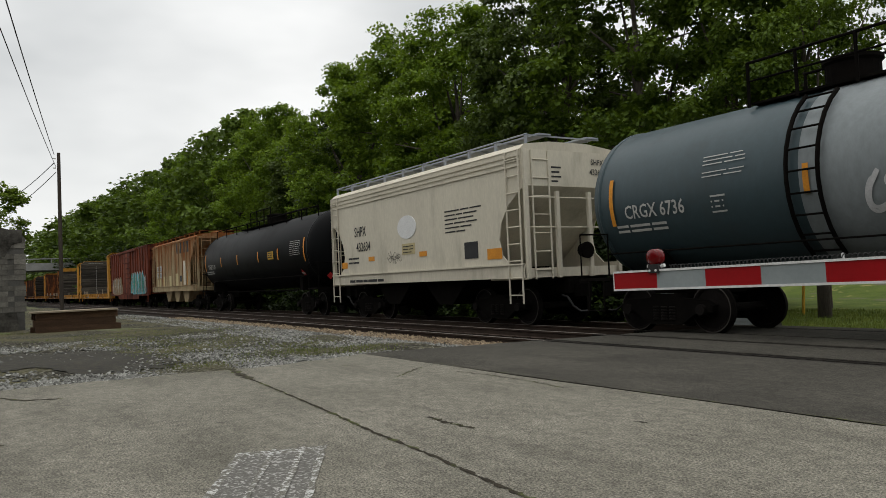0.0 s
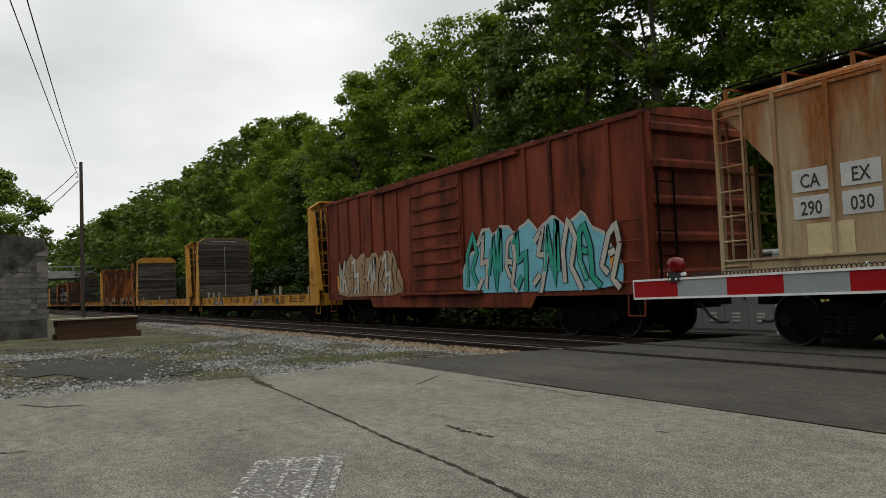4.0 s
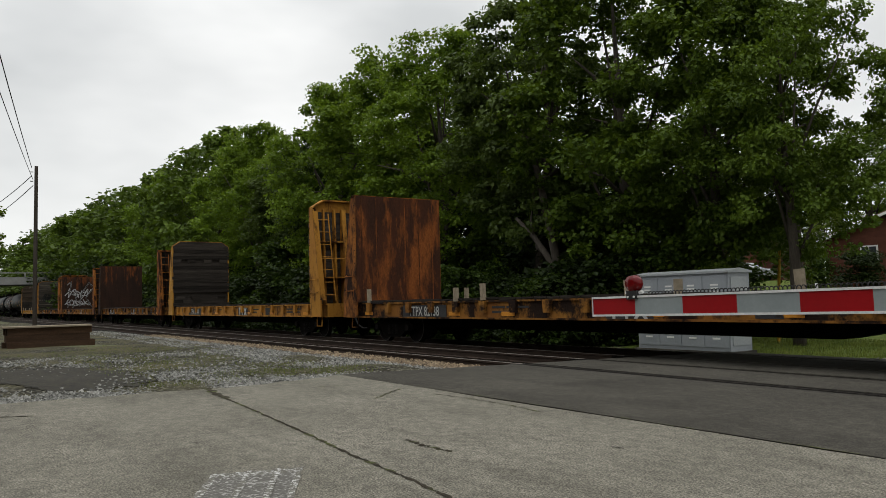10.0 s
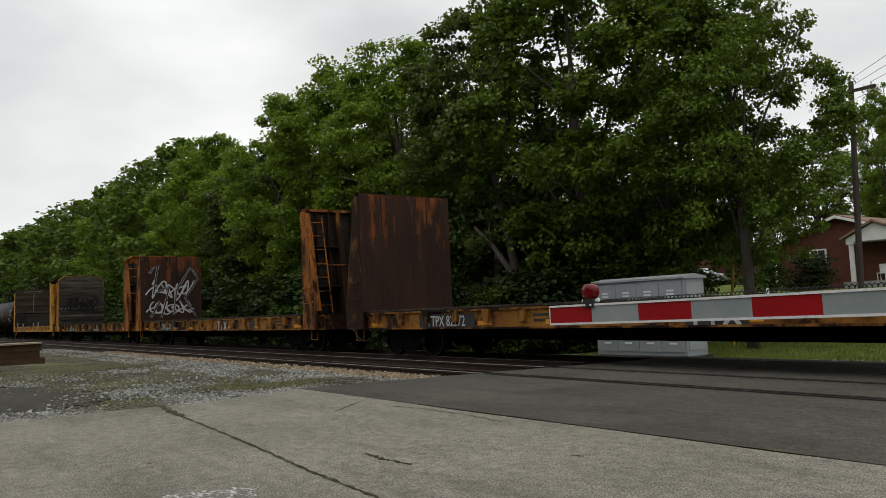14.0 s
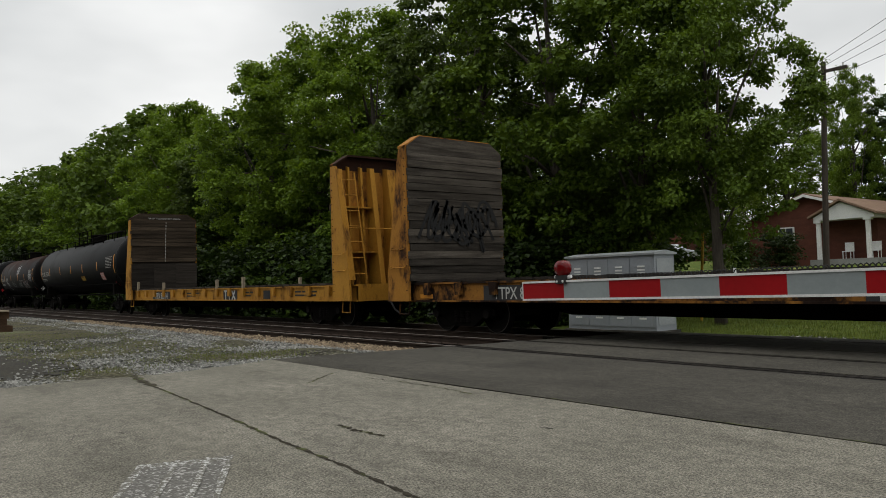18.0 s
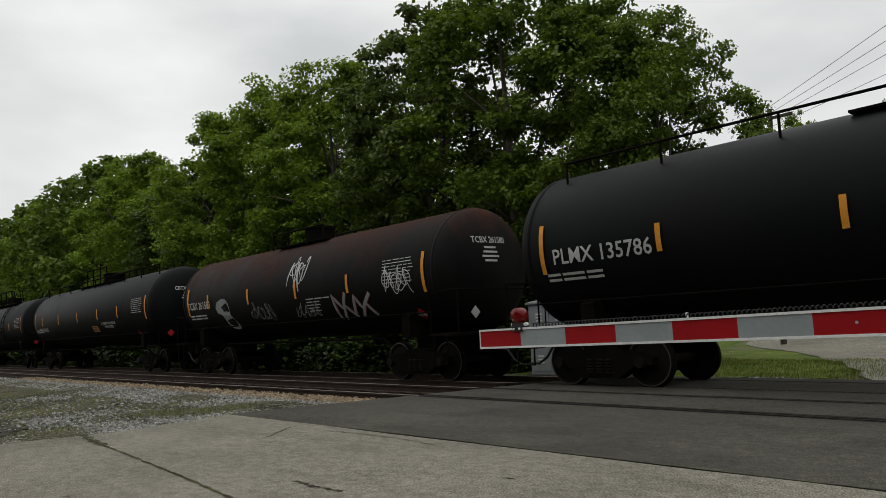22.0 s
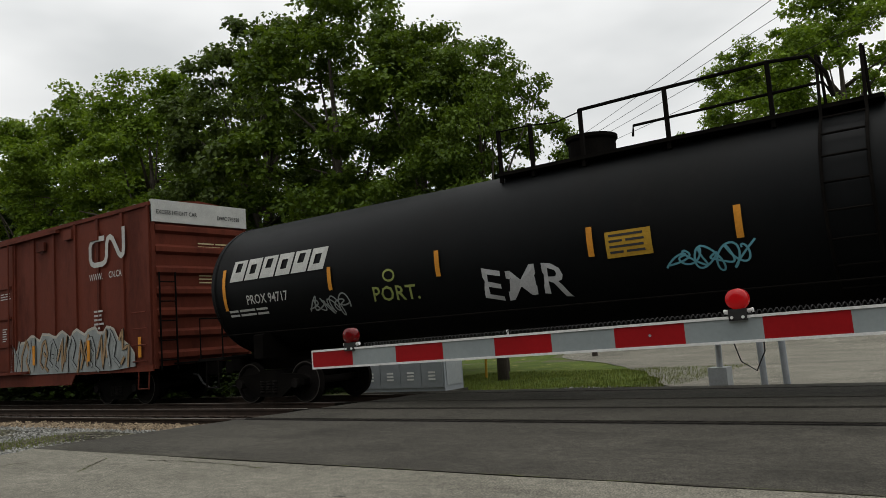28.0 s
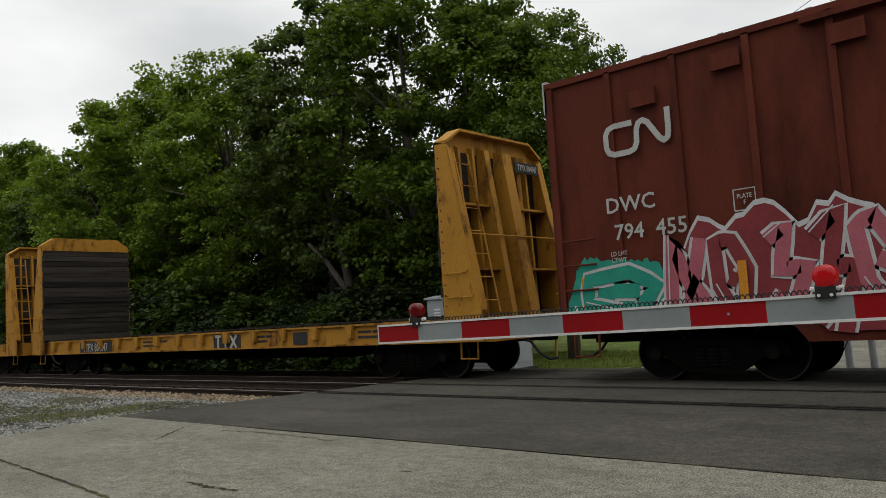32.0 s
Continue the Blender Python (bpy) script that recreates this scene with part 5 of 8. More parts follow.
# -- tank cars --
def shell_profile(L, R, head=0.55):
    h = L / 2
    p = [(-h + head * (1 - math.cos(a)), R * math.sin(a)) for a in [math.pi / 2 * i / 8 for i in range(9)]]
    p = [(x, max(r, 0.05)) for x, r in p]
    return p + [(-x, r) for x, r in p[::-1]]


def tank_car(label, left, L, paint, R=1.5, zc=2.58, top="rail", strips=5, half_grey=False, side_ladder=False, inner=None):
    mid = left + L / 2
    car = add_car("tank_car", label, mid)
    shell = part("shell", lathe(nb(), shell_profile(L, R), 0, zc, 56), paint, car, smooth=True)
    for x in (-L / 2 + 0.6, L / 2 - 0.6):
        b = part("seam_band", lathe(nb(), [(x - 0.04, R + 0.001), (x - 0.03, R + 0.014), (x + 0.03, R + 0.014), (x + 0.04, R + 0.001)], 0, zc, 56), paint, car, smooth=True)
    half = L / 2 + 0.45
    for s in (-1, 1):
        bm = nb()
        box(bm, s * (L / 2 - 2.6) if s > 0 else -half, half if s > 0 else -(L / 2 - 2.6), -0.28, 0.28, 0.72, 1.1)
        part("stub_sill", bm, M_UNDER, car)
        bm = nb()
        xt = s * (L / 2 - 1.75)
        prism(bm, [(-1.3, 1.0), (1.3, 1.0), (1.3, 1.5), (1.05, 1.62), (0.6, 1.3), (-0.6, 1.3), (-1.05, 1.62), (-1.3, 1.5)], xt - 0.15, xt + 0.15, "x")
        part("saddle", bm, M_UNDER, car)
        bm = nb()
        e = s * (L / 2 + 0.15)
        box(bm, min(e, e - s * 0.9), max(e, e - s * 0.9), -1.45, 1.45, 1.02, 1.08)
        part("end_platform", bm, M_UNDER, car)
        bm = nb()
        for y in (-1.42, 1.42):
            tube(bm, [(e - s * 0.85, y, 1.08), (e - s * 0.85, y, 1.95), (e - s * 0.1, y, 2.0), (e, y * 0.96, 2.0)], 0.018)
        tube(bm, [(e, -1.38, 1.08), (e, -1.38, 2.0), (e, 1.38, 2.0), (e, 1.38, 1.08)], 0.018)
        part("handrail", bm, M_UNDER, car)
        bm = nb()
        tube(bm, [(e - s * 0.3, -1.45, 1.02), (e - s * 0.3, -1.47, 0.42), (e - s * 0.72, -1.47, 0.42), (e - s * 0.72, -1.45, 1.02)], 0.02)
        part("sill_step", bm, M_UNDER, car)
        truck(car, s * (L / 2 - 1.75))
    couplers(car, half)
    bm = nb()
    cyl(bm, (-L / 2 + 3, -0.95, 1.0), (L / 2 - 3, -0.95, 1.0), 0.03, 8)
    part("brake_pipe", bm, M_UNDER, car)
    bm = nb()
    tube(bm, [(-L / 2 + 0.7, -R * 0.93, 1.55), (0, -R * 0.93, 1.55), (L / 2 - 0.7, -R * 0.93, 1.55)], 0.016)
    part("side_handrail", bm, M_UNDER, car)
    # fittings along the top
    zt = zc + R
    rh = 0.3 if top == "low" else 0.62
    bm = nb()
    lathe(bm, [(zt - 0.1, 0.42), (zt + 0.32, 0.42), (zt + 0.36, 0.46), (zt + 0.42, 0.46), (zt + 0.46, 0.3)], 0, 0, 20, "z")
    part("valve_bonnet", bm, M_UNDER, car)
    bm = nb()
    box(bm, -3.2 if top == "rail" else -1.4, 3.2 if top == "rail" else 1.4, -0.72, -0.45, zt - 0.1, zt - 0.06)
    box(bm, -1.4, 1.4, 0.45, 0.9, zt - 0.1, zt - 0.06)
    part("top_walkway", bm, M_UNDER, car)
    if top == "tall":
        for x, zp in ((-1.39, 4.78), (-0.74, 4.76), (0.22, 4.8), (1.67, 4.8), (3.2, 4.8)):
            part("rail_post", box(nb(), x - 0.03, x + 0.03, -0.88, -0.82, zt - 0.25, zp), M_UNDER, car)
        part("top_railing", tube(nb(), [(0.2, -0.85, 4.79), (1.67, -0.85, 4.8), (3.2, -0.85, 4.8), (3.75, -0.85, 4.74), (3.95, -0.85, 4.45), (4.0, -0.85, 4.1)], 0.028), M_UNDER, car)
        part("mid_rail", tube(nb(), [(1.1, -0.85, 4.15), (1.12, -0.85, 4.32), (2.5, -0.85, 4.33), (3.9, -0.85, 4.33), (4.0, -0.85, 4.1)], 0.022), M_UNDER, car)
        part("gate_chain", tube(nb(), [(-1.39, -0.85, 4.76), (-0.74, -0.85, 4.74), (-0.25, -0.85, 4.68), (0.2, -0.85, 4.76)], 0.012), M_UNDER, car)
        part("walkway_angle", box(nb(), -1.45, 4.6, -0.92, -0.55, zt - 0.14, zt - 0.08), M_UNDER, car, "long grating walkway along the top")
        for x in (3.84, 4.4):
            arc = [on_tank(x, z, R, zc, 0.09) for z in np.linspace(1.3, zc + R * 0.86, 10)]
            part("ladder_rail", tube(nb(), arc + [(x, -0.8, zt + 0.66), (x, -0.55, zt + 0.7), (x, -0.45, zt)], 0.024), M_UNDER, car)
        for z in np.linspace(1.4, zc + R * 0.86, 8):
            p = on_tank(4.1, z, R, zc, 0.09)
            part("rung", cyl(nb(), (3.84, p[1], p[2]), (4.4, p[1], p[2]), 0.016, 6), M_UNDER, car)
    else:
        bm = nb()
        if top == "rail":
            xs = [L * f for f in (-0.44, -0.33, -0.22, -0.11, 0, 0.11, 0.22, 0.33, 0.44)]
            for x in xs:
                cyl(bm, (x, -0.84, zt - 0.3), (x, -0.84, zt + 0.13), 0.024, 6)
            tube(bm, [(x, -0.84, zt + 0.13) for x in xs], 0.024)
        if top == "rail":
            part("long_railing", bm, M_UNDER, car)
        else:
            bm.free()
        for y, foot in ((-0.78, 0.15), (0.9, 0.25)):
            bm = nb()
            for x in (-1.4, -0.5, 0.5, 1.4):
                cyl(bm, (x, y, zt - foot), (x, y, zt + rh), 0.03, 6)
            tube(bm, [(-1.4, y, zt + rh), (1.4, y, zt + rh)], 0.025)
            tube(bm, [(-1.4, y, zt + 0.3), (1.4, y, zt + 0.3)], 0.018)
            part("top_railing", bm, M_UNDER, car)
    if side_ladder:
        for s in (-0.26, 0.26):
            pts = [on_tank(s, z, R, zc, 0.08) for z in np.linspace(1.2, zc + R * 0.95, 12)]
            part("ladder_rail", tube(nb(), pts, 0.035), M_UNDER, car, "curved dark ladder rail")
        for z in np.linspace(1.3, zc + R * 0.9, 9):
            p = on_tank(0, z, R, zc, 0.08)
            part("rung", cyl(nb(), (-0.26, p[1], p[2]), (0.26, p[1], p[2]), 0.017, 6), M_UNDER, car)
    # amber strips on the flank
    n = strips
    spots = [-L / 2 + 0.95, *(inner or [-L / 2 + 0.95 + i * (L - 1.85) / (n - 1) for i in range(1, n - 1)]), L / 2 - 0.9]
    for i, x in enumerate(spots):
        long = i in (0, len(spots) - 1)
        part("reflector", strip_tank(nb(), x, zc - 0.5 if long else zc - 0.32, zc + 0.42 if long else zc + 0.14, R + 0.014, zc, 0.1), M_REFLECT, car)
    bm = nb()
    bars_tank(bm, [[0.3, 0.5, 0.35], [0.3, 0.5, 0.35]], -L / 2 + 1.0, zc - 0.55, R, zc, 0.1, 0.05)
    tagged(part("load_limit", bm, M_WHITE, car), kind="stuff")
    bm = nb()
    bars_tank(bm, [[0.12, 0.18, 0.25, 0.12, 0.2], [1.1], [0.3, 0.18, 0.2, 0.12, 0.14], [0.2, 0.3, 0.15, 0.12, 0.2], [0.35, 0.16, 0.22, 0.2], [0.2, 0.24, 0.3, 0.12], [0.3, 0.4, 0.25], [1.1]], L / 2 - 2.4, zc + 0.32, R, zc, 0.075, 0.017)
    tagged(part("test_table", bm, M_WHITE, car), kind="stuff")
    return car


def head_text(car, L, body, size, y, z, R, zc, head=0.55):
    """Car number and capacity lines on the dished right-hand head of a tank."""
    def on_head(u, v, lift=0.012):
        q = min(1.0, (u * u + (v - zc) ** 2) / (R * R))
        return (L / 2 - head + head * math.sqrt(1 - q) + lift, u, v)
    uv, fs = lettering(body, size, 1.0, 0.85)
    raw("head_number", [on_head(y + u, z + v) for u, v in uv], fs, M_WHITE, car, "white number on the tank head")
    V, F = [], []
    for k, w in enumerate((0.34, 0.42, 0.5, 0.36)):
        zz = z - 0.13 - 0.1 * k
        b = len(V)
        V += [on_head(y - w / 2, zz), on_head(y + w / 2, zz), on_head(y + w / 2, zz + 0.045), on_head(y - w / 2, zz + 0.045)]
        F.append((b, b + 1, b + 2, b + 3))
    raw("capacity_lines", V, F, M_WHITE, car)
    bm = nb()
    for a, b in ((-0.14, 0), (0, -0.14), (0.14, 0), (0, 0.14)):
        bm.verts.new((L / 2 + 0.24, -0.95 + a, 1.5 + b))
    bm.faces.new(bm.verts[:])
    return bm


def head_mark(car, L, body, R, zc, tint=None):
    part("hazard_placard", head_text(car, L, body, 0.2, -0.15, zc + 0.55, R, zc), tint or M_REDLET, car, "diamond placard on the end railing")


def placard(car, x, z, R, zc):
    bm = nb()
    vs = [bm.verts.new(on_tank(x + a, z + b, R, zc, 0.025)) for a, b in ((-0.19, 0), (0, -0.19), (0.19, 0), (0, 0.19))]
    bm.faces.new(vs)
    p = part("hazard_placard", bm, M_REDLET, car, "red diamond placard")
    bm = nb()
    vs = [bm.verts.new(on_tank(x + a, z + b, R, zc, 0.03)) for a, b in ((-0.13, -0.05), (0.13, -0.05), (0.13, 0.05), (-0.13, 0.05))]
    bm.faces.new(vs)
    part("placard_panel", bm, M_WHITE, p)
    uv, fs = lettering("1075", 0.1)
    raw("placard_number", [on_tank(x + u, z - 0.035 + v, R, zc, 0.036) for u, v in uv], fs, M_BLACKLET, p)


def block_word(name, car, x, z, h, n, R, zc, material, label):
    """A maker's word mark as plain heavy blocks."""
    w = h * 0.95
    for i in range(n):
        u = x + i * w * 1.12
        hole = 0.28 * h
        outer = [(u, z), (u + w, z), (u + w, z + h), (u, z + h)]
        inner = [(u + hole, z + hole), (u + w - hole, z + hole), (u + w - hole, z + h - hole), (u + hole, z + h - hole)]
        if i % 2 == 0:
            inner = [(a, b + hole * 0.55) for a, b in inner]
        raw(name, [on_tank(a + 0.22 * (b - z), b, R, zc) for a, b in outer + inner], [(k, (k + 1) % 4, 4 + (k + 1) % 4, 4 + k) for k in range(4)], material, car, label)


R0, Z0 = 1.5, 2.58
tk = tank_car("slate-blue tank car with a grey middle and side ladder", -12.0, 10.1, M_TANKBLUE, side_ladder=True, strips=3, top="short")
part("pale_belt", lathe(nb(), [(-0.1, R0 + 0.003), (-0.09, R0 + 0.006), (2.3, R0 + 0.006), (2.31, R0 + 0.003)], 0, Z0, 56), M_TANKGREY, tk, "pale grey belt round the shell", smooth=True)
text_tank("number", "CRGX 6736", 0.36, -3.05, 2.2, R0, Z0, M_WHITE, tk, "white car number", 0.8)
tagged(part("stencilling", bars_tank(nb(), [[0.5, 0.25], [0.6, 0.2], [0.4, 0.4], [], [0.5, 0.3], [0.4, 0.35]], -1.9, 3.1, R0, Z0, 0.07, 0.018), M_WHITE, tk), kind="stuff")
part("class_box", bars_tank(nb(), [[0.3], [0.03, 0.1, 0.03], [0.03, 0.1, 0.03], [0.3]], -1.75, 2.4, R0, Z0, 0.09, 0.03), M_WHITE, tk)
tag_scribble(tk, 0.9, 1.75, 1.6, 0.8, 3, on_shell(R0, Z0), S_WHITE, 0.06)
tk = tank_car("long black tank car with amber strips", -42.2, 15.8, M_TANKBLACK, inner=(-4.04, -1.35, 1.66, 4.15))
head_mark(tk, 15.8, "TAEX 3119", R0, Z0)
text_tank("number", "TAEX 3119", 0.32, -5.8, 2.2, R0, Z0, M_WHITE, tk, "white car number", 0.85)
yellow_notice(tk, 2.9, 3.6, 2.32, 2.64, R0, Z0)
placard(tk, 6.2, 1.6, R0, Z0)
tk = tank_car("glossy black gas tank car with red placards", -267.3, 18.85, M_TANKBLACK, inner=(-5.97, -3.09, -0.38, 2.32, 5.39))
head_mark(tk, 18.85, "PLMX 135786", R0, Z0)
text_tank("number", "PLMX 135786", 0.39, -7.17, 2.25, R0, Z0, M_WHITE, tk, "white car number", 0.95)
yellow_notice(tk, 1.64, 2.43, 1.78, 2.03, R0, Z0)
red_notice(tk, 5.77, 6.42, 1.75, 2.15, R0, Z0)
placard(tk, 7.77, 1.42, R0, Z0)
tk = tank_car("soot-black tank car with rust-red stains and graffiti", -283.65, 14.6, M_TANKRUST, R=1.42, zc=2.5, top="low", inner=(-4.75, -1.95, 0.86, 3.4))
head_mark(tk, 14.6, "TCBX 261580", 1.42, 2.5, M_WHITE)
text_tank("number", "TCBX 261580", 0.34, -5.5, 2.2, 1.42, 2.5, M_WHITE, tk, "white car number", 0.88)
placard(tk, 5.9, 1.45, 1.42, 2.5)
face_doodle(tk, -4.25, 1.4, on_shell(1.42, 2.5))
tag_scribble(tk, 0.5, 2.4, 0.9, 1.0, 5, on_shell(1.42, 2.5), S_WHITE, 0.025)
tag_scribble(tk, -1.9, 1.6, 1.3, 0.6, 6, on_shell(1.42, 2.5), S_STEEL, 0.016)
tag_scribble(tk, 0.7, 1.5, 1.2, 0.6, 7, on_shell(1.42, 2.5), S_STEEL, 0.016)
tag_scribble(tk, 4.9, 2.0, 1.0, 0.7, 8, on_shell(1.42, 2.5), S_WHITE, 0.02)
graffiti(tk, "graffiti", 2.6, 4.2, 1.45, 2.2, on_shell(1.42, 2.5), 31, S_STEEL, S_WINE, None, 2, 0.09)
tagged(part("stencilling", bars_tank(nb(), [[0.4, 0.35, 0.3], [0.3, 0.3], [0.35, 0.25], [0.3, 0.2], [0.25, 0.3]], 1.35, 2.12, 1.42, 2.5, 0.085, 0.028), M_WHITE, tk), kind="stuff")
tk = tank_car("black gas tank car with a white data table", -303.7, 18.0, M_TANKBLACK, inner=(-6.6, -3.65, -0.55, 2.37, 4.95))
head_mark(tk, 18.0, "CBTX 781063", R0, Z0)
text_tank("number", "CBTX 781063", 0.3, -6.6, 1.95, R0, Z0, M_WHITE, tk, "white car number", 0.9)
text_tank("lading", "LIQUEFIED PETROLEUM GAS\nNON-ODORIZED", 0.155, 3.6, 2.02, R0, Z0, M_WHITE, tk, "white stencilled lading name", 0.9)
yellow_notice(tk, 1.3, 2.1, 1.7, 2.0, R0, Z0, M_NOTICE)
placard(tk, 6.6, 1.45, R0, Z0)
tk = tank_car("black gas tank car with a heavy white word mark", -323.8, 18.6, M_TANKBLACK, strips=7, top="tall")
head_mark(tk, 18.6, "PROX 39077", R0, Z0)
text_tank("number", "PROX 39077", 0.36, -6.9, 2.1, R0, Z0, M_WHITE, tk, "white car number", 0.8)
block_word("word_mark", tk, -8.3, 2.72, 0.46, 6, R0, Z0, M_WHITE, "plain white block mark")
placard(tk, 6.6, 1.45, R0, Z0)
tk = tank_car("black gas tank car with white block mark and graffiti", -343.75, 18.65, M_TANKBLACK, inner=(-5.13, -2.47, 0.49, 2.73, 5.6), top="tall")
head_mark(tk, 18.65, "PROX 94717", R0, Z0)
text_tank("number", "PROX 94717", 0.28, -7.03, 2.18, R0, Z0, M_WHITE, tk, "white car number", 0.85)
block_word("word_mark", tk, -8.18, 2.7, 0.46, 6, R0, Z0, M_WHITE, "plain white block mark")
text_tank("lading", "LIQUEFIED PETROLEUM GAS\nNOT - ODORIZED", 0.13, 5.72, 2.15, R0, Z0, M_WHITE, tk, "white stencilled lading name", 0.85)
yellow_notice(tk, 0.74, 1.47, 2.2, 2.6, R0, Z0)
placard(tk, 7.52, 1.48, R0, Z0)
spray_word(tk, "EMR", 0.75, -0.85, 1.72, R0, Z0, S_WHITE, 1.15, 0.05)
spray_word(tk, "PORT.", 0.4, -3.55, 1.92, R0, Z0, S_LIME, 1.0, 0.0)
strokes("spray_ring", [[(-3.62 + 0.13 * math.cos(a), 2.4 + 0.1 * math.sin(a)) for a in [2 * math.pi * k / 14 for k in range(15)]]], 0.04, on_shell(R0, Z0), S_LIME, tk, "small sprayed ring")
tag_scribble(tk, 1.72, 1.85, 1.1, 0.4, 10, on_shell(R0, Z0), S_CYAN, 0.03)
tag_scribble(tk, -5.78, 1.75, 1.0, 0.45, 11, on_shell(R0, Z0), S_STEEL, 0.03)


# -- covered hoppers --
def hopper_car(label, left, L, paint, poly, ribs, bays, smooth_side):
    mid = left + L / 2
    car = add_car("covered_hopper_car", label, mid)
    h = L / 2
    side = [(x - h, z) for x, z in poly]
    bm = nb()
    zt, deep = poly[0][1], 2.3 if smooth_side else 2.7
    zs = zt - (0.85 if smooth_side else 0.12)
    prism(bm, [(-h, zt), (-h, zs), (-h + deep, 1.43), (h - deep, 1.43), (h, zs), (h, zt)], -1.47, 1.47, "y")
    part("body", bm, paint, car, "hopper body with sloping end sheets")
    for s in (-1, 1):
        bm = nb()
        prism(bm, side, s * 1.5, s * 1.472, "y")
        part("side_sheet", bm, paint, car)
    bm = nb()
    prism(bm, [(-1.52, 4.1), (1.52, 4.1), (1.35, 4.24), (0.6, 4.33), (-0.6, 4.33), (-1.35, 4.24)], -h + 0.02, h - 0.02, "x")
    part("roof", bm, paint, car)
    for z in (3.72, 3.84, 3.96) if smooth_side else (4.02,):
        bm = nb()
        box(bm, -h + 0.03, h - 0.03, -1.53, -1.5, z, z + 0.05)
        part("side_bead", bm, paint, car)
    x0, x1 = side[2][0], side[-3][0]
    for i in range(ribs):
        x = x0 + (x1 - x0) * i / (ribs - 1)
        bm = nb()
        box(bm, x - 0.035, x + 0.035, -1.55, -1.5, 1.45, 4.1)
        part("side_post", bm, paint, car)
    bm = nb()
    box(bm, -h, h, -1.52, -1.4, 1.14, 1.46)
    box(bm, -h, h, 1.4, 1.52, 1.14, 1.46)
    part("side_sill", bm, paint, car)
    part("sill_cap", box(nb(), -h, h, -1.56, -1.5, 1.44, 1.475), paint, car)
    bm = nb()
    box(bm, -h - 0.1, h + 0.1, -0.3, 0.3, 0.75, 1.1)
    part("centre_sill", bm, M_UNDER, car)
    for i in range(bays):
        x = -h + 2.4 + (L - 4.8) * (i + 0.5) / bays
        w = (L - 4.8) / bays / 2
        bm = nb()
        prism(bm, [(x - w, 1.45), (x + w, 1.45), (x + 0.35, 0.5), (x - 0.35, 0.5)], -1.25, 1.25, "y")
        # the smooth-sided car's bays are black: shade under the body painted in
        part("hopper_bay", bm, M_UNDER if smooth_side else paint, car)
    # roof walk on brackets with posts
    bm = nb()
    box(bm, -h, h, -0.95, -0.55, 4.47, 4.51)
    box(bm, -h, h, 0.55, 0.95, 4.47, 4.51)
    part("running_board", bm, M_GALV if smooth_side else M_UNDER, car)
    n = int(L / 1.1)
    for i in range(n + 1):
        x = -h + 0.06 + (L - 0.12) * i / n
        bm = nb()
        box(bm, x - 0.025, x + 0.025, -1.3, -1.24, 4.2, 4.47)
        box(bm, x - 0.02, x + 0.02, -1.3, 1.0, 4.44, 4.47)
        part("walk_bracket", bm, M_GALV if smooth_side else paint, car)
    bm = nb()
    tube(bm, [(-h, -1.27, 4.47), (h, -1.27, 4.47)], 0.02)
    part("roof_rail", bm, M_GALV if smooth_side else M_UNDER, car)
    hatch = cached("hatch" + paint.name, lambda: mesh_of(lathe(nb(), [(4.3, 0.36), (4.44, 0.36), (4.47, 0.3), (4.49, 0.1)], 0, 0, 16, "z"), "roof_hatch", paint))
    for i in range(5):
        put("roof_hatch", hatch, car, pose(-h + L * (i + 0.5) / 5, 0, 0))
    for s in (-1, 1):
        e = s * h
        bm = nb()
        box(bm, min(e, e - s * 0.1), max(e, e - s * 0.1), -1.5, 1.5, 1.1, 1.36)
        part("end_sill", bm, paint, car)
        for y in (-1.42, -0.5, 0.5, 1.42):
            bm = nb()
            box(bm, min(e, e + s * 0.08), max(e, e + s * 0.08), y - 0.05, y + 0.05, 1.12, 4.12 if abs(y) > 1 else 3.15)
            part("end_post", bm, paint, car)
        bm = nb()
        box(bm, min(e, e - s * 1.5), max(e, e - s * 1.5), -1.4, 1.4, 1.1, 1.14)
        part("end_platform", bm, paint, car)
        ladder("ladder", car, e - s * 0.3, -1.54, 0.55 if smooth_side else 1.15, 4.1, 0.5, 0.38, paint)
        ladder("end_ladder", car, e + s * 0.02, -0.95, 1.1, 4.1, 0.5, 0.38, paint, 0, "y")
        bm = nb()
        cyl(bm, (e + s * 0.02, -1.4, 2.3), (e + s * 0.02, 1.4, 2.3), 0.02, 6)
        cyl(bm, (e + s * 0.02, -1.4, 3.0), (e + s * 0.02, 1.4, 3.0), 0.02, 6)
        part("cross_bar", bm, paint, car)
        truck(car, s * (h - 1.75))
    bm = nb()
    lathe(bm, [(h - 0.1, 0.16), (h + 0.06, 0.2), (h + 0.1, 0.2)], 0.35, 1.75, 16)
    part("brake_reservoir", bm, M_UNDER, car)
    couplers(car, h)
    return car


hp = hopper_car("pale grey covered hopper car with rounded sides", -24.6, 10.7, M_HOPGREY,
                [(0, 4.12), (0, 3.2), (0.55, 2.85), (0.85, 2.45), (0.95, 2.05), (0.85, 1.7), (0.55, 1.45), (10.15, 1.45), (9.85, 1.7), (9.75, 2.05), (9.85, 2.45), (10.15, 2.85), (10.7, 3.2), (10.7, 4.12)], 0, 2, True)
text_flat("reporting_mark", "SHPX", 0.44, (-3.15, -1.5, 2.68), M_BLACKLET, hp, "black stencilled mark", width=0.8)
text_flat("number", "432634", 0.4, (-2.95, -1.5, 2.2), M_BLACKLET, hp, "black stencilled number", width=0.85)
bm = nb()
cyl(bm, (0, -1.5, 2.72), (0, -1.515, 2.72), 0.42, 32)
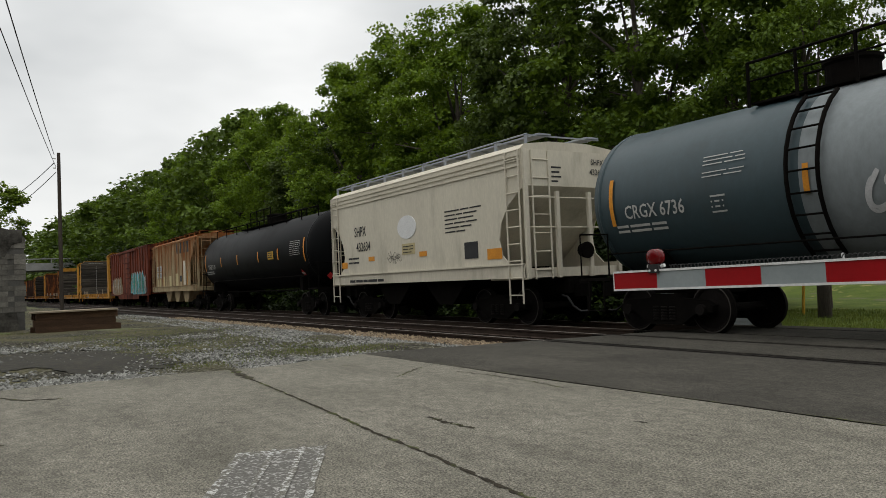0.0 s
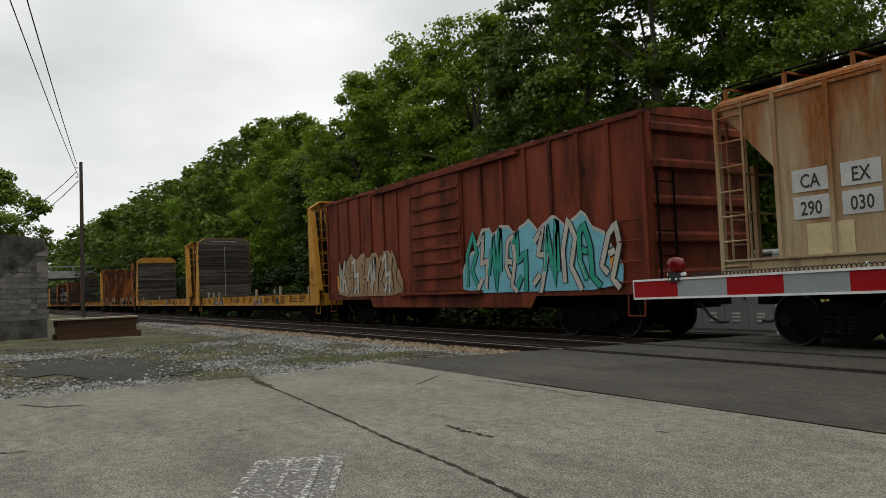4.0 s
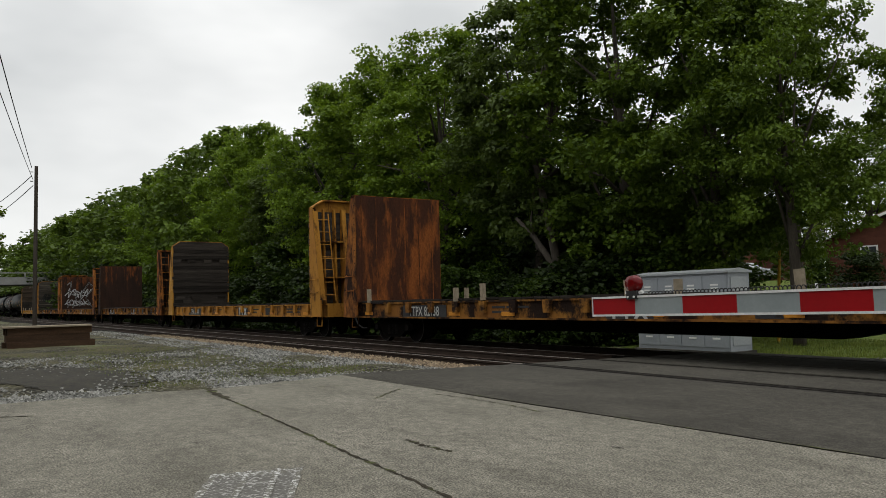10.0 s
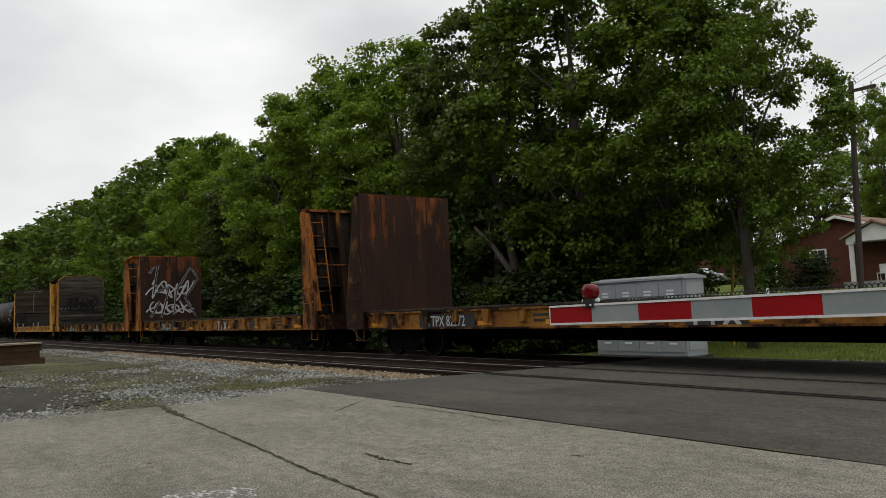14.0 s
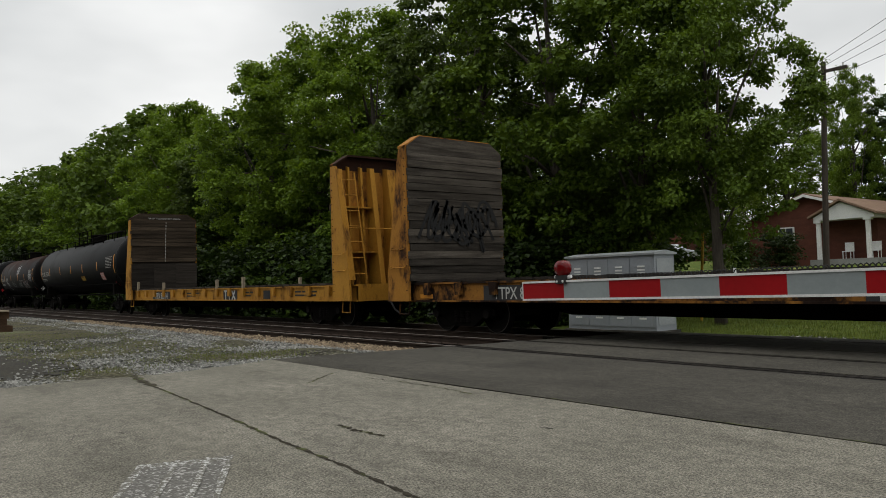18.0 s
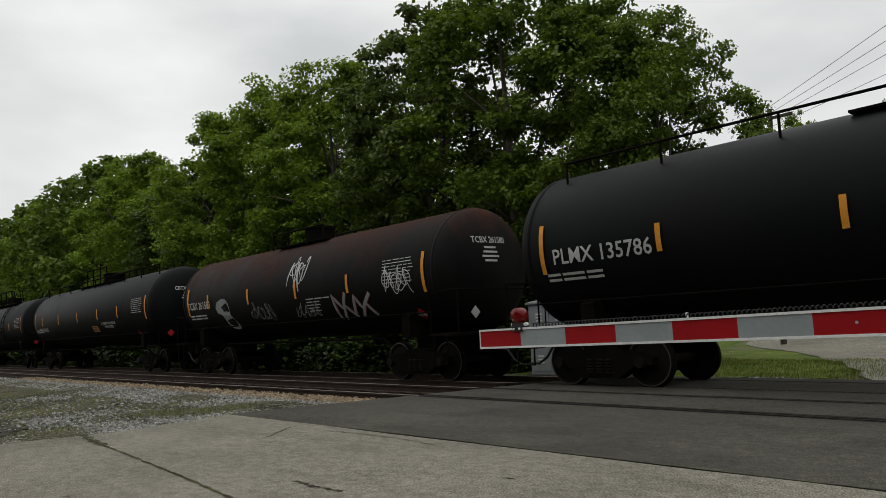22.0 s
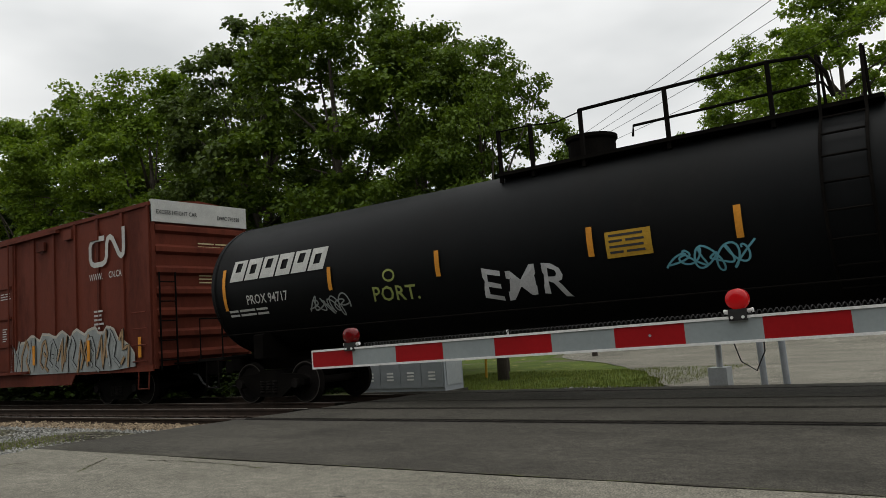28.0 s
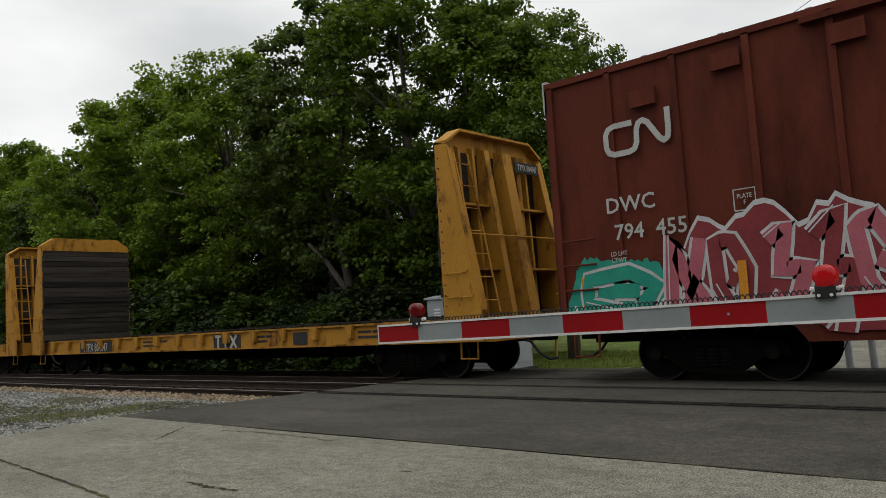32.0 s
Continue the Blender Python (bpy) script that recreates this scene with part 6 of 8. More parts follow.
ov = part("oval_patch", bm, M_ALU, hp, "white oval painted patch")
ov.matrix_basis = Matrix.Translation((-0.08, 0, 0)) @ Matrix.Diagonal((1.3, 1, 0.8, 1)) @ Matrix.Translation((0, 0, 0.7))
bm = nb()
bars_flat(bm, [[0.7, 0.4, 0.5], [0.5, 0.3, 0.6], [0.6, 0.7], [0.4, 0.5, 0.5], [0.7, 0.5], [0.5, 0.4]], 2.0, -1.5, 2.95, 0.11, 0.035)
bars_flat(bm, [[0.3, 0.45], [0.3, 0.45]], -4.1, -1.5, 1.95, 0.14, 0.06)
bars_flat(bm, [[0.4, 0.5, 0.3, 0.6, 0.4]], -4.0, -1.52, 1.2, 0.1, 0.08)
tagged(part("stencilling", bm, M_BLACKLET, hp), kind="stuff")
for x, z, w, h2 in ((-4.6, 1.68, 0.4, 0.2), (-2.6, 1.85, 0.4, 0.14), (0.6, 1.85, 0.4, 0.14), (3.9, 1.62, 0.6, 0.26)):
    bm = nb()
    box(bm, x, x + w, -1.512, -1.502, z, z + h2)
    part("reflector", bm, M_REFLECT, hp)
bm = nb()
box(bm, 2.9, 3.5, -1.512, -1.502, 1.68, 2.1)
part("data_panel", bm, M_BLACKLET, hp)
bm = nb()
box(bm, -0.4, 0.35, -1.512, -1.502, 1.95, 2.26)
part("notice", bm, M_CREAMLET, hp, "tan emergency notice with bars of small writing")

tagged(part("notice_lines", bars_flat(nb(), [[0.6], [0.3, 0.25], [0.5]], -0.33, -1.512, 2.17, 0.085, 0.022), M_BLACKLET, hp), kind="stuff")
tag_scribble(hp, -1.3, 1.72, 0.8, 0.35, 77, flank(-1.5, 0.5), S_BLACK, 0.012)
for k, line in enumerate(("SHPX", "432634")):
    text_flat("end_number", line, 0.2, (5.36, 0.85, 3.82 - 0.24 * k), M_BLACKLET, hp, "black stencilled end number", width=0.85, facing="x")
tagged(part("end_lines", bars_flat(nb(), [[0.3], [0.25], [0.3], [0.2]], -0.6, 5.35, 3.7, 0.11, 0.04, facing="x"), M_BLACKLET, hp), kind="stuff")
gp = hopper_car("rust-streaked tan covered hopper car with ribbed sides", -54.75, 11.6, M_HOPRUST,
                [(0, 4.15), (1.1, 2.9), (1.15, 1.42), (10.2, 1.42), (10.25, 2.75), (11.6, 4.15)], 11, 3, False)
bm = nb()
for i in range(4):
    x = 1.1 + i * 0.82
    shape = ([(0.15, 0), (0.5, 0), (0.62, 0.15), (0.62, 0.47), (0.5, 0.62), (0.15, 0.62), (0.03, 0.47), (0.03, 0.15)], [(0, 0), (0.6, 0), (0.38, 0.62), (0.22, 0.62)],
             [(0.2, 0), (0.42, 0), (0.46, 0.62), (0.16, 0.62)], [(0.05, 0), (0.58, 0), (0.42, 0.31), (0.58, 0.62), (0.05, 0.62), (0.2, 0.31)])[i]
    prism(bm, [(x + u, 3.38 + v) for u, v in shape], -1.512, -1.503, "y")
part("owner_mark", bm, M_BLACKLET, gp, "four heavy dark block shapes")
for x, z, s in ((-4.1, 2.5, "CA"), (-3.3, 2.5, "EX"), (-4.1, 2.08, "290"), (-3.3, 2.08, "030")):
    bm = nb()
    box(bm, x - 0.3, x + 0.3, -1.512, -1.502, z - 0.05, z + 0.3)
    part("number_panel", bm, M_WHITE, gp)
    text_flat("number", s, 0.3, (x, -1.505, z + 0.01), M_BLACKLET, gp, "black number on a white panel", width=0.8)
bm = nb()
box(bm, 2.75, 3.5, -1.507, -1.5, 1.5, 2.9)
part("repaint_patch", bm, M_HOPGREY, gp, "cream repainted patch")
for x, w, z in ((-4.2, 0.75, 1.95), (-2.55, 0.7, 2.1), (-0.9, 0.75, 2.1), (0.75, 0.7, 2.2)):
    part("repaint_patch", box(nb(), x, x + w, -1.508, -1.5, 1.46, z), M_CREAMLET, gp, "cream repainted patch")
part("end_panel", box(nb(), 5.85, 5.88, 0.25, 1.45, 3.72, 3.95), M_WHITE, gp, "white panel with the car number")
text_flat("end_number", "CAEX 290030", 0.19, (5.88, 0.85, 3.77), M_BLACKLET, gp, "black number on a white panel", width=0.75, facing="x")
bm = nb()
box(bm, 1.9, 2.4, -1.512, -1.502, 1.7, 2.05)
part("data_panel", bm, M_BLACKLET, gp)
for x in (-2.55, 0.62, 3.6):
    part("reflector", box(nb(), x, x + 0.1, -1.512, -1.502, 1.5, 2.3 if x > 3 else 1.95), M_REFLECT, gp)


# -- boxcars --
CLOSE = ("CLOSE AND LOCK", "BOTH DOORS BEFORE", "MOVING CAR", "FERMER ET VERROUILLER", "LES DEUX PORTES", "AVANT", "DE DEPLACER LE WAGON")
FIRST = ("-IMPORTANT-", "CLOSE THIS DOOR", "BEFORE CLOSING", "MAIN DOOR", "-IMPORTANT-", "FERMER CETTE PORTE", "AVANT DE FERMER", "LA PORTE PRINCIPALE")


def door_writing(dr, x, y, z0, z1, words):
    """White stencilled notices, small tables and lock signs on a plug door."""
    for i, line in enumerate(words):
        text_flat("door_notice", line, 0.13, (x, y, z1 - 0.5 - 0.128 * i), M_WHITE, dr, "white stencilled warning", width=0.8, thick=0.006)
    if words:
        first = "CLOSE THIS DOOR FIRST" if words is FIRST else "OPEN THIS DOOR FIRST"
        text_flat("door_notice", first, 0.06, (x + 0.05, y, z1 - 0.5 - 0.128 * len(words)), M_WHITE, dr, "small white door line", width=0.85, thick=0.006)
        line = "FERMER CETTE PORTE EN PREMIERE" if words is FIRST else "OUVRIR CETTE PORTE EN PREMIERE"
        text_flat("door_notice", line, 0.06, (x + 0.05, y, 2.58), M_WHITE, dr, "small white door line", width=0.85, thick=0.006)
    for dx, z, rows, g in ((0.25, 3.35, [[0.22, 0.3], [0.3, 0.2], [0.25, 0.32]], 0.075), (-0.85, 3.1, [[0.25], [0.2], [0.24], [0.1]], 0.07),                            (0.35, 2.3, [[0.28], [0.2], [0.26], [0.22], [0.26], [0.18]], 0.07), (-0.5, 1.9, [[0.3], [0.24]], 0.07), (-0.15, 1.55, [[0.2], [0.24]], 0.07)):
        tagged(part("stencil_lines", bars_flat(nb(), rows, x + dx, y, z, g, 0.03), M_WHITE, dr), kind="stuff")
    bm = nb()
    box(bm, x - 0.26, x - 0.12, y - 0.005, y, 1.85, 2.3)
    sign = part("lock_sign", bm, M_WHITE, dr, "white lock instruction panel")
    bm = nb()
    cyl(bm, (x - 0.19, y - 0.005, 2.12), (x - 0.19, y - 0.01, 2.12), 0.06, 16)
    part("lock_dial", bm, M_BLACKLET, sign)
    bm = nb()
    box(bm, x - 0.14, x + 0.0, y - 0.11, y, 1.3, 1.62)
    part("door_latch", bm, M_UNDER, dr)


def boxcar(label, left, right, paint, z0, z1, posts, door, tall, white_top, words=(), end_number=""):
    L = right - left
    h = L / 2
    car = add_car("boxcar", label, (left + right) / 2)
    W = 1.46
    bm = nb()
    box(bm, -h, h, -W, W, z0 + 0.1, z1 - 0.06)
    part("body", bm, paint, car)
    bm = nb()
    prism(bm, [(-W - 0.05, z1 - 0.1), (W + 0.05, z1 - 0.1), (W + 0.05, z1), (0, z1 + 0.14), (-W - 0.05, z1)], -h - 0.03, h + 0.03, "x")
    part("roof", bm, paint, car)
    for i in range(int(L / 1.2)):
        x = -h + 0.6 + i * 1.2
        bm = nb()
        prism(bm, [(-W, z1 - 0.01), (0, z1 + 0.13), (W, z1 - 0.01), (W, z1 + 0.03), (0, z1 + 0.17), (-W, z1 + 0.03)], x - 0.04, x + 0.04, "x")
        part("roof_seam", bm, M_GALV, car)
    bm = nb()
    prism(bm, [(-h, z0), (-h + 3.6, z0), (-h + 3.8, z0 - 0.26), (h - 3.8, z0 - 0.26), (h - 3.6, z0), (h, z0), (h, z0 + 0.16), (-h, z0 + 0.16)], -W - 0.03, -W, "y")
    part("side_sill", bm, paint, car)
    bm = nb()
    box(bm, -h - 0.1, h + 0.1, -0.3, 0.3, 0.6, 1.0)
    part("centre_sill", bm, M_UNDER, car)
    for i in range(8):
        x = -h + 1.0 + i * (L - 2) / 7
        bm = nb()
        box(bm, x - 0.06, x + 0.06, -1.35, 1.35, 0.75, z0 + 0.12)
        part("cross_bearer", bm, M_UNDER, car)
    d0, d1 = door
    xs = [-h + 0.06 + (d0 + h - 0.12) * i / posts for i in range(posts + 1)] + [d1 + (h - 0.06 - d1) * i / posts for i in range(posts + 1)]
    for x in xs:
        bm = nb()
        box(bm, x - 0.05, x + 0.05, -W - 0.05, -W, z0 + 0.16, z1 - 0.08)
        part("side_post", bm, paint, car)
    nd = 2 if tall else 1
    w = (d1 - d0) / nd
    for k in range(nd):
        a, b = d0 + k * w + 0.06, d0 + (k + 1) * w - 0.03
        bm = nb()
        box(bm, a, b, -W - 0.08, -W, z0 + 0.2, z1 - 0.22)
        dr = part("door", bm, paint, car, "plug door with upright lock rods" if tall else "sliding door with pressed panels")
        for f in ((0.2, 0.42, 0.66) if tall else (0.12, 0.25, 0.38, 0.5, 0.62, 0.75, 0.88)):
            z = z0 + 0.2 + f * (z1 - z0 - 0.4)
            bm = nb()
            box(bm, a + 0.05, b - 0.05, -W - 0.13, -W - 0.08, z - 0.035, z + 0.035)
            part("door_rib", bm, paint, dr)
        if tall:
            for x in (a + 0.12, b - 0.12):
                bm = nb()
                cyl(bm, (x, -W - 0.15, z0 + 0.15), (x, -W - 0.15, z1 - 0.2), 0.024, 8)
                part("lock_rod", bm, paint, dr)
            door_writing(dr, (a + b) / 2 + 0.1, -W - 0.082, z0, z1, words[k])
    bm = nb()
    box(bm, d0 - 0.9, d1 + 0.9, -W - 0.16, -W, z0 + 0.1, z0 + 0.18)
    box(bm, d0 - 2.6, d1 + 2.6, -W - 0.13, -W, z1 - 0.2, z1 - 0.12)
    part("door_track", bm, paint, car)
    for s in (-1, 1):
        n = 7 if tall else 5
        for i in range(n):
            z = z0 + 0.35 + (z1 - z0 - (1.0 if white_top else 0.7)) * i / (n - 1)
            bm = nb()
            prism(bm, [(s * h, z - 0.13), (s * (h + 0.1), z - 0.06), (s * (h + 0.1), z + 0.06), (s * h, z + 0.13)], -W + 0.08, W - 0.08, "y")
            part("end_corrugation", bm, paint, car)
        for y in (-W, W - 0.1):
            bm = nb()
            box(bm, min(s * h, s * (h + 0.06)), max(s * h, s * (h + 0.06)), y, y + 0.1, z0 + 0.05, z1 - 0.06)
            part("corner_post", bm, paint, car)
        if white_top:
            bm = nb()
            box(bm, min(s * h, s * (h + 0.09)), max(s * h, s * (h + 0.09)), -W, W, z1 - 0.5, z1 + 0.06)
            part("height_band", bm, M_WHITE, car, "white excess-height band")
            if s > 0:
                text_flat("height_notice", "EXCESS HEIGHT CAR", 0.15, (h + 0.09, -0.75, z1 - 0.3), M_BLACKLET, car, facing="x", width=0.85)
                text_flat("end_number", end_number, 0.15, (h + 0.09, 0.85, z1 - 0.33), M_BLACKLET, car, facing="x", width=0.85)
                for zz in (z1 - 1.0, z1 - 1.75):
                    tagged(part("end_lines", bars_flat(nb(), [[0.5, 0.4], [0.7, 0.3], [0.6, 0.35], [0.8]], -0.1, h + 0.02, zz, 0.09, 0.035, facing="x"), M_CREAMLET, car), kind="stuff")
        for k in range(4):
            bm = nb()
            cyl(bm, (s * (h - 0.15), -W - 0.09, z0 + 0.25 + 0.4 * k), (s * (h - 0.75), -W - 0.09, z0 + 0.25 + 0.4 * k), 0.016, 6)
            part("grab_iron", bm, paint, car)
        bm = nb()
        tube(bm, [(s * (h - 0.2), -W, z0), (s * (h - 0.2), -W - 0.03, z0 - 0.42), (s * (h - 0.65), -W - 0.03, z0 - 0.42), (s * (h - 0.65), -W, z0)], 0.02)
        part("sill_step", bm, paint, car)
        truck(car, s * (h - 2.3))
    ladder("end_ladder", car, h + 0.12, -1.1, z0, z0 + 2.4, 0.45, 0.4, M_UNDER, 0, "y")
    bm = nb()
    box(bm, h, h + 0.3, -0.9, 0.9, 0.98, 1.02)
    part("brake_step", bm, M_UNDER, car)
    couplers(car, h + 0.1)
    for x in (-h + 0.5, -h + 3.0, h - 3.0, h - 0.5) if tall else (-h + 1, h - 1):
        bm = nb()
        box(bm, x - 0.06, x + 0.06, -W - 0.062, -W - 0.052, z0 + 0.35, z0 + 0.85)
        part("reflector", bm, M_REFLECT, car)
    return car


def logo_ribbon(car, x, z, s, y):
    """The owner's white mark as one plain bent ribbon."""
    bend = [(0.82, 0.8), (0.3, 0.8), (0.13, 0.74), (0.05, 0.6), (0.05, 0.26), (0.12, 0.11), (0.28, 0.05), (0.68, 0.05), (0.84, 0.1), (0.92, 0.25), (0.94, 0.6), (1.0, 0.75), (1.12, 0.8), (1.25, 0.72), (1.55, 0.26), (1.67, 0.17), (1.77, 0.24), (1.8, 0.42), (1.8, 1.0)]
    lines = []
    for pts in (bend,):
        fine = []
        for a, b in zip(pts, pts[1:]):
            fine += [(a[0] + (b[0] - a[0]) * k / 3, a[1] + (b[1] - a[1]) * k / 3) for k in range(3)]
        lines.append([(x + s * u, z + s * v) for u, v in fine + [pts[-1]]])
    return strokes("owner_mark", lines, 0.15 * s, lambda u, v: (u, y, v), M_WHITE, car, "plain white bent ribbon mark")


bx = boxcar("rusty red boxcar with graffiti along its flank", -72.6, -56.45, M_BOXRED, 0.92, 4.5, 7, (-1.4, 1.4), False, False)
graffiti(bx, "graffiti", -6.9, -2.2, 1.05, 2.3, flank(-1.512), 4, S_CREAM, S_BLACK, S_TAN, 8, 0.13, S_TAN)
graffiti(bx, "graffiti", 1.5, 7.2, 1.05, 2.5, flank(-1.512), 7, S_TEAL, S_BLACK, S_CYAN, 10, 0.13, S_CREAM, rim=S_CREAM)
b1 = boxcar("maroon double-door boxcar with weathered graffiti", -363.7, -345.62, M_MAROON, 0.86, 5.02, 6, (-2.4, 2.15), True, True, (CLOSE[:3], ()), "DWC 793528")
logo_ribbon(b1, 6.35, 3.65, 0.9, -1.525)
text_flat("web_line", "WWW.", 0.24, (6.65, -1.512, 3.3), M_WHITE, b1, "white stencilled line", width=0.8)
text_flat("web_line", "CN.CA", 0.24, (7.55, -1.512, 3.3), M_WHITE, b1, "white stencilled line", width=0.8)
tagged(part("data_table", bars_flat(nb(), [[0.16, 0.2], [0.2, 0.1], [0.16, 0.15], [0.2, 0.2], [0.12, 0.1], [0.2, 0.14], [0.16, 0.2]], 6.5, -1.51, 2.45, 0.11, 0.05), M_WHITE, b1), kind="stuff")
text_flat("reporting_mark", "DW  C", 0.4, (-7.8, -1.51, 2.8), M_CREAMLET, b1, "pale yellow stencilled mark")
text_flat("number", "793 528", 0.4, (-7.65, -1.51, 2.28), M_CREAMLET, b1, "pale yellow stencilled number")
graffiti(b1, "graffiti", 2.0, 8.2, 0.95, 1.9, flank(-1.52), 12, S_STEEL, S_BLACK, S_STEEL, 12, 0.08, S_TAN, rim=S_CREAM)
for x in (3.4, 6.3):
    part("reflector", box(nb(), x - 0.06, x + 0.06, -1.585, -1.57, 1.2, 1.75), M_REFLECT, b1)
graffiti(b1, "graffiti", -7.6, -1.0, 0.85, 1.58, flank(-1.52), 15, S_SAGE, S_BLACK, S_MOSS, 12, 0.1, S_SAGE)
for x in (-7.15, -3.9):
    part("reflector", box(nb(), x - 0.06, x + 0.06, -1.585, -1.57, 1.25, 1.85), M_REFLECT, b1)
tag_scribble(b1, -8.98, 2.75, 0.75, 0.45, 17, flank(-1.515), S_SAGE, 0.045)
tag_scribble(b1, -8.1, 1.9, 0.5, 0.4, 18, flank(-1.515), S_SAGE, 0.045)
tag_scribble(b1, -5.0, 2.05, 0.7, 0.4, 19, flank(-1.515), S_SAGE, 0.045)
b2 = boxcar("maroon double-door boxcar with bright spray paint", -384.04, -365.75, M_MAROON, 0.86, 5.02, 6, (-2.45, 2.2), True, True, (FIRST, CLOSE), "DWC 794455")
logo_ribbon(b2, -8.1, 3.56, 0.6, -1.525)
text_flat("reporting_mark", "DWC", 0.34, (-7.75, -1.51, 2.68), M_WHITE, b2, "white stencilled mark")
text_flat("number", "794  455", 0.34, (-7.45, -1.51, 2.25), M_WHITE, b2, "white stencilled number")
tagged(part("data_table", bars_flat(nb(), [[0.3, 0.22], [0.3, 0.22], [0.25, 0.22], [0.2, 0.25], [0.25, 0.2], [0.25, 0.25], [0.3, 0.2]], 7.3, -1.51, 2.1, 0.12, 0.06), M_WHITE, b2), kind="stuff")
graffiti(b2, "graffiti", -8.85, -7.2, 0.95, 1.85, flank(-1.515), 20, S_TEAL, S_WHITE, S_TEAL, 1, 0.22)
graffiti(b2, "graffiti", -3.0, -1.9, 0.8, 2.1, flank(-1.515), 21, S_TEAL, S_GREEN, S_TEAL, 1, 0.2)
graffiti(b2, "graffiti", -7.2, -2.7, 0.75, 2.3, flank(-1.525), 22, S_PINK, S_WHITE, S_WINE, 7, 0.2, S_WINE, rim=S_WHITE)
text_flat("load_limit", "LD LMT\nLT WT", 0.1, (-8.0, -1.512, 2.0), M_WHITE, b2, "small white load lines", width=0.85)
for x, z, w in ((0.9, 1.55, 0.7), (-0.2, 1.45, 0.6)):
    tag_scribble(b2, x, z, w, 0.4, int(x * 10) + 60, flank(-1.6), S_YELLOW, 0.03)
strokes("plate_frame", [[(-6.15, 2.45), (-6.15, 2.75), (-5.85, 2.75), (-5.85, 2.45), (-6.15, 2.45)]], 0.02, lambda u, v: (u, -1.52, v), M_WHITE, b2, "thin white square frame")
text_flat("plate_letters", "PLATE\nF", 0.09, (-6.0, -1.512, 2.62), M_WHITE, b2, "small white plate mark", width=0.85)
graffiti(b2, "graffiti", 1.75, 6.85, 0.72, 2.15, flank(-1.515), 24, S_PINK, S_BLACK, S_CYAN, 8, 0.17, S_WINE, S_GREEN)
for x in (2.65, 5.55, -6.1, -3.7):
    bm = nb()
    box(bm, x - 0.06, x + 0.06, -1.585, -1.57, 1.2, 1.75)
    part("reflector", bm, M_REFLECT, b2)
tag_scribble(b2, 8.1, 2.9, 0.75, 0.8, 25, flank(-1.515), S_WHITE, 0.05)
for x, z in ((-7.6, 4.25), (-6.3, 4.5), (-4.7, 4.45), (3.6, 4.4), (5.1, 4.55), (6.4, 4.35)):
    for car in (b1, b2):
        bm = nb()
        box(bm, x, x + 0.42, -1.56, -1.5, z, z + 0.26)
        part("card_board", bm, M_MAROON, car)
for car, line in ((FLATS[7], "TTPX 805104"), (FLATS[8], "TTPX 804847")):
    part("number_panel", box(nb(), FL - 0.62, FL - 0.6, 0.5, 1.34, 4.1, 4.32), M_BLACKLET, car, "black panel for the car number")
    text_flat("end_number", line, 0.17, (FL - 0.6, 0.92, 4.15), M_WHITE, car, "white number on a black panel", width=0.72, facing="x")
# paint on the bulkheads of the flat cars
graffiti(FLATS[5], "graffiti", -1.25, 1.2, 1.4, 3.9, end_face(-FL + 1.0), 41, S_BLACK, S_WHITE, None, 2, 0.07)
tag_scribble(FLATS[5], -1.1, 1.4, 2.1, 0.9, 42, end_face(-FL + 1.0), S_WHITE, 0.06)
tag_scribble(FLATS[5], -1.1, 2.3, 2.1, 1.0, 43, end_face(-FL + 1.0), S_WHITE, 0.07)
tag_scribble(FLATS[6], -1.1, 2.0, 2.2, 1.3, 44, end_face(-FL + 1.035), S_BLACK, 0.08)
tag_scribble(FLATS[6], -0.9, 2.1, 1.9, 1.0, 45, end_face(-FL + 1.035), S_BLACK, 0.07)
for k, car in enumerate((FLATS[0], FLATS[7])):
    lines = [[(0.006 * i, 2.5 + 0.15 * i), (0.006 * i, 2.61 + 0.15 * i)] for i in range(13)] if k else [[(0.0, 1.3 + 0.2 * i), (0.01, 1.44 + 0.2 * i)] for i in range(15)]
    strokes("centre_dashes", lines, 0.028, lambda u, v: (-FL + 1.046, u, v), M_WHITE, car, "dashed white centre line")
    text_flat("load_notice", "CAR NOT TO BE LOADED ABOVE BULKHEAD", 0.1, (-FL + 1.025, 0.0, 4.52), M_WHITE, car, "white load notice along the top", width=0.75, facing="x")

# ---- trees ----
def leaf_cloud(r, centres, radii, per, size, droop=0.0):
    """Small folded leaves in clumps round the centres."""
    n = len(centres) * per
    c = np.repeat(np.asarray(centres), per, 0)
    rad = np.repeat(np.asarray(radii), per)
    d = r.normal(size=(n, 3))
    d /= np.linalg.norm(d, axis=1)[:, None]
    p = c + d * (rad * r.rand(n) ** 0.45)[:, None] * np.array([1.15, 1.15, 0.55])
    # leaves lie outward on their clump, tilted to the light
    nrm = d * 0.45 + np.array([0, 0, 0.75]) + r.normal(size=(n, 3)) * 0.5
    nrm /= np.linalg.norm(nrm, axis=1)[:, None]
    a = np.cross(nrm, r.normal(size=(n, 3)))
    a[:, 2] -= droop
    a /= np.linalg.norm(a, axis=1)[:, None] + 1e-9
    b = np.cross(nrm, a)
    b /= np.linalg.norm(b, axis=1)[:, None] + 1e-9
    s = (size * r.uniform(0.6, 1.25, n))[:, None]
    up = nrm * 0.1
    quad = np.stack([p, p + s * (0.45 * a + 0.42 * b + up), p + s * a, p + s * (0.45 * a - 0.42 * b + up)], 1).reshape(-1, 3)
    idx = np.arange(n) * 4
    return quad, np.stack([idx, idx + 1, idx + 2, idx + 3], 1)


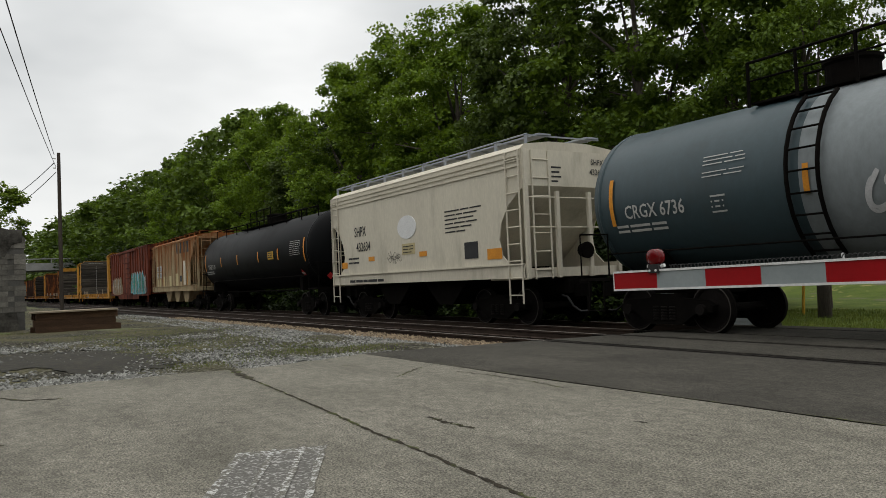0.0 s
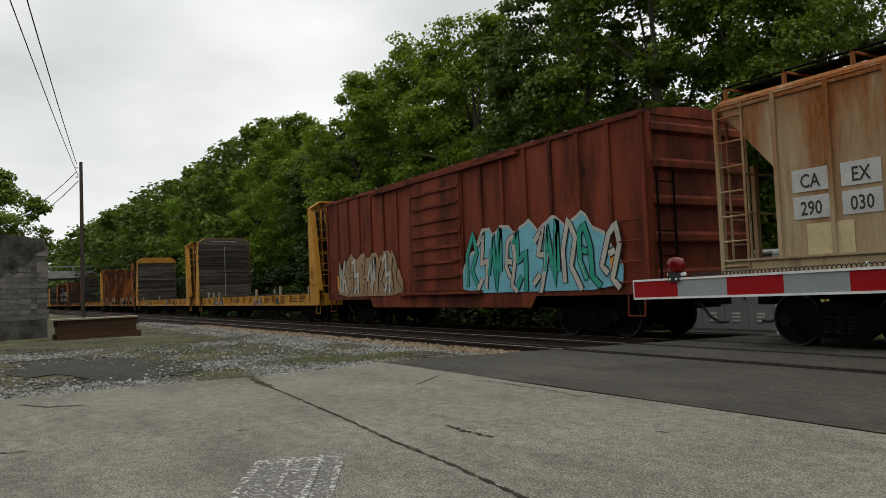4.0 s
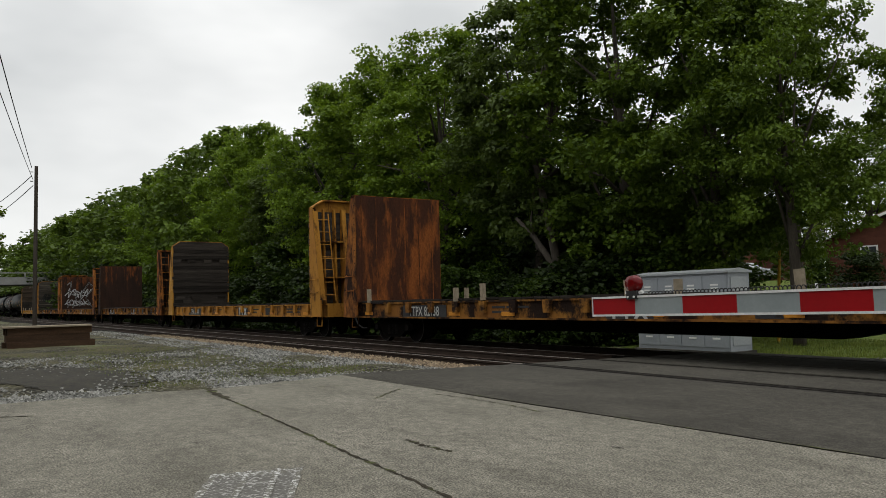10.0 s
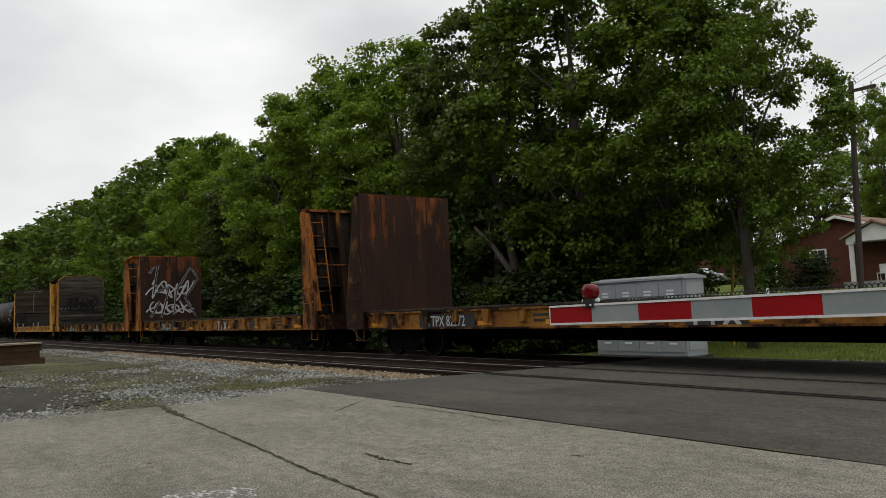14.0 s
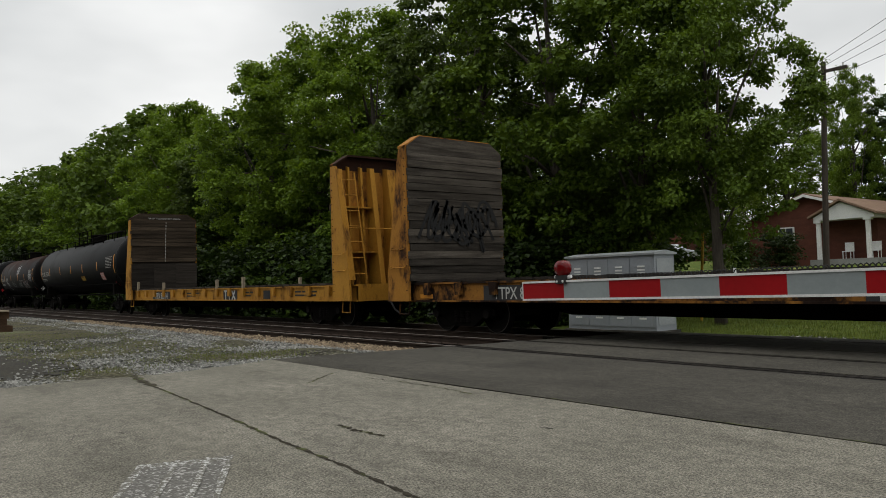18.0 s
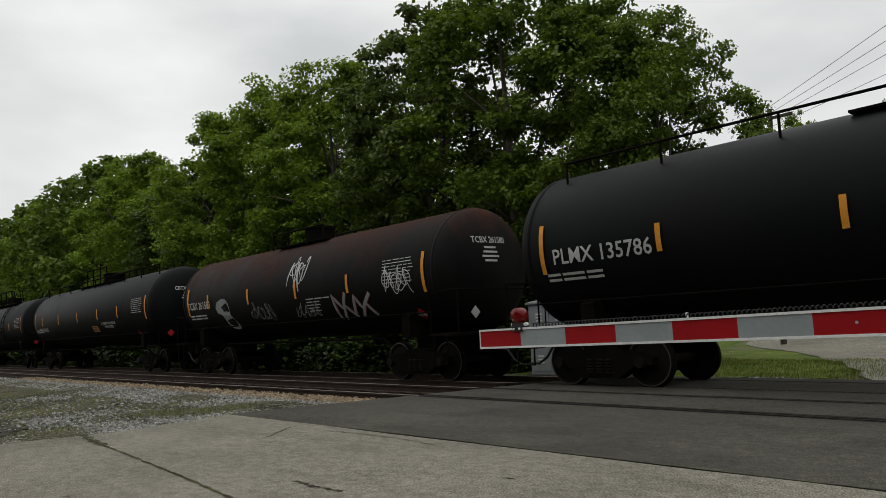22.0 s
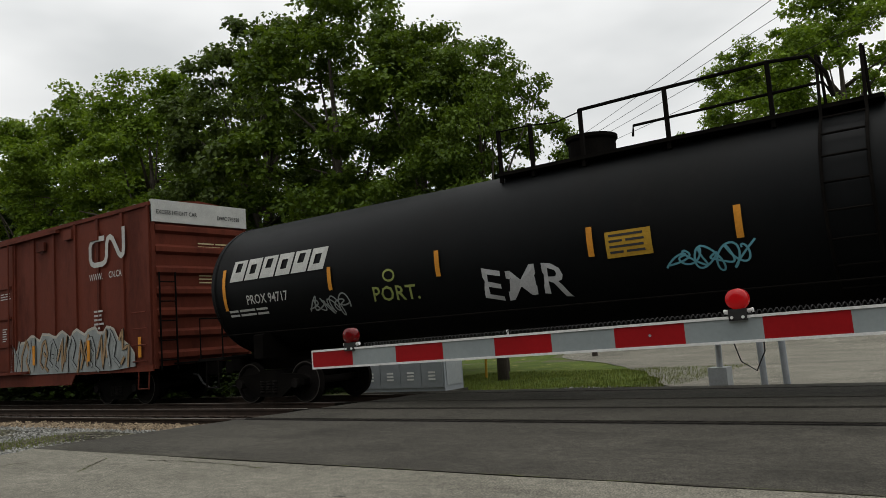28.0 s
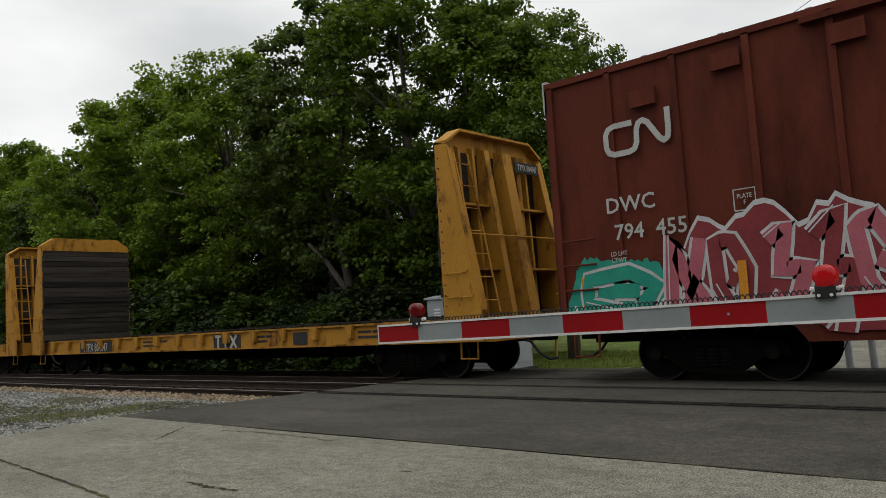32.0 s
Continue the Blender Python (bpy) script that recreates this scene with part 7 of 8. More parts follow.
def leaf_mesh(name, quad, faces, material):
    me = bpy.data.meshes.new(name)
    me.from_pydata(quad.tolist(), [], faces.tolist())
    me.materials.append(material)
    me.update()
    return me


def make_tree(seed, H, base, width, leaf, clumps, per, size, crown_r, droop=0.0, lean=0.3):
    """Trunk, limbs and crown of one tree, H metres tall, its crown from base up."""
    r = np.random.RandomState(seed)
    bm = nb()
    top = np.array([r.uniform(-lean, lean), r.uniform(-lean, lean), H * 0.8])
    mids = [np.array([0, 0, -0.4]), np.array([r.uniform(-0.2, 0.2), 0, H * 0.25]), top * 0.6 + r.uniform(-0.3, 0.3, 3), top]
    rad = H * 0.016
    tube(bm, mids, [rad * 1.4, rad, rad * 0.7, rad * 0.2], 9)
    trunk = mesh_of(bm, "trunk", M_BARK, True)
    bm = nb()
    centres, radii = [], []
    nl = 11
    for i in range(nl):
        f = 0.25 + 0.6 * i / nl
        start = top * f
        a = i * 2.4 + r.uniform(-0.4, 0.4)
        z1 = base + (H - base) * (0.15 + 0.75 * r.rand())
        reach = width * (0.4 + 0.3 * r.rand()) * math.sin(math.pi * min(max((z1 - base) / (H - base), 0.12), 0.88)) ** 0.5
        end = np.array([math.cos(a) * reach, math.sin(a) * reach, max(z1, start[2] + 0.5)])
        mid = (start + end) / 2 + np.array([0, 0, 0.25 * reach]) * r.uniform(0, 0.6)
        tube(bm, [start, mid, end], [rad * 0.42, rad * 0.26, rad * 0.07], 5)
    limbs = mesh_of(bm, "limb_crown", M_BARK, True)
    # big uneven lobes, each carrying flat sprays of leaves on its outer, upper side, with gaps between them
    lobes = []
    nlobe = 24
    for i in range(nlobe):
        f = (i + 0.5 * r.rand()) / nlobe
        prof = (math.sin(math.pi * (0.14 + 0.76 * f ** 0.85))) ** 0.75
        a = i * 2.4 + r.uniform(-0.5, 0.5)
        size_l = width * r.uniform(0.2, 0.42)
        q = max(0.0, width * prof - size_l * 0.7) * (0.6 + 0.4 * r.rand())
        lobes.append((np.array([math.cos(a) * q, math.sin(a) * q, base + size_l * 0.5 + (H - base - size_l * 1.2) * f]), size_l))
    for i in range(clumps):
        c, sl = lobes[i % nlobe]
        d = r.normal(size=3) + np.array([0, 0, 0.45]) + 0.6 * c * np.array([1, 1, 0]) / (width + 0.01)
        d /= np.linalg.norm(d)
        p = c + d * sl * r.uniform(0.6, 1.12) * np.array([1, 1, 0.85])
        centres.append(tuple(p))
        radii.append(crown_r * r.uniform(0.35, 0.95))
    quad, faces = leaf_cloud(r, centres, radii, per, size, droop)
    return trunk, limbs, leaf_mesh("crown", quad, faces, leaf)


KINDS = {
    "maple": make_tree(1, 14.0, 2.2, 4.6, M_LEAF, 400, 112, 0.18, 0.8),
    "maple_b": make_tree(2, 14.0, 1.5, 4.2, M_LEAF, 400, 112, 0.18, 0.8),
    # crown with shade painted into its leaves, for filling gaps
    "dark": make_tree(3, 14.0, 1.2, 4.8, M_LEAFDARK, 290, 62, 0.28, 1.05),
    "willow": make_tree(4, 14.0, 3.2, 3.6, M_LEAFOLIVE, 320, 84, 0.19, 0.7, 0.6, 0.6),
    "far": make_tree(5, 15.0, 0.5, 5.5, M_LEAFFAR, 230, 46, 0.45, 1.3),
    "light": make_tree(6, 14.0, 1.0, 4.6, M_LEAFLIGHT, 400, 84, 0.24, 0.95),
    "oak": make_tree(8, 14.0, 1.8, 4.5, M_LEAFOAK, 420, 112, 0.18, 0.82),
    "maple_high": make_tree(7, 14.0, 3.4, 5.0, M_LEAFOAK, 400, 112, 0.18, 0.8),
}


def tree(kind, x, y, h, spread=1.0, turn=0.0, z=None, label="", name="tree"):
    trunk, limbs, crown = KINDS[kind]
    full = 15.0 if kind == "far" else 14.0
    root = thing(name, label or "tall leafy green tree in full summer crown", "tree", group="trees behind the tracks")
    g = land(x, y) if z is None else z
    root.matrix_basis = pose(x, y, g, 0, 0, turn) @ Matrix.Diagonal((h / full * spread, h / full * spread, h / full, 1))
    put("trunk", trunk, root)
    put("limb_crown", limbs, root)
    put("crown", crown, root)
    return root


for kind, x, y, h, sp, tn in (
        ("maple", -41.0, 20.0, 13.6, 0.95, 20), ("maple_b", -36.4, 20.5, 14.2, 1.0, 80), ("maple", -31.0, 20.5, 13.9, 0.95, 150),
        ("willow", -23.7, 20.2, 13.7, 1.1, 30), ("oak", -19.4, 21.0, 14.3, 1.0, 200), ("oak", -15.6, 21.0, 12.0, 0.9, 260), ("maple_high", -12.82, 20.6, 10.4, 0.8, 60),
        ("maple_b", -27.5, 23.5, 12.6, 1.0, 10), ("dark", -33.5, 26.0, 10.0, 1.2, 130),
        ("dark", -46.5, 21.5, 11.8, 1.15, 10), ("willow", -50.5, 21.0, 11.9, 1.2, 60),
        ("maple", -57.5, 21.0, 14.6, 1.0, 100), ("maple_b", -63.5, 22.0, 14.8, 1.0, 160), ("far", -69.5, 21.5, 16.4, 0.95, 40), ("far", -76.5, 22, 16.6, 0.95, 70),
        ("maple", -84.5, 22, 15.2, 1.15, 0), ("far", -94, 22, 16.4, 1.1, 30), ("far", -106, 22, 16.6, 1.2, 90), ("far", -119, 22, 17.0, 1.2, 150), ("far", -134, 22, 17.4, 1.3, 200),
        ("far", -150, 22, 17.6, 1.3, 20), ("far", -168, 22, 18.0, 1.4, 70), ("far", -188, 22, 18.3, 1.5, 120), ("far", -212, 22, 18.6, 1.7, 10), ("far", -240, 22, 18.6, 1.9, 60), ("far", -275, 22, 19, 2.2, 100),
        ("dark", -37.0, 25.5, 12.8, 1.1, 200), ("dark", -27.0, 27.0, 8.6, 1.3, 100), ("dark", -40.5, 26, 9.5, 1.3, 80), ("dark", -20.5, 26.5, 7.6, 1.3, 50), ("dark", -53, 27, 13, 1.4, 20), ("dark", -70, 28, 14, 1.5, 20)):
    tree(kind, x, y, h * 1.08, sp * 0.97, tn)
for kind, x, y, h, sp, tn in (("maple_b", -25.6, 60, 15.2, 0.5, 0), ("maple", -19.5, 61, 14.6, 0.75, 40), ("maple_b", -13.2, 58, 19.5, 0.85, 80), ("maple", -6.5, 55, 22, 1.0, 10), ("maple_b", 1.5, 54, 20, 1.0, 60), ("maple", -10.6, 44.0, 9.5, 0.75, 20), ("dark", -24, 66, 14, 1.2, 50), ("maple", -33, 64, 13, 1.2, 90), ("dark", -44, 66, 12.5, 1.3, 20), ("light", -30.0, 52, 6.2, 0.7, 20)):
    tree(kind, x, y, h, sp, tn, label="green tree behind the houses")
tree("light", -56, -0.5, 10.9, 1.15, 30, label="light green tree behind the block wall")
tree("light", -52, -9.5, 10.0, 1.0, 120, label="light green tree behind the block wall")
tree("light", -110, 1, 8.5, 1.2, 120, label="small green tree far down the line")


def bare_trunk(points, radius, label):
    """A trunk that stands free of leaves, with a broken side limb."""
    root = thing("bare_tree", label, "tree", group="trees behind the tracks")
    part("trunk", tube(nb(), points, [radius * (1.15 - 0.7 * i / (len(points) - 1)) for i in range(len(points))], 8), M_BARK, root, smooth=True)
    a, b = Vector(points[-2]), Vector(points[-1])
    part("limb", tube(nb(), [a, a.lerp(b, 0.5) + Vector((0.35, 0, 0.25)), b + Vector((0.9, 0.1, 0.5))], [radius * 0.45, radius * 0.3, radius * 0.1], 6), M_BARK, root, smooth=True)


bare_trunk([(-21.2, 18.9, -0.3), (-21.3, 18.85, 2.5), (-22.2, 18.8, 3.5), (-23.2, 18.8, 4.3)], 0.15, "grey leaning tree trunk bare of leaves")
bare_trunk([(-21.0, 19.0, -0.3), (-21.15, 18.95, 2.6), (-21.6, 18.9, 4.6), (-22.4, 18.9, 7.3), (-22.6, 19.0, 9.5)], 0.17, "dark crooked tree trunk rising into the crowns")


def bush_mesh(seed, leaf, n=70, per=70):
    r = np.random.RandomState(seed)
    cs, rs = [], []
    for i in range(n):
        a, q, z = r.uniform(0, 6.28), 1.3 * r.rand() ** 0.5, 2.3 * r.rand() ** 1.1
        k = 1 - 0.35 * z / 2.3
        cs.append((math.cos(a) * q * k, math.sin(a) * q * k, z + 0.1))
        rs.append(r.uniform(0.3, 0.6))
    quad, faces = leaf_cloud(r, cs, rs, per, 0.14)
    return leaf_mesh("foliage", quad, faces, leaf)


# all three shrubs carry the undergrowth's shade in their leaf colour
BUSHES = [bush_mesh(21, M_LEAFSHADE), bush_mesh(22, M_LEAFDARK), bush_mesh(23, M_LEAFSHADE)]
STEM = mesh_of(tube(nb(), [(0, 0, -0.3), (0.05, 0, 0.6), (0.1, 0.05, 1.4)], [0.06, 0.045, 0.02], 6), "stem", M_BARK)


def bush(x, y, s, k, label="dense dark green undergrowth shrub"):
    root = thing("shrub", label, "shrub", group="undergrowth")
    root.matrix_basis = pose(x, y, land(x, y) - 0.05, 0, 0, x * 77 % 360) @ Matrix.Diagonal((s * 1.25, s * 1.25, s, 1))
    put("stem", STEM, root)
    put("foliage", BUSHES[k % 3], root)


_r = random.Random(31)
for x, y, s in ((-16.6, 18.8, 0.9), (-17.4, 19.6, 1.2)):
    bush(x, y, s, 1)
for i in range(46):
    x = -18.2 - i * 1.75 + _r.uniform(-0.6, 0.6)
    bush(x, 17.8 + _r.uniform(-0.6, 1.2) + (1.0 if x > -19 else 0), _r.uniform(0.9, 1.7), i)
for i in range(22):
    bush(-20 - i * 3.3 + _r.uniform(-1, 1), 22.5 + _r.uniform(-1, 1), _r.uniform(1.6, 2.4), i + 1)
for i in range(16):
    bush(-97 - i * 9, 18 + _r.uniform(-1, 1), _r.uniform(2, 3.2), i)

# ---- marks and cracks on the lot ----
def jag(points, n, amp, seed):
    r = random.Random(seed)
    out = []
    for a, b in zip(points, points[1:]):
        for k in range(n):
            f = k / n
            out.append((a[0] + (b[0] - a[0]) * f + r.uniform(-amp, amp), a[1] + (b[1] - a[1]) * f + r.uniform(-amp, amp)))
    return out + [points[-1]]


def crack(points, width, seed, name="crack", label="dark weedy crack in the concrete", material=None, n=14, amp=0.02, z=0.004):
    r = random.Random(seed)
    pts = jag(points, n, amp, seed)
    vs, fs = [], []
    for i, p in enumerate(pts):
        a, b = pts[max(i - 1, 0)], pts[min(i + 1, len(pts) - 1)]
        dx, dy = b[0] - a[0], b[1] - a[1]
        l = math.hypot(dx, dy) or 1
        w = width * (0.75 + 0.35 * math.sin(i * 0.9 + seed) + r.uniform(-0.2, 0.3)) / 2 * (0.25 if i in (0, len(pts) - 1) else 1)
        vs += [(p[0] - dy / l * w, p[1] + dx / l * w, z), (p[0] + dy / l * w, p[1] - dx / l * w, z)]
        if i:
            fs.append((2 * i - 2, 2 * i - 1, 2 * i + 1, 2 * i))
    return tagged(raw(name, vs, fs, material or M_CRACK), label, "crack", kind="structure")


crack([(-11.4, 3.28), (-10.4, 3.15), (-9.35, 3.08), (-7.87, 2.96), (-6.4, 2.82), (-5.56, 2.73), (-4.58, 2.67), (-3.78, 2.58), (-3.3, 2.54), (-1.0, 2.2), (2.0, 1.8)], 0.04, 1, n=22, amp=0.009)
crack([(-11.4, 3.3), (-10.6, 3.2), (-9.8, 3.12)], 0.13, 12, label="gravel spilling along the crack's mouth", material=M_CRACK, z=0.0025)
crack([(-5.82, 3.40), (-5.5, 3.37), (-5.12, 3.39)], 0.045, 2, label="short dark crack in the concrete")
crack([(-8.49, 4.53), (-8.9, 4.95), (-9.2, 5.3)], 0.03, 3, label="faint crack in the concrete")
crack([(-10.3, 4.5), (-10.2, 4.85)], 0.03, 4, label="faint crack in the concrete")
crack([(-8.44, 5.32), (-7.9, 5.38), (-7.0, 5.4), (-6.2, 5.28)], 0.02, 5, label="faint crack in the concrete")
crack([(-10.6, 0.3), (-10.1, 0.55), (-9.9, 0.95)], 0.06, 6, label="short dark crack in the concrete")
crack([(-7.4, -0.2), (-7.2, 0.25)], 0.04, 7, label="short dark crack in the concrete")
crack([(-11.7, 5.78), (-8.5, 5.64), (-5.0, 5.62), (0, 5.63), (6, 5.64)], 0.014, 8, label="dark joint between concrete and asphalt", n=30, amp=0.012, z=0.0065)
for i, (x, y, w) in enumerate(((-4.4, 4.5, 0.06), (-6.9, 1.9, 0.04))):
    crack([(x - w, y - 0.02), (x, y + 0.01), (x + w, y)], w * 0.5, 30 + i, name="stain", label="dark worn spot in the concrete", material=M_ASPHALT, n=4, amp=0.02, z=0.003)


def painted_mark():
    r = random.Random(9)
    root = thing("road_marking", "worn white paint of a ground marking on the lot", "road marking", kind="structure")
    ax, ay = (1.24, -0.62), (0.2, 0.59)
    def at(u, v, z=0.005):
        return (-5.55 + ax[0] * u + ay[0] * v, 1.65 + ax[1] * u + ay[1] * v, z)
    k = 0
    for u0, u1, v0, v1 in ((0, 0.1, 0.0, 1.0), (0, 2.0, -0.02, 0.07), (0, 2.0, 0.93, 1.0), (0.0, 2.0, 0.36, 0.43), (0.0, 2.0, 0.68, 0.76)):
        n = 16
        vs = []
        for i in range(n + 1):
            u = u0 + (u1 - u0) * i / n
            w = r.uniform(-0.012, 0.012)
            vs += [at(u, v0 + w, 0.005 + k), at(u, v1 + r.uniform(-0.012, 0.012), 0.005 + k)]
        raw("paint_stroke", vs, [(2 * i, 2 * i + 2, 2 * i + 3, 2 * i + 1) for i in range(n)], M_PAINTMARK, root)
        k += 0.0015
    raw("paint_film", [at(0.05, 0.05, 0.0035), at(2.0, 0.05, 0.0035), at(2.0, 0.95, 0.0035), at(0.05, 0.95, 0.0035)], [(0, 1, 2, 3)], M_PAINTFILM, root, "thin remains of white paint")


painted_mark()


def grit(x, y):
    return -0.045 - 0.03 * smooth(-14, -22, x) + 0.05 * noise.noise(Vector((x * 0.5, y * 0.5, 3))) + 0.03 * smooth(6.0, 6.8, y)


def dark_patch():
    vs, fs = [], []
    xs, ys = np.arange(-21, -12.4, 0.1), np.arange(-1.6, 4.2, 0.08)
    n = len(ys)
    for x in xs:
        for y in ys:
            vs.append((x, y, grit(x, y) + 0.012))
    for i in range(len(xs) - 1):
        for j in range(n - 1):
            x, y = xs[i], ys[j]
            e = ((x + 16.2) / 3.4) ** 2 + ((y - 1.7 - 0.16 * (x + 16)) / 1.35) ** 2 + 0.8 * noise.noise(Vector((x * 0.6, y * 1.6, 7))) + 0.7 * noise.noise(Vector((x * 2.2, y * 5, 3)))
            if e < 1.0:
                fs.append((i * n + j, (i + 1) * n + j, (i + 1) * n + j + 1, i * n + j + 1))
    tagged(raw("dark_patch", vs, fs, M_DARKPATCH), "damp black patch of broken asphalt in the gravel", "asphalt", kind="structure")


dark_patch()


def blades(name, count, area, height, seed, label, material=None):
    r = np.random.RandomState(seed)
    V, F = [], []
    for i in range(count):
        x, y, z = area(r)
        a, h, w = r.uniform(0, 6.28), height * r.uniform(0.4, 1.3), 0.006 + height * 0.035
        lx, ly = r.uniform(-0.4, 0.4) * h, r.uniform(-0.4, 0.4) * h
        c, s = math.cos(a) * w, math.sin(a) * w
        V += [(x - c, y - s, z - 0.02), (x + c, y + s, z - 0.02), (x + lx, y + ly, z + h)]
        F.append((3 * i, 3 * i + 1, 3 * i + 2))
    return tagged(raw(name, V, F, material or M_BLADE), label, "grass", kind="stuff")


def tuft_points(centres, spread):
    def pick(r):
        c = centres[r.randint(len(centres))]
        x, y = c[0] + r.normal() * spread, c[1] + r.normal() * spread
        return x, y, (grit(x, y) if y < 7.2 else land(x, y))
    return pick


blades("weed_tufts", 1500, tuft_points([(-28.5, 4.6), (-19.7, 4.1), (-17.8, 4.4), (-13.4, 4.75), (-12.9, 5.15), (-12.15, 5.6), (-13.2, 6.2), (-14.8, 6.0), (-12.6, 5.9), (-24, 2.0), (-22, 3.4), (-30, 1.6)], 0.4), 0.05, 5, "green weed tufts at the gravel's edge")
blades("thin_weeds", 7000, lambda r: (lambda x, y: (x, y, grit(x, y)))(-12 - 14 * r.rand() ** 1.2, r.uniform(2.6, 6.7)), 0.04, 6, "thin yellowing weeds scattered in the gravel")
blades("grass_verge", 26000, lambda r: (lambda x, y: (x, y, land(x, y)))(r.uniform(-16, -6.2), r.uniform(17.6, 24.0)), 0.1, 7, "uncut yellow-green grass beside the street")


def lawn():
    xs, ys = np.linspace(-60, -6.5, 60), np.linspace(15.6, 60, 60)
    vs = [(x, y, land(x, y) + 0.02 + 0.03 * noise.noise(Vector((x * 0.8, y * 0.8, 1)))) for x in xs for y in ys]
    fs = []
    for i in range(59):
        for j in range(59):
            x, y = xs[i], ys[j]
            edge = -6.6 - max(0, y - 17.4) * 0.46 if y < 32 else -17.0
            if y > 36.5:
                edge = -6.5
            if x < edge - 0.9 and (y > 17.2 + 0.5 * math.sin(x * 2)):
                fs.append((i * 60 + j, (i + 1) * 60 + j, (i + 1) * 60 + j + 1, i * 60 + j + 1))
    tagged(raw("lawn", vs, fs, M_GRASS, smooth=True), "mown grass bank in front of the houses", "lawn", kind="structure")


lawn()
scatter("verge_stones", 2600, lambda r: (lambda x, y: (x, y, land(x, y)))(-3.0 - 11 * r.rand(), r.uniform(14.3, 18.0)), 0.035, M_STONE, "pale stones beside the far track", 9)


# ---- crossing gate ----
def gate():
    root = thing("crossing_gate", "lowered red and white striped crossing gate arm", "crossing gate")
    y, tip, w = 4.0, -4.09, 0.402
    slope = math.radians(0.66)
    m = Matrix.Translation((tip, y, 1.122)) @ Matrix.Rotation(-slope, 4, "Y")
    n = 17
    for i in range(n):
        bm = nb()
        box(bm, i * w, (i + 1) * w, -0.018, 0.018, -0.056, 0.056)
        part("red_stripe" if i % 2 == 0 else "white_stripe", bm, M_GATERED if i % 2 == 0 else M_GATEWHITE, root, m=m)
    for z0, z1 in ((0.056, 0.07), (-0.07, -0.056)):
        bm = nb()
        box(bm, 0, n * w, -0.024, 0.024, z0, z1)
        part("arm_edge", bm, M_ALU, root, "white edge rail of the arm", m=m)
    bm = nb()
    box(bm, -0.006, 0.0, -0.024, 0.024, -0.07, 0.07)
    part("arm_tip", bm, M_ALU, root, m=m)
    for x, lit in ((0.385, False), (3.1, True), (5.6, True)):
        bm = nb()
        box(bm, x - 0.045, x + 0.045, -0.035, 0.035, 0.045, 0.105)
        base = part("lamp_base", bm, M_BLACK, root, "black lamp bracket", m=m)
        bm = nb()
        lathe(bm, [(-0.04, 0.02), (-0.035, 0.052), (0.03, 0.056), (0.036, 0.05), (0.045, 0.025)], 0, 0, 20)
        lens = part("lamp_lens", bm, M_LENS if lit else M_LENSOFF, base, "round red lamp lens", smooth=True)
        lens.matrix_basis = Matrix.Translation((x, 0, 0.155)) @ Matrix.Rotation(math.radians(90), 4, "Z")
        bm = nb()
        for dx in (-0.028, 0.028):
            cyl(bm, (x + dx, -0.042, 0.062), (x + dx, -0.034, 0.062), 0.008, 8)
        for s in (-1, 1):
            cyl(bm, (x + s * 0.045, 0, 0.09), (x + s * 0.075, 0, 0.095), 0.012, 8)
        part("bracket_bolt", bm, M_ALU, base)
    bm = nb()
    pts = []
    for i in range(1300):
        pts.append((0.5 + i * 0.0047, 0.011 * math.sin(i * 1.05), 0.083 + 0.0115 * math.cos(i * 1.05)))
    tube(bm, pts, 0.0035, 4)
    part("lamp_cable", bm, M_WIRE, root, "coiled black lamp cable along the arm", m=m)
    for x in (1.7, 4.3):
        bm = nb()
        cyl(bm, (x, 0, 0.05), (x, 0, 0.1), 0.008, 6)
        part("cable_clip", bm, M_ALU, root, m=m)
    bm = nb()
    cyl(bm, (2.62, -0.021, 0.0), (2.62, -0.017, 0.0), 0.008, 8)
    part("rivet", bm, M_GALV, root, m=m)
    # mast and drive box that carry the arm
    bm = nb()
    cyl(bm, (3.3, y + 0.25, 0.0), (3.3, y + 0.25, 3.6), 0.065, 14)
    part("mast", bm, M_SILVER, root)
    bm = nb()
    box(bm, 2.6, 3.1, y - 0.12, y + 0.4, 0.75, 1.5)
    part("drive_box", bm, M_SILVER, root)
    bm = nb()
    box(bm, 3.05, 3.55, y, y + 0.5, 0.0, 0.12)
    part("footing", bm, M_CONCRETE, root)


gate()


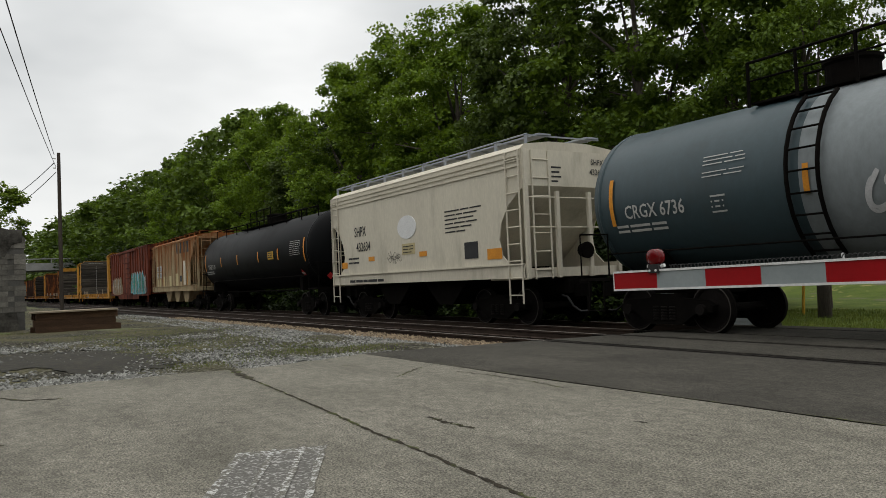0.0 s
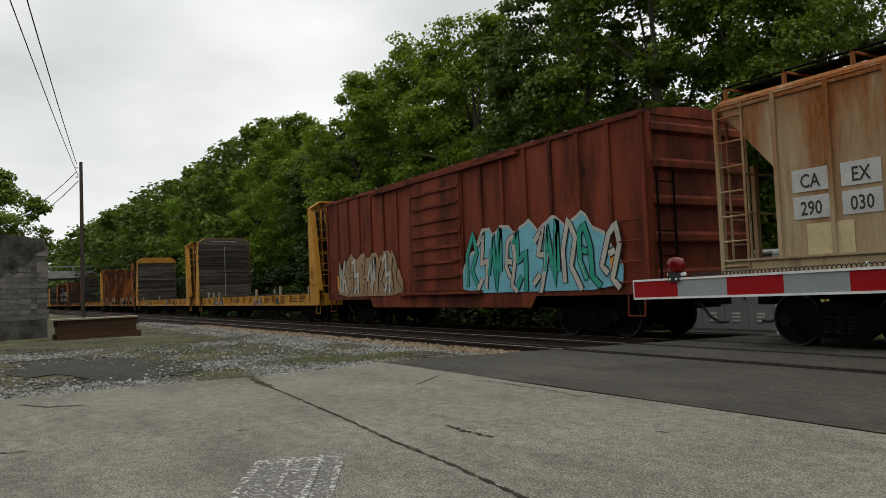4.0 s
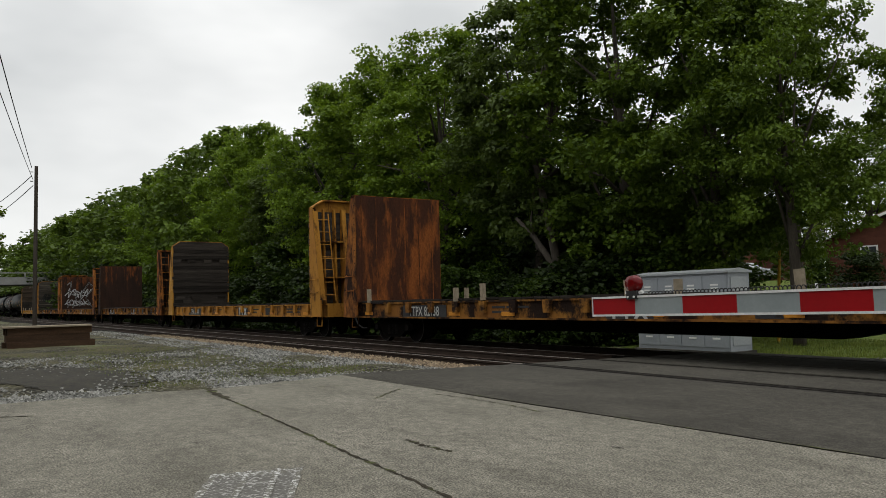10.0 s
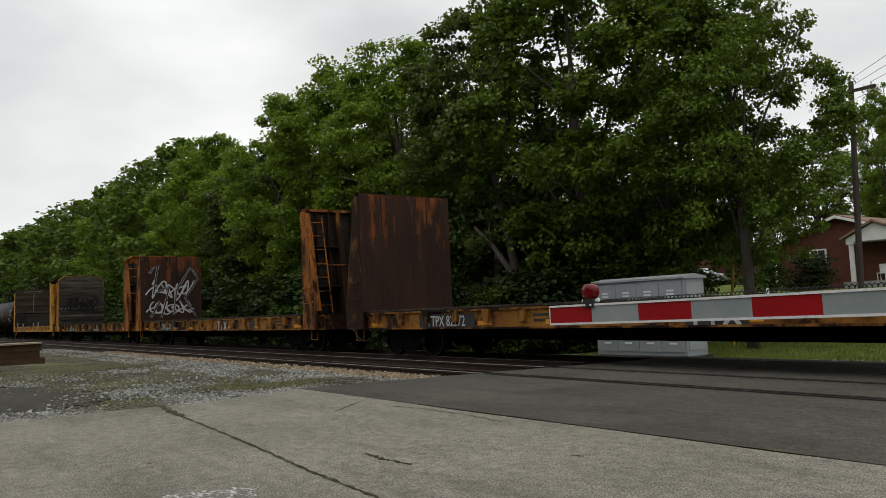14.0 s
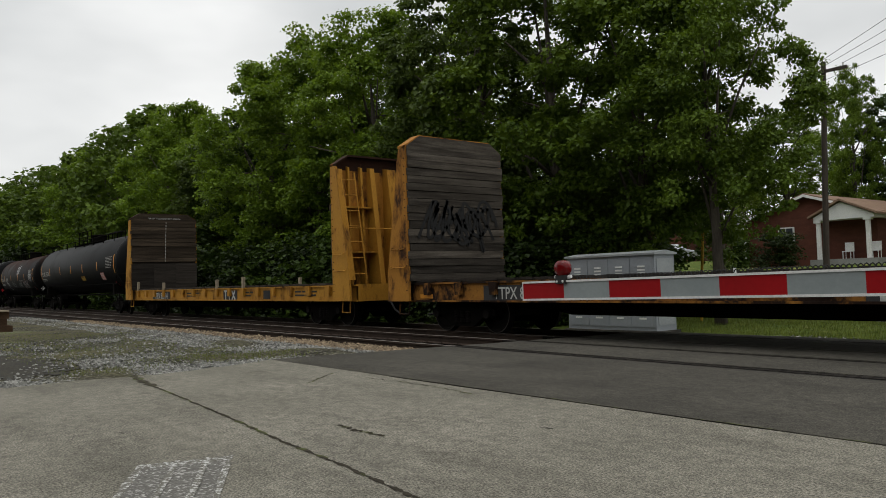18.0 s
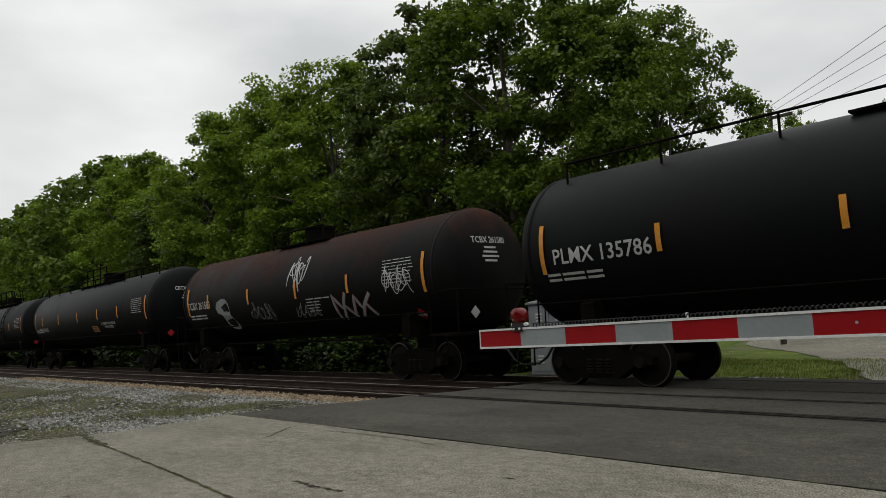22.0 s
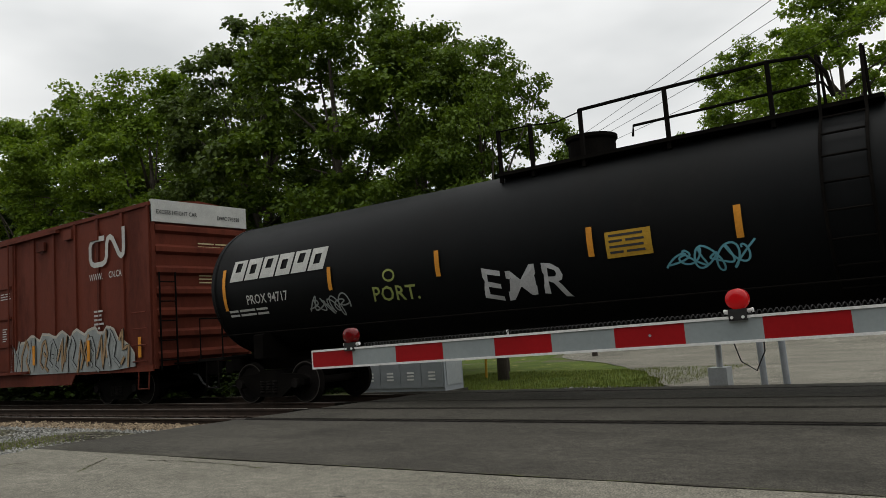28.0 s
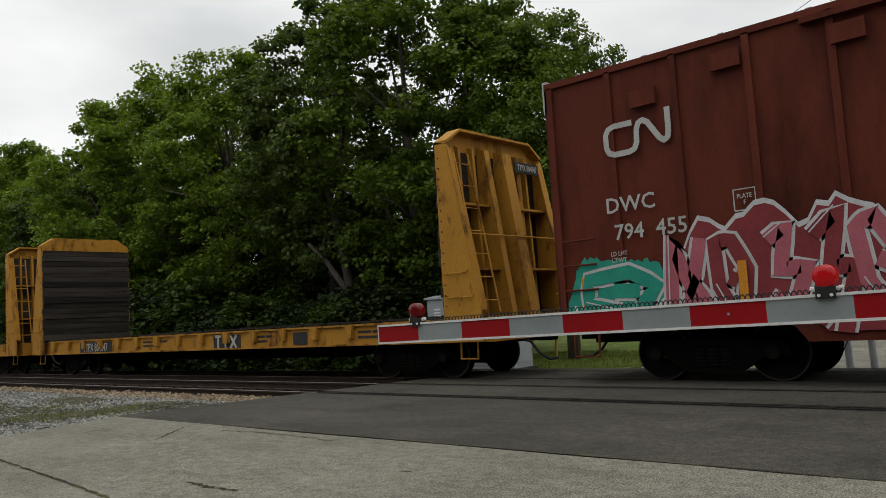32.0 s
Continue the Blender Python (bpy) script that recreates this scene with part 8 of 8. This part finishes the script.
# ---- signal cabinet, poles, crossing signal beyond the tracks ----
def cabinet():
    root = thing("signal_cabinet", "silver-grey metal railway signal cabinet with louvred doors", "cabinet")
    x0, x1, y0, y1, z0, z1 = -15.1, -12.1, 16.5, 17.35, -0.36, 1.72
    bm = nb()
    box(bm, x0, x1, y0, y1, z0 + 0.1, z1)
    part("body", bm, M_GALV, root)
    bm = nb()
    prism(bm, [(y0 - 0.06, z1), (y1 + 0.06, z1), (y1 + 0.06, z1 + 0.05), ((y0 + y1) / 2, z1 + 0.12), (y0 - 0.06, z1 + 0.05)], x0 - 0.06, x1 + 0.06, "x")
    part("roof", bm, M_SILVER, root, "bright lipped roof")
    bm = nb()
    box(bm, x0 - 0.08, x1 + 0.08, y0 - 0.08, y1 + 0.08, z0 - 0.1, z0 + 0.1)
    part("plinth", bm, M_CMUDARK, root)
    for i in range(4):
        a, b = x0 + 0.06 + i * 0.73, x0 + 0.06 + (i + 1) * 0.73 - 0.03
        bm = nb()
        box(bm, a, b, y0 - 0.02, y0, z0 + 0.2, z1 - 0.06)
        d = part("door", bm, M_GALV, root)
        for zz in (z0 + 0.4, z1 - 0.5):
            for k in range(3):
                bm = nb()
                box(bm, a + 0.24, a + 0.46, y0 - 0.04, y0 - 0.02, zz + k * 0.09, zz + k * 0.09 + 0.045)
                part("louvre", bm, M_SIDING, d)
        bm = nb()
        box(bm, b - 0.08, b - 0.05, y0 - 0.05, y0 - 0.02, 0.6, 0.8)
        part("handle", bm, M_UNDER, d)
    bm = nb()
    box(bm, x1, x1 + 0.02, y0 + 0.08, y1 - 0.08, z0 + 0.25, z1 - 0.1)
    part("end_panel", bm, M_SILVER, root)


cabinet()


def pole(name, x, y, z0, z1, r, label, lean=(0, 0)):
    root = thing(name, label, "utility pole")
    bm = nb()
    tube(bm, [(x, y, z0 - 0.5), (x + lean[0] * 0.5, y + lean[1] * 0.5, (z0 + z1) / 2), (x + lean[0], y + lean[1], z1)], [r * 1.1, r, r * 0.85], 14)
    part("shaft", bm, M_POLE, root)
    return root


def wire(name, p, q, sag, r=0.012, label="thin black overhead wire"):
    p, q = Vector(p), Vector(q)
    bm = nb()
    pts = [p.lerp(q, i / 24) - Vector((0, 0, sag * 4 * (i / 24) * (1 - i / 24))) for i in range(25)]
    tube(bm, pts, r, 5)
    tagged(part(name, bm, M_WIRE, None), label, "wire", "overhead wires")


pl = pole("utility_pole", -63, 6.0, -0.2, 11.75, 0.14, "tall dark weathered wooden utility pole")
bm = nb()
for z in (11.3, 10.6):
    cyl(bm, (-62.9, 5.8, z), (-62.9, 5.6, z), 0.05, 8)
part("insulator", bm, M_SIDING, pl)
wire("overhead_wire", (-62.95, 5.7, 11.6), (8, -3.6, 11.9), 0.5, 0.024)
wire("overhead_wire", (-62.95, 5.8, 10.7), (8, -4.2, 11.3), 0.6, 0.02)
wire("overhead_wire", (-62.95, 5.7, 11.0), (-120, 0.5, 13.0), 1.2, 0.03)
wire("overhead_wire", (-62.95, 5.8, 10.3), (-120, 1.2, 12.0), 1.2, 0.03)
p2 = pole("stub_pole", -15.5, 25.1, -0.4, 6.95, 0.15, "grey weathered wooden stub pole behind the cabinet")
bm = nb()
cyl(bm, (-15.65, 24.98, -0.4), (-15.65, 24.98, 6.4), 0.022, 8)
part("conduit", bm, M_POLE, p2)
bm = nb()
box(bm, -15.62, -15.38, 24.85, 24.95, 4.7, 5.2)
part("pole_tag", bm, M_POLE, p2)
p3 = pole("utility_pole", -15.05, 32, -0.2, 9.75, 0.115, "tall wooden utility pole with crossarm and transformer", (0.35, 0))
bm = nb()
box(bm, -15.5, -13.7, 31.8, 31.9, 9.25, 9.37)
part("crossarm", bm, M_POLE, p3)
bm = nb()
cyl(bm, (-14.98, 31.7, 7.7), (-14.98, 31.7, 8.4), 0.17, 16)
part("transformer", bm, M_CONCRETE, p3)
for x in (-15.4, -14.9, -13.85):
    bm = nb()
    cyl(bm, (x, 31.85, 9.37), (x, 31.85, 9.52), 0.04, 8)
    part("insulator", bm, M_SIDING, p3)
for i, x in enumerate((-15.4, -14.7, -13.85)):
    wire("overhead_wire", (x, 31.85, 9.5), (14, 4.2 + 2.2 * i, 9.7), 0.25, 0.009)
wire("overhead_wire", (-14.75, 31.8, 8.9), (14, 11.5, 9.1), 0.3, 0.009)
wire("overhead_wire", (-15.05, 31.8, 7.6), (-28, 45.5, 4.6), 0.5, 0.018)
root = thing("marker_post", "thin yellow plastic marker post in the grass", "marker post")
bm = nb()
tube(bm, [(-14.4, 22, -0.5), (-14.3, 22, 1.2), (-14.2, 22, 2.5)], 0.045, 10)
part("post", bm, M_SIGNYEL, root)


def crossing_signal():
    root = thing("crossing_signal", "silver crossing signal mast seen from behind", "crossing signal")
    x, y, z0 = -5.05, 17.0, -0.36
    bm = nb()
    cyl(bm, (x, y, z0), (x + 0.1, y, 4.6), 0.065, 16)
    part("mast", bm, M_SILVER, root)
    bm = nb()
    lathe(bm, [(-0.1, 0.05), (-0.09, 0.14), (0.02, 0.15), (0.08, 0.1), (0.1, 0.05)], y, 4.72, 16)
    b = part("bell", bm, M_SILVER, root)
    b.matrix_basis = Matrix.Translation((x + 0.1, 0, 0))
    for a in (38, -38):
        bm = nb()
        box(bm, -0.62, 0.62, -0.012, 0.012, -0.11, 0.11)
        part("crossbuck_blade", bm, M_ALU, root, "back of a white crossbuck blade", m=Matrix.Translation((x + 0.5, y + 0.14 + 0.02 * (a > 0), 4.15)) @ Matrix.Rotation(math.radians(25), 4, "Z") @ Matrix.Rotation(math.radians(a), 4, "Y"))
    bm = nb()
    box(bm, -0.32, 0.32, -0.012, 0.012, -0.16, 0.16)
    part("track_plate", bm, M_ALU, root, m=Matrix.Translation((x + 0.5, y + 0.1, 3.55)) @ Matrix.Rotation(math.radians(25), 4, "Z"))
    bm = nb()
    cyl(bm, (x - 0.55, y, 2.72), (x + 0.95, y, 2.72), 0.035, 8)
    cyl(bm, (x - 0.1, y - 0.05, 3.3), (x + 0.2, y - 0.05, 3.3), 0.05, 8)
    part("lamp_crossarm", bm, M_SILVER, root)
    for dx, turn in ((-0.35, 0), (0.45, 0), (0.75, 60)):
        bm = nb()
        cyl(bm, (0, -0.04, 0), (0, 0.0, 0), 0.27, 24)
        cyl(bm, (0, 0.0, 0), (0, 0.2, 0), 0.11, 16)
        part("lamp_hood", bm, M_BLACK, root, "round black lamp background", m=Matrix.Translation((x + dx, y - 0.1, 2.5)) @ Matrix.Rotation(math.radians(turn), 4, "Z"))
    bm = nb()
    box(bm, x - 0.2, x + 0.2, y - 0.2, y + 0.2, z0, z0 + 0.45)
    part("junction_base", bm, M_SILVER, root)
    bm = nb()
    box(bm, x - 0.06, x + 0.34, y - 0.34, y - 0.1, 0.65, 1.35)
    part("drive_box", bm, M_SILVER, root)
    bm = nb()
    tube(bm, [(x + 0.3, y - 0.1, 0.9), (x + 0.5, y - 0.1, 0.2), (x + 0.8, y - 0.1, 0.0), (x + 1.0, y - 0.1, 0.4), (x + 1.0, y - 0.05, 1.0)], 0.016)
    part("drooping_cable", bm, M_WIRE, root)


crossing_signal()
for x in (-4.25, -3.8):
    root = thing("steel_post", "plain galvanised steel guard post by the street", "post", group="guard posts")
    bm = nb()
    cyl(bm, (x, 17.4, -0.4), (x - 0.03, 17.4, 1.15), 0.07, 14)
    ball(bm, (x - 0.03, 17.4, 1.15), 0.07, 6, 0.5)
    part("post_tube", bm, M_GALV, root)


# ---- houses on the bank ----
def window(root, x, y, z, w, h, facing="y"):
    bm = nb()
    if facing == "y":
        box(bm, x - w / 2 - 0.08, x + w / 2 + 0.08, y - 0.05, y, z - 0.08, z + h + 0.08)
    else:
        box(bm, y, y + 0.05, x - w / 2 - 0.08, x + w / 2 + 0.08, z - 0.08, z + h + 0.08)
    fr = part("window", bm, M_SIDING, root, "white-framed window")
    for k in range(2):
        a, b = x - w / 2 + k * w / 2 + 0.02, x - w / 2 + (k + 1) * w / 2 - 0.02
        bm = nb()
        if facing == "y":
            box(bm, a, b, y - 0.065, y - 0.055, z, z + h)
        else:
            box(bm, y + 0.055, y + 0.065, a, b, z, z + h)
        part("pane", bm, M_GLASS, fr)


def brick_skin(root, x0, x1, y, z0, z1):
    """Courses of brick proud of the wall's near face."""
    bm = nb()
    z, k = z0, 0
    while z < z1 - 0.06:
        box(bm, x0, x1, y - 0.012, y, z, z + 0.062)
        z += 0.075
    tagged(part("brick_course", bm, M_BRICK, root), kind="stuff")


def gable_house(name, label, x0, x1, y0, y1, z0, eave, ridge, wall_m, roof_m, over=0.45):
    root = thing(name, label, "house")
    xm = (x0 + x1) / 2
    bm = nb()
    prism(bm, [(x0, z0 - 1.2), (x1, z0 - 1.2), (x1, eave), (xm, ridge - 0.1), (x0, eave)], y0, y1, "y")
    part("wall", bm, wall_m, root)
    s = (ridge - eave) / (xm - x0)
    for a, b in ((x0 - over, xm), (x1 + over, xm)):
        za = eave - over * s
        bm = nb()
        prism(bm, [(a, za), (b, ridge), (b, ridge + 0.13), (a, za + 0.13)], y0 - over, y1 + over, "y")
        part("roof", bm, roof_m, root)
        bm = nb()
        prism(bm, [(a, za - 0.1), (b, ridge - 0.1), (b, ridge + 0.06), (a, za + 0.06)], y0 - over - 0.05, y0 - over - 0.003, "y")
        part("fascia", bm, M_SIDING, root, "white fascia board")
    return root


hz = 1.45
h1 = gable_house("brick_house", "low red-brick house with a brown gable roof and white trim", -27.0, -19.0, 47.0, 58.0, hz, 4.45, 5.75, M_BRICK, M_SHINGLE)
brick_skin(h1, -27.0, -19.0, 47.0, hz - 0.3, 4.4)
window(h1, -24.4, 47.0, 2.9, 0.9, 0.9)
bm = nb()
box(bm, -19.0, -8.0, 49.0, 58.0, hz - 1.2, 4.1)
part("wing_wall", bm, M_BRICK, h1)
bm = nb()
prism(bm, [(48.3, 3.95), (53.5, 5.5), (58.7, 3.95), (58.7, 4.1), (53.5, 5.65), (48.3, 4.1)], -20.0, -7.5, "x")
part("wing_roof", bm, M_SHINGLE, h1)
brick_skin(h1, -18.99, -8.0, 49.0, hz - 0.3, 4.05)
window(h1, -17.2, 49.0, 2.45, 1.5, 1.3)
window(h1, -13.0, 49.0, 2.45, 1.5, 1.3)
bm = nb()
prism(bm, [(-22.0, 4.25), (-20.4, 5.05), (-18.6, 4.25), (-18.6, 4.05), (-22.0, 4.05)], 45.6, 49.0, "y")
part("porch_gable", bm, M_SIDING, h1, "white porch gable")
bm = nb()
prism(bm, [(-22.25, 4.2), (-20.4, 5.12), (-18.35, 4.2), (-18.35, 4.32), (-20.4, 5.24), (-22.25, 4.32)], 45.4, 49.0, "y")
part("porch_roof", bm, M_SHINGLE, h1)
for x in (-21.8, -19.0):
    bm = nb()
    cyl(bm, (x, 45.8, hz), (x, 45.8, 4.05), 0.14, 14)
    box(bm, x - 0.2, x + 0.2, 45.6, 46.0, 3.92, 4.06)
    part("porch_column", bm, M_SIDING, h1, "white porch column")
bm = nb()
box(bm, -22.2, -18.4, 45.4, 47.0, hz - 1.0, hz + 0.3)
part("porch_floor", bm, M_CONCRETE, h1)
bm = nb()
box(bm, -19.95, -19.05, 48.9, 48.98, hz + 0.3, hz + 2.4)
part("front_door", bm, M_SIDING, h1)
for x in (-20.4, -18.9):
    root = thing("porch_chair", "white garden chair on the porch", "chair", group="porch chairs")
    zz = hz + 0.3
    part("seat", box(nb(), x - 0.25, x + 0.25, 46.1, 46.55, zz + 0.4, zz + 0.45), M_SIDING, root)
    part("backrest", box(nb(), x - 0.25, x + 0.25, 46.52, 46.57, zz + 0.45, zz + 0.95), M_SIDING, root)
    for a in (-0.22, 0.22):
        for b in (46.13, 46.52):
            part("leg", cyl(nb(), (x + a, b, zz), (x + a, b, zz + 0.42), 0.025, 6), M_SIDING, root)
h2 = gable_house("brick_house", "red-brick house with a white gable beyond the lawn", -50.0, -41.0, 60.0, 70.0, 2.0, 5.6, 7.4, M_BRICK, M_SHINGLE)
bm = nb()
prism(bm, [(-49.8, 5.6), (-41.2, 5.6), (-45.5, 7.2)], 59.93, 59.99, "y")
part("gable_panel", bm, M_SIDING, h2, "white gable siding")
window(h2, -43.0, 60.0, 3.4, 1.2, 1.2)
bush(-23.2, 43.6, 0.85, 0, "round dark green garden shrub before the house")
bush(-27.5, 46.0, 0.9, 1, "green shrub beside the house")


def parked_car():
    root = thing("parked_car", "silver saloon car parked beside the houses", "car", m=pose(-35.2, 50.0, land(-35.2, 50) + 0.0, 0, 0, 8))
    prof = [(-2.2, 0.35), (2.2, 0.35), (2.25, 0.75), (1.9, 0.88), (1.0, 0.95), (0.35, 1.4), (-0.9, 1.42), (-1.7, 1.0), (-2.2, 0.92), (-2.25, 0.6)]
    bm = nb()
    prism(bm, prof, -0.85, 0.85, "y")
    bmesh.ops.bevel(bm, geom=bm.edges[:], offset=0.05, segments=2, affect="EDGES")
    part("body", bm, M_CARPAINT, root, smooth=False)
    for s in (-1, 1):
        bm = nb()
        prism(bm, [(0.85, 0.98), (0.3, 1.34), (-0.25, 1.35), (-0.25, 0.98)], s * 0.855, s * 0.862, "y")
        part("window", bm, M_GLASS, root)
        bm = nb()
        prism(bm, [(-0.32, 0.98), (-0.32, 1.35), (-0.85, 1.36), (-1.45, 1.0)], s * 0.855, s * 0.862, "y")
        part("window", bm, M_GLASS, root)
    for x in (-1.35, 1.4):
        for s in (-1, 1):
            bm = nb()
            cyl(bm, (x, s * 0.7, 0.32), (x, s * 0.88, 0.32), 0.32, 20)
            w = part("wheel", bm, M_BLACK, root)
            part("rim", cyl(nb(), (x, s * 0.875, 0.32), (x, s * 0.89, 0.32), 0.2, 16), M_GALV, w)


parked_car()


# ---- the left side: block wall, timber stack, overpass ----
def block_wall():
    root = thing("block_wall", "ruined whitewashed concrete-block wall with a broken top", "wall", kind="structure")
    X, y1, z0 = -33.0, 1.95, -0.1
    bm = nb()
    prism(bm, [(-9, z0), (y1 - 0.06, z0), (y1 - 0.06, 3.5), (1.3, 3.75), (-9, 3.7)], X - 0.2, X - 0.02, "x")
    part("core", bm, M_MORTAR, root)
    bm = nb()
    prism(bm, [(-9, z0), (y1 - 0.25, z0), (y1 - 0.35, 0.62), (-9, 0.62)], X - 0.3, X + 0.22, "x")
    part("plinth", bm, M_CMUDARK, root)
    bm = nb()
    box(bm, 0, 0.2, 0.006, 0.394, 0.006, 0.194)
    blk = mesh_of(bm, "block", M_CMU)
    r = random.Random(4)
    for row in range(16):
        z = 0.62 + row * 0.2
        for k in range(11):
            y = y1 - 0.4 - k * 0.4 - (0.2 if row % 2 else 0.0) + (0.2 if row % 2 and k == 0 else 0)
            if k == 0 and row % 3 == 2 and r.random() < 0.6:
                continue
            if row > 13 and r.random() < 0.35:
                continue
            put("block", blk, root, pose(X - 0.2 + r.uniform(-0.01, 0.012), y, z, 0, 0, r.uniform(-0.6, 0.6)))
    # crumbling dark render over the top courses and down the far part of the face
    n = 22
    edge = [(-9, 3.82)] + [(-7 + (y1 + 6.9) * i / n, 3.82 + r.uniform(-0.05, 0.05) - (0.12 if i > n - 2 else 0)) for i in range(n + 1)]
    low = [(y1 - 0.12, 3.25), (1.5, 3.15), (1.25, 2.7), (1.0, 2.75), (0.85, 2.35), (0.55, 2.55), (0.3, 2.2), (-0.1, 2.3), (-0.5, 1.9), (-1.2, 2.0), (-9, 1.7)]
    bm = nb()
    prism(bm, edge + low, X - 0.19, X + 0.02, "x")
    part("parge_coat", bm, M_CMUDARK, root, "soot-blackened crumbling render")


block_wall()


def timber_stack():
    root = thing("timber_stack", "stack of old rusty-brown timbers beside the track", "timber stack")
    r = random.Random(2)
    z = -0.12
    for row in range(3):
        h = 0.24
        for k in range(3):
            bm = nb()
            dy = r.uniform(-0.08, 0.08)
            x0 = -30.6 + k * 0.32 + r.uniform(-0.02, 0.02)
            box(bm, x0, x0 + 0.29, 1.95 + dy, 4.55 + dy + (0.12 if row == 0 else 0), z + 0.005, z + h)
            part("timber", bm, M_STACK, root)
        z += h
    bm = nb()
    box(bm, -30.75, -29.5, 1.85, 4.6, z, z + 0.05)
    part("top_board", bm, M_PALEWOOD, root, "pale bleached board on top")


timber_stack()
root = thing("overpass", "distant concrete road overpass with a railing", "bridge")
part("deck", box(nb(), -152, -142, -30, 40, 5.4, 6.6), M_CONCRETE, root)
part("railing", box(nb(), -142, -141.8, -30, 40, 7.2, 7.35), M_CONCRETE, root)
for y in range(-28, 40, 4):
    part("railing_post", box(nb(), -142, -141.8, y, y + 0.2, 6.6, 7.2), M_CONCRETE, root)
for y in (2, 16.5):
    part("pier", box(nb(), -149, -145, y, y + 1.2, -0.5, 5.4), M_CONCRETE, root)

bpy.data.objects.remove(_text_ob)


def motions():
    for car, x0 in TRAIN:
        walk(car, [(t, pose(x0 + run(t), TRAIN_Y, 0)) for t in (0, 4, 8, 12, 16, 20, 24, 28, 30, 30.8, 31.1, 31.4, 31.7, 32)])
    # every axle rolls alike, so the turn is keyed once and shared
    first = WHEELSETS[0]
    walk(first, [(k / FPS, pose(0, 0, 0.445) @ Matrix.Rotation(run(k / FPS) / 0.445, 4, "Y")) for k in range(32 * FPS + 1)])
    keys = first.animation_data
    for axle in WHEELSETS[1:]:
        axle.rotation_mode = "QUATERNION"
        data = axle.animation_data_create()
        data.action = keys.action
        data.action_slot = keys.action_slot


motions()
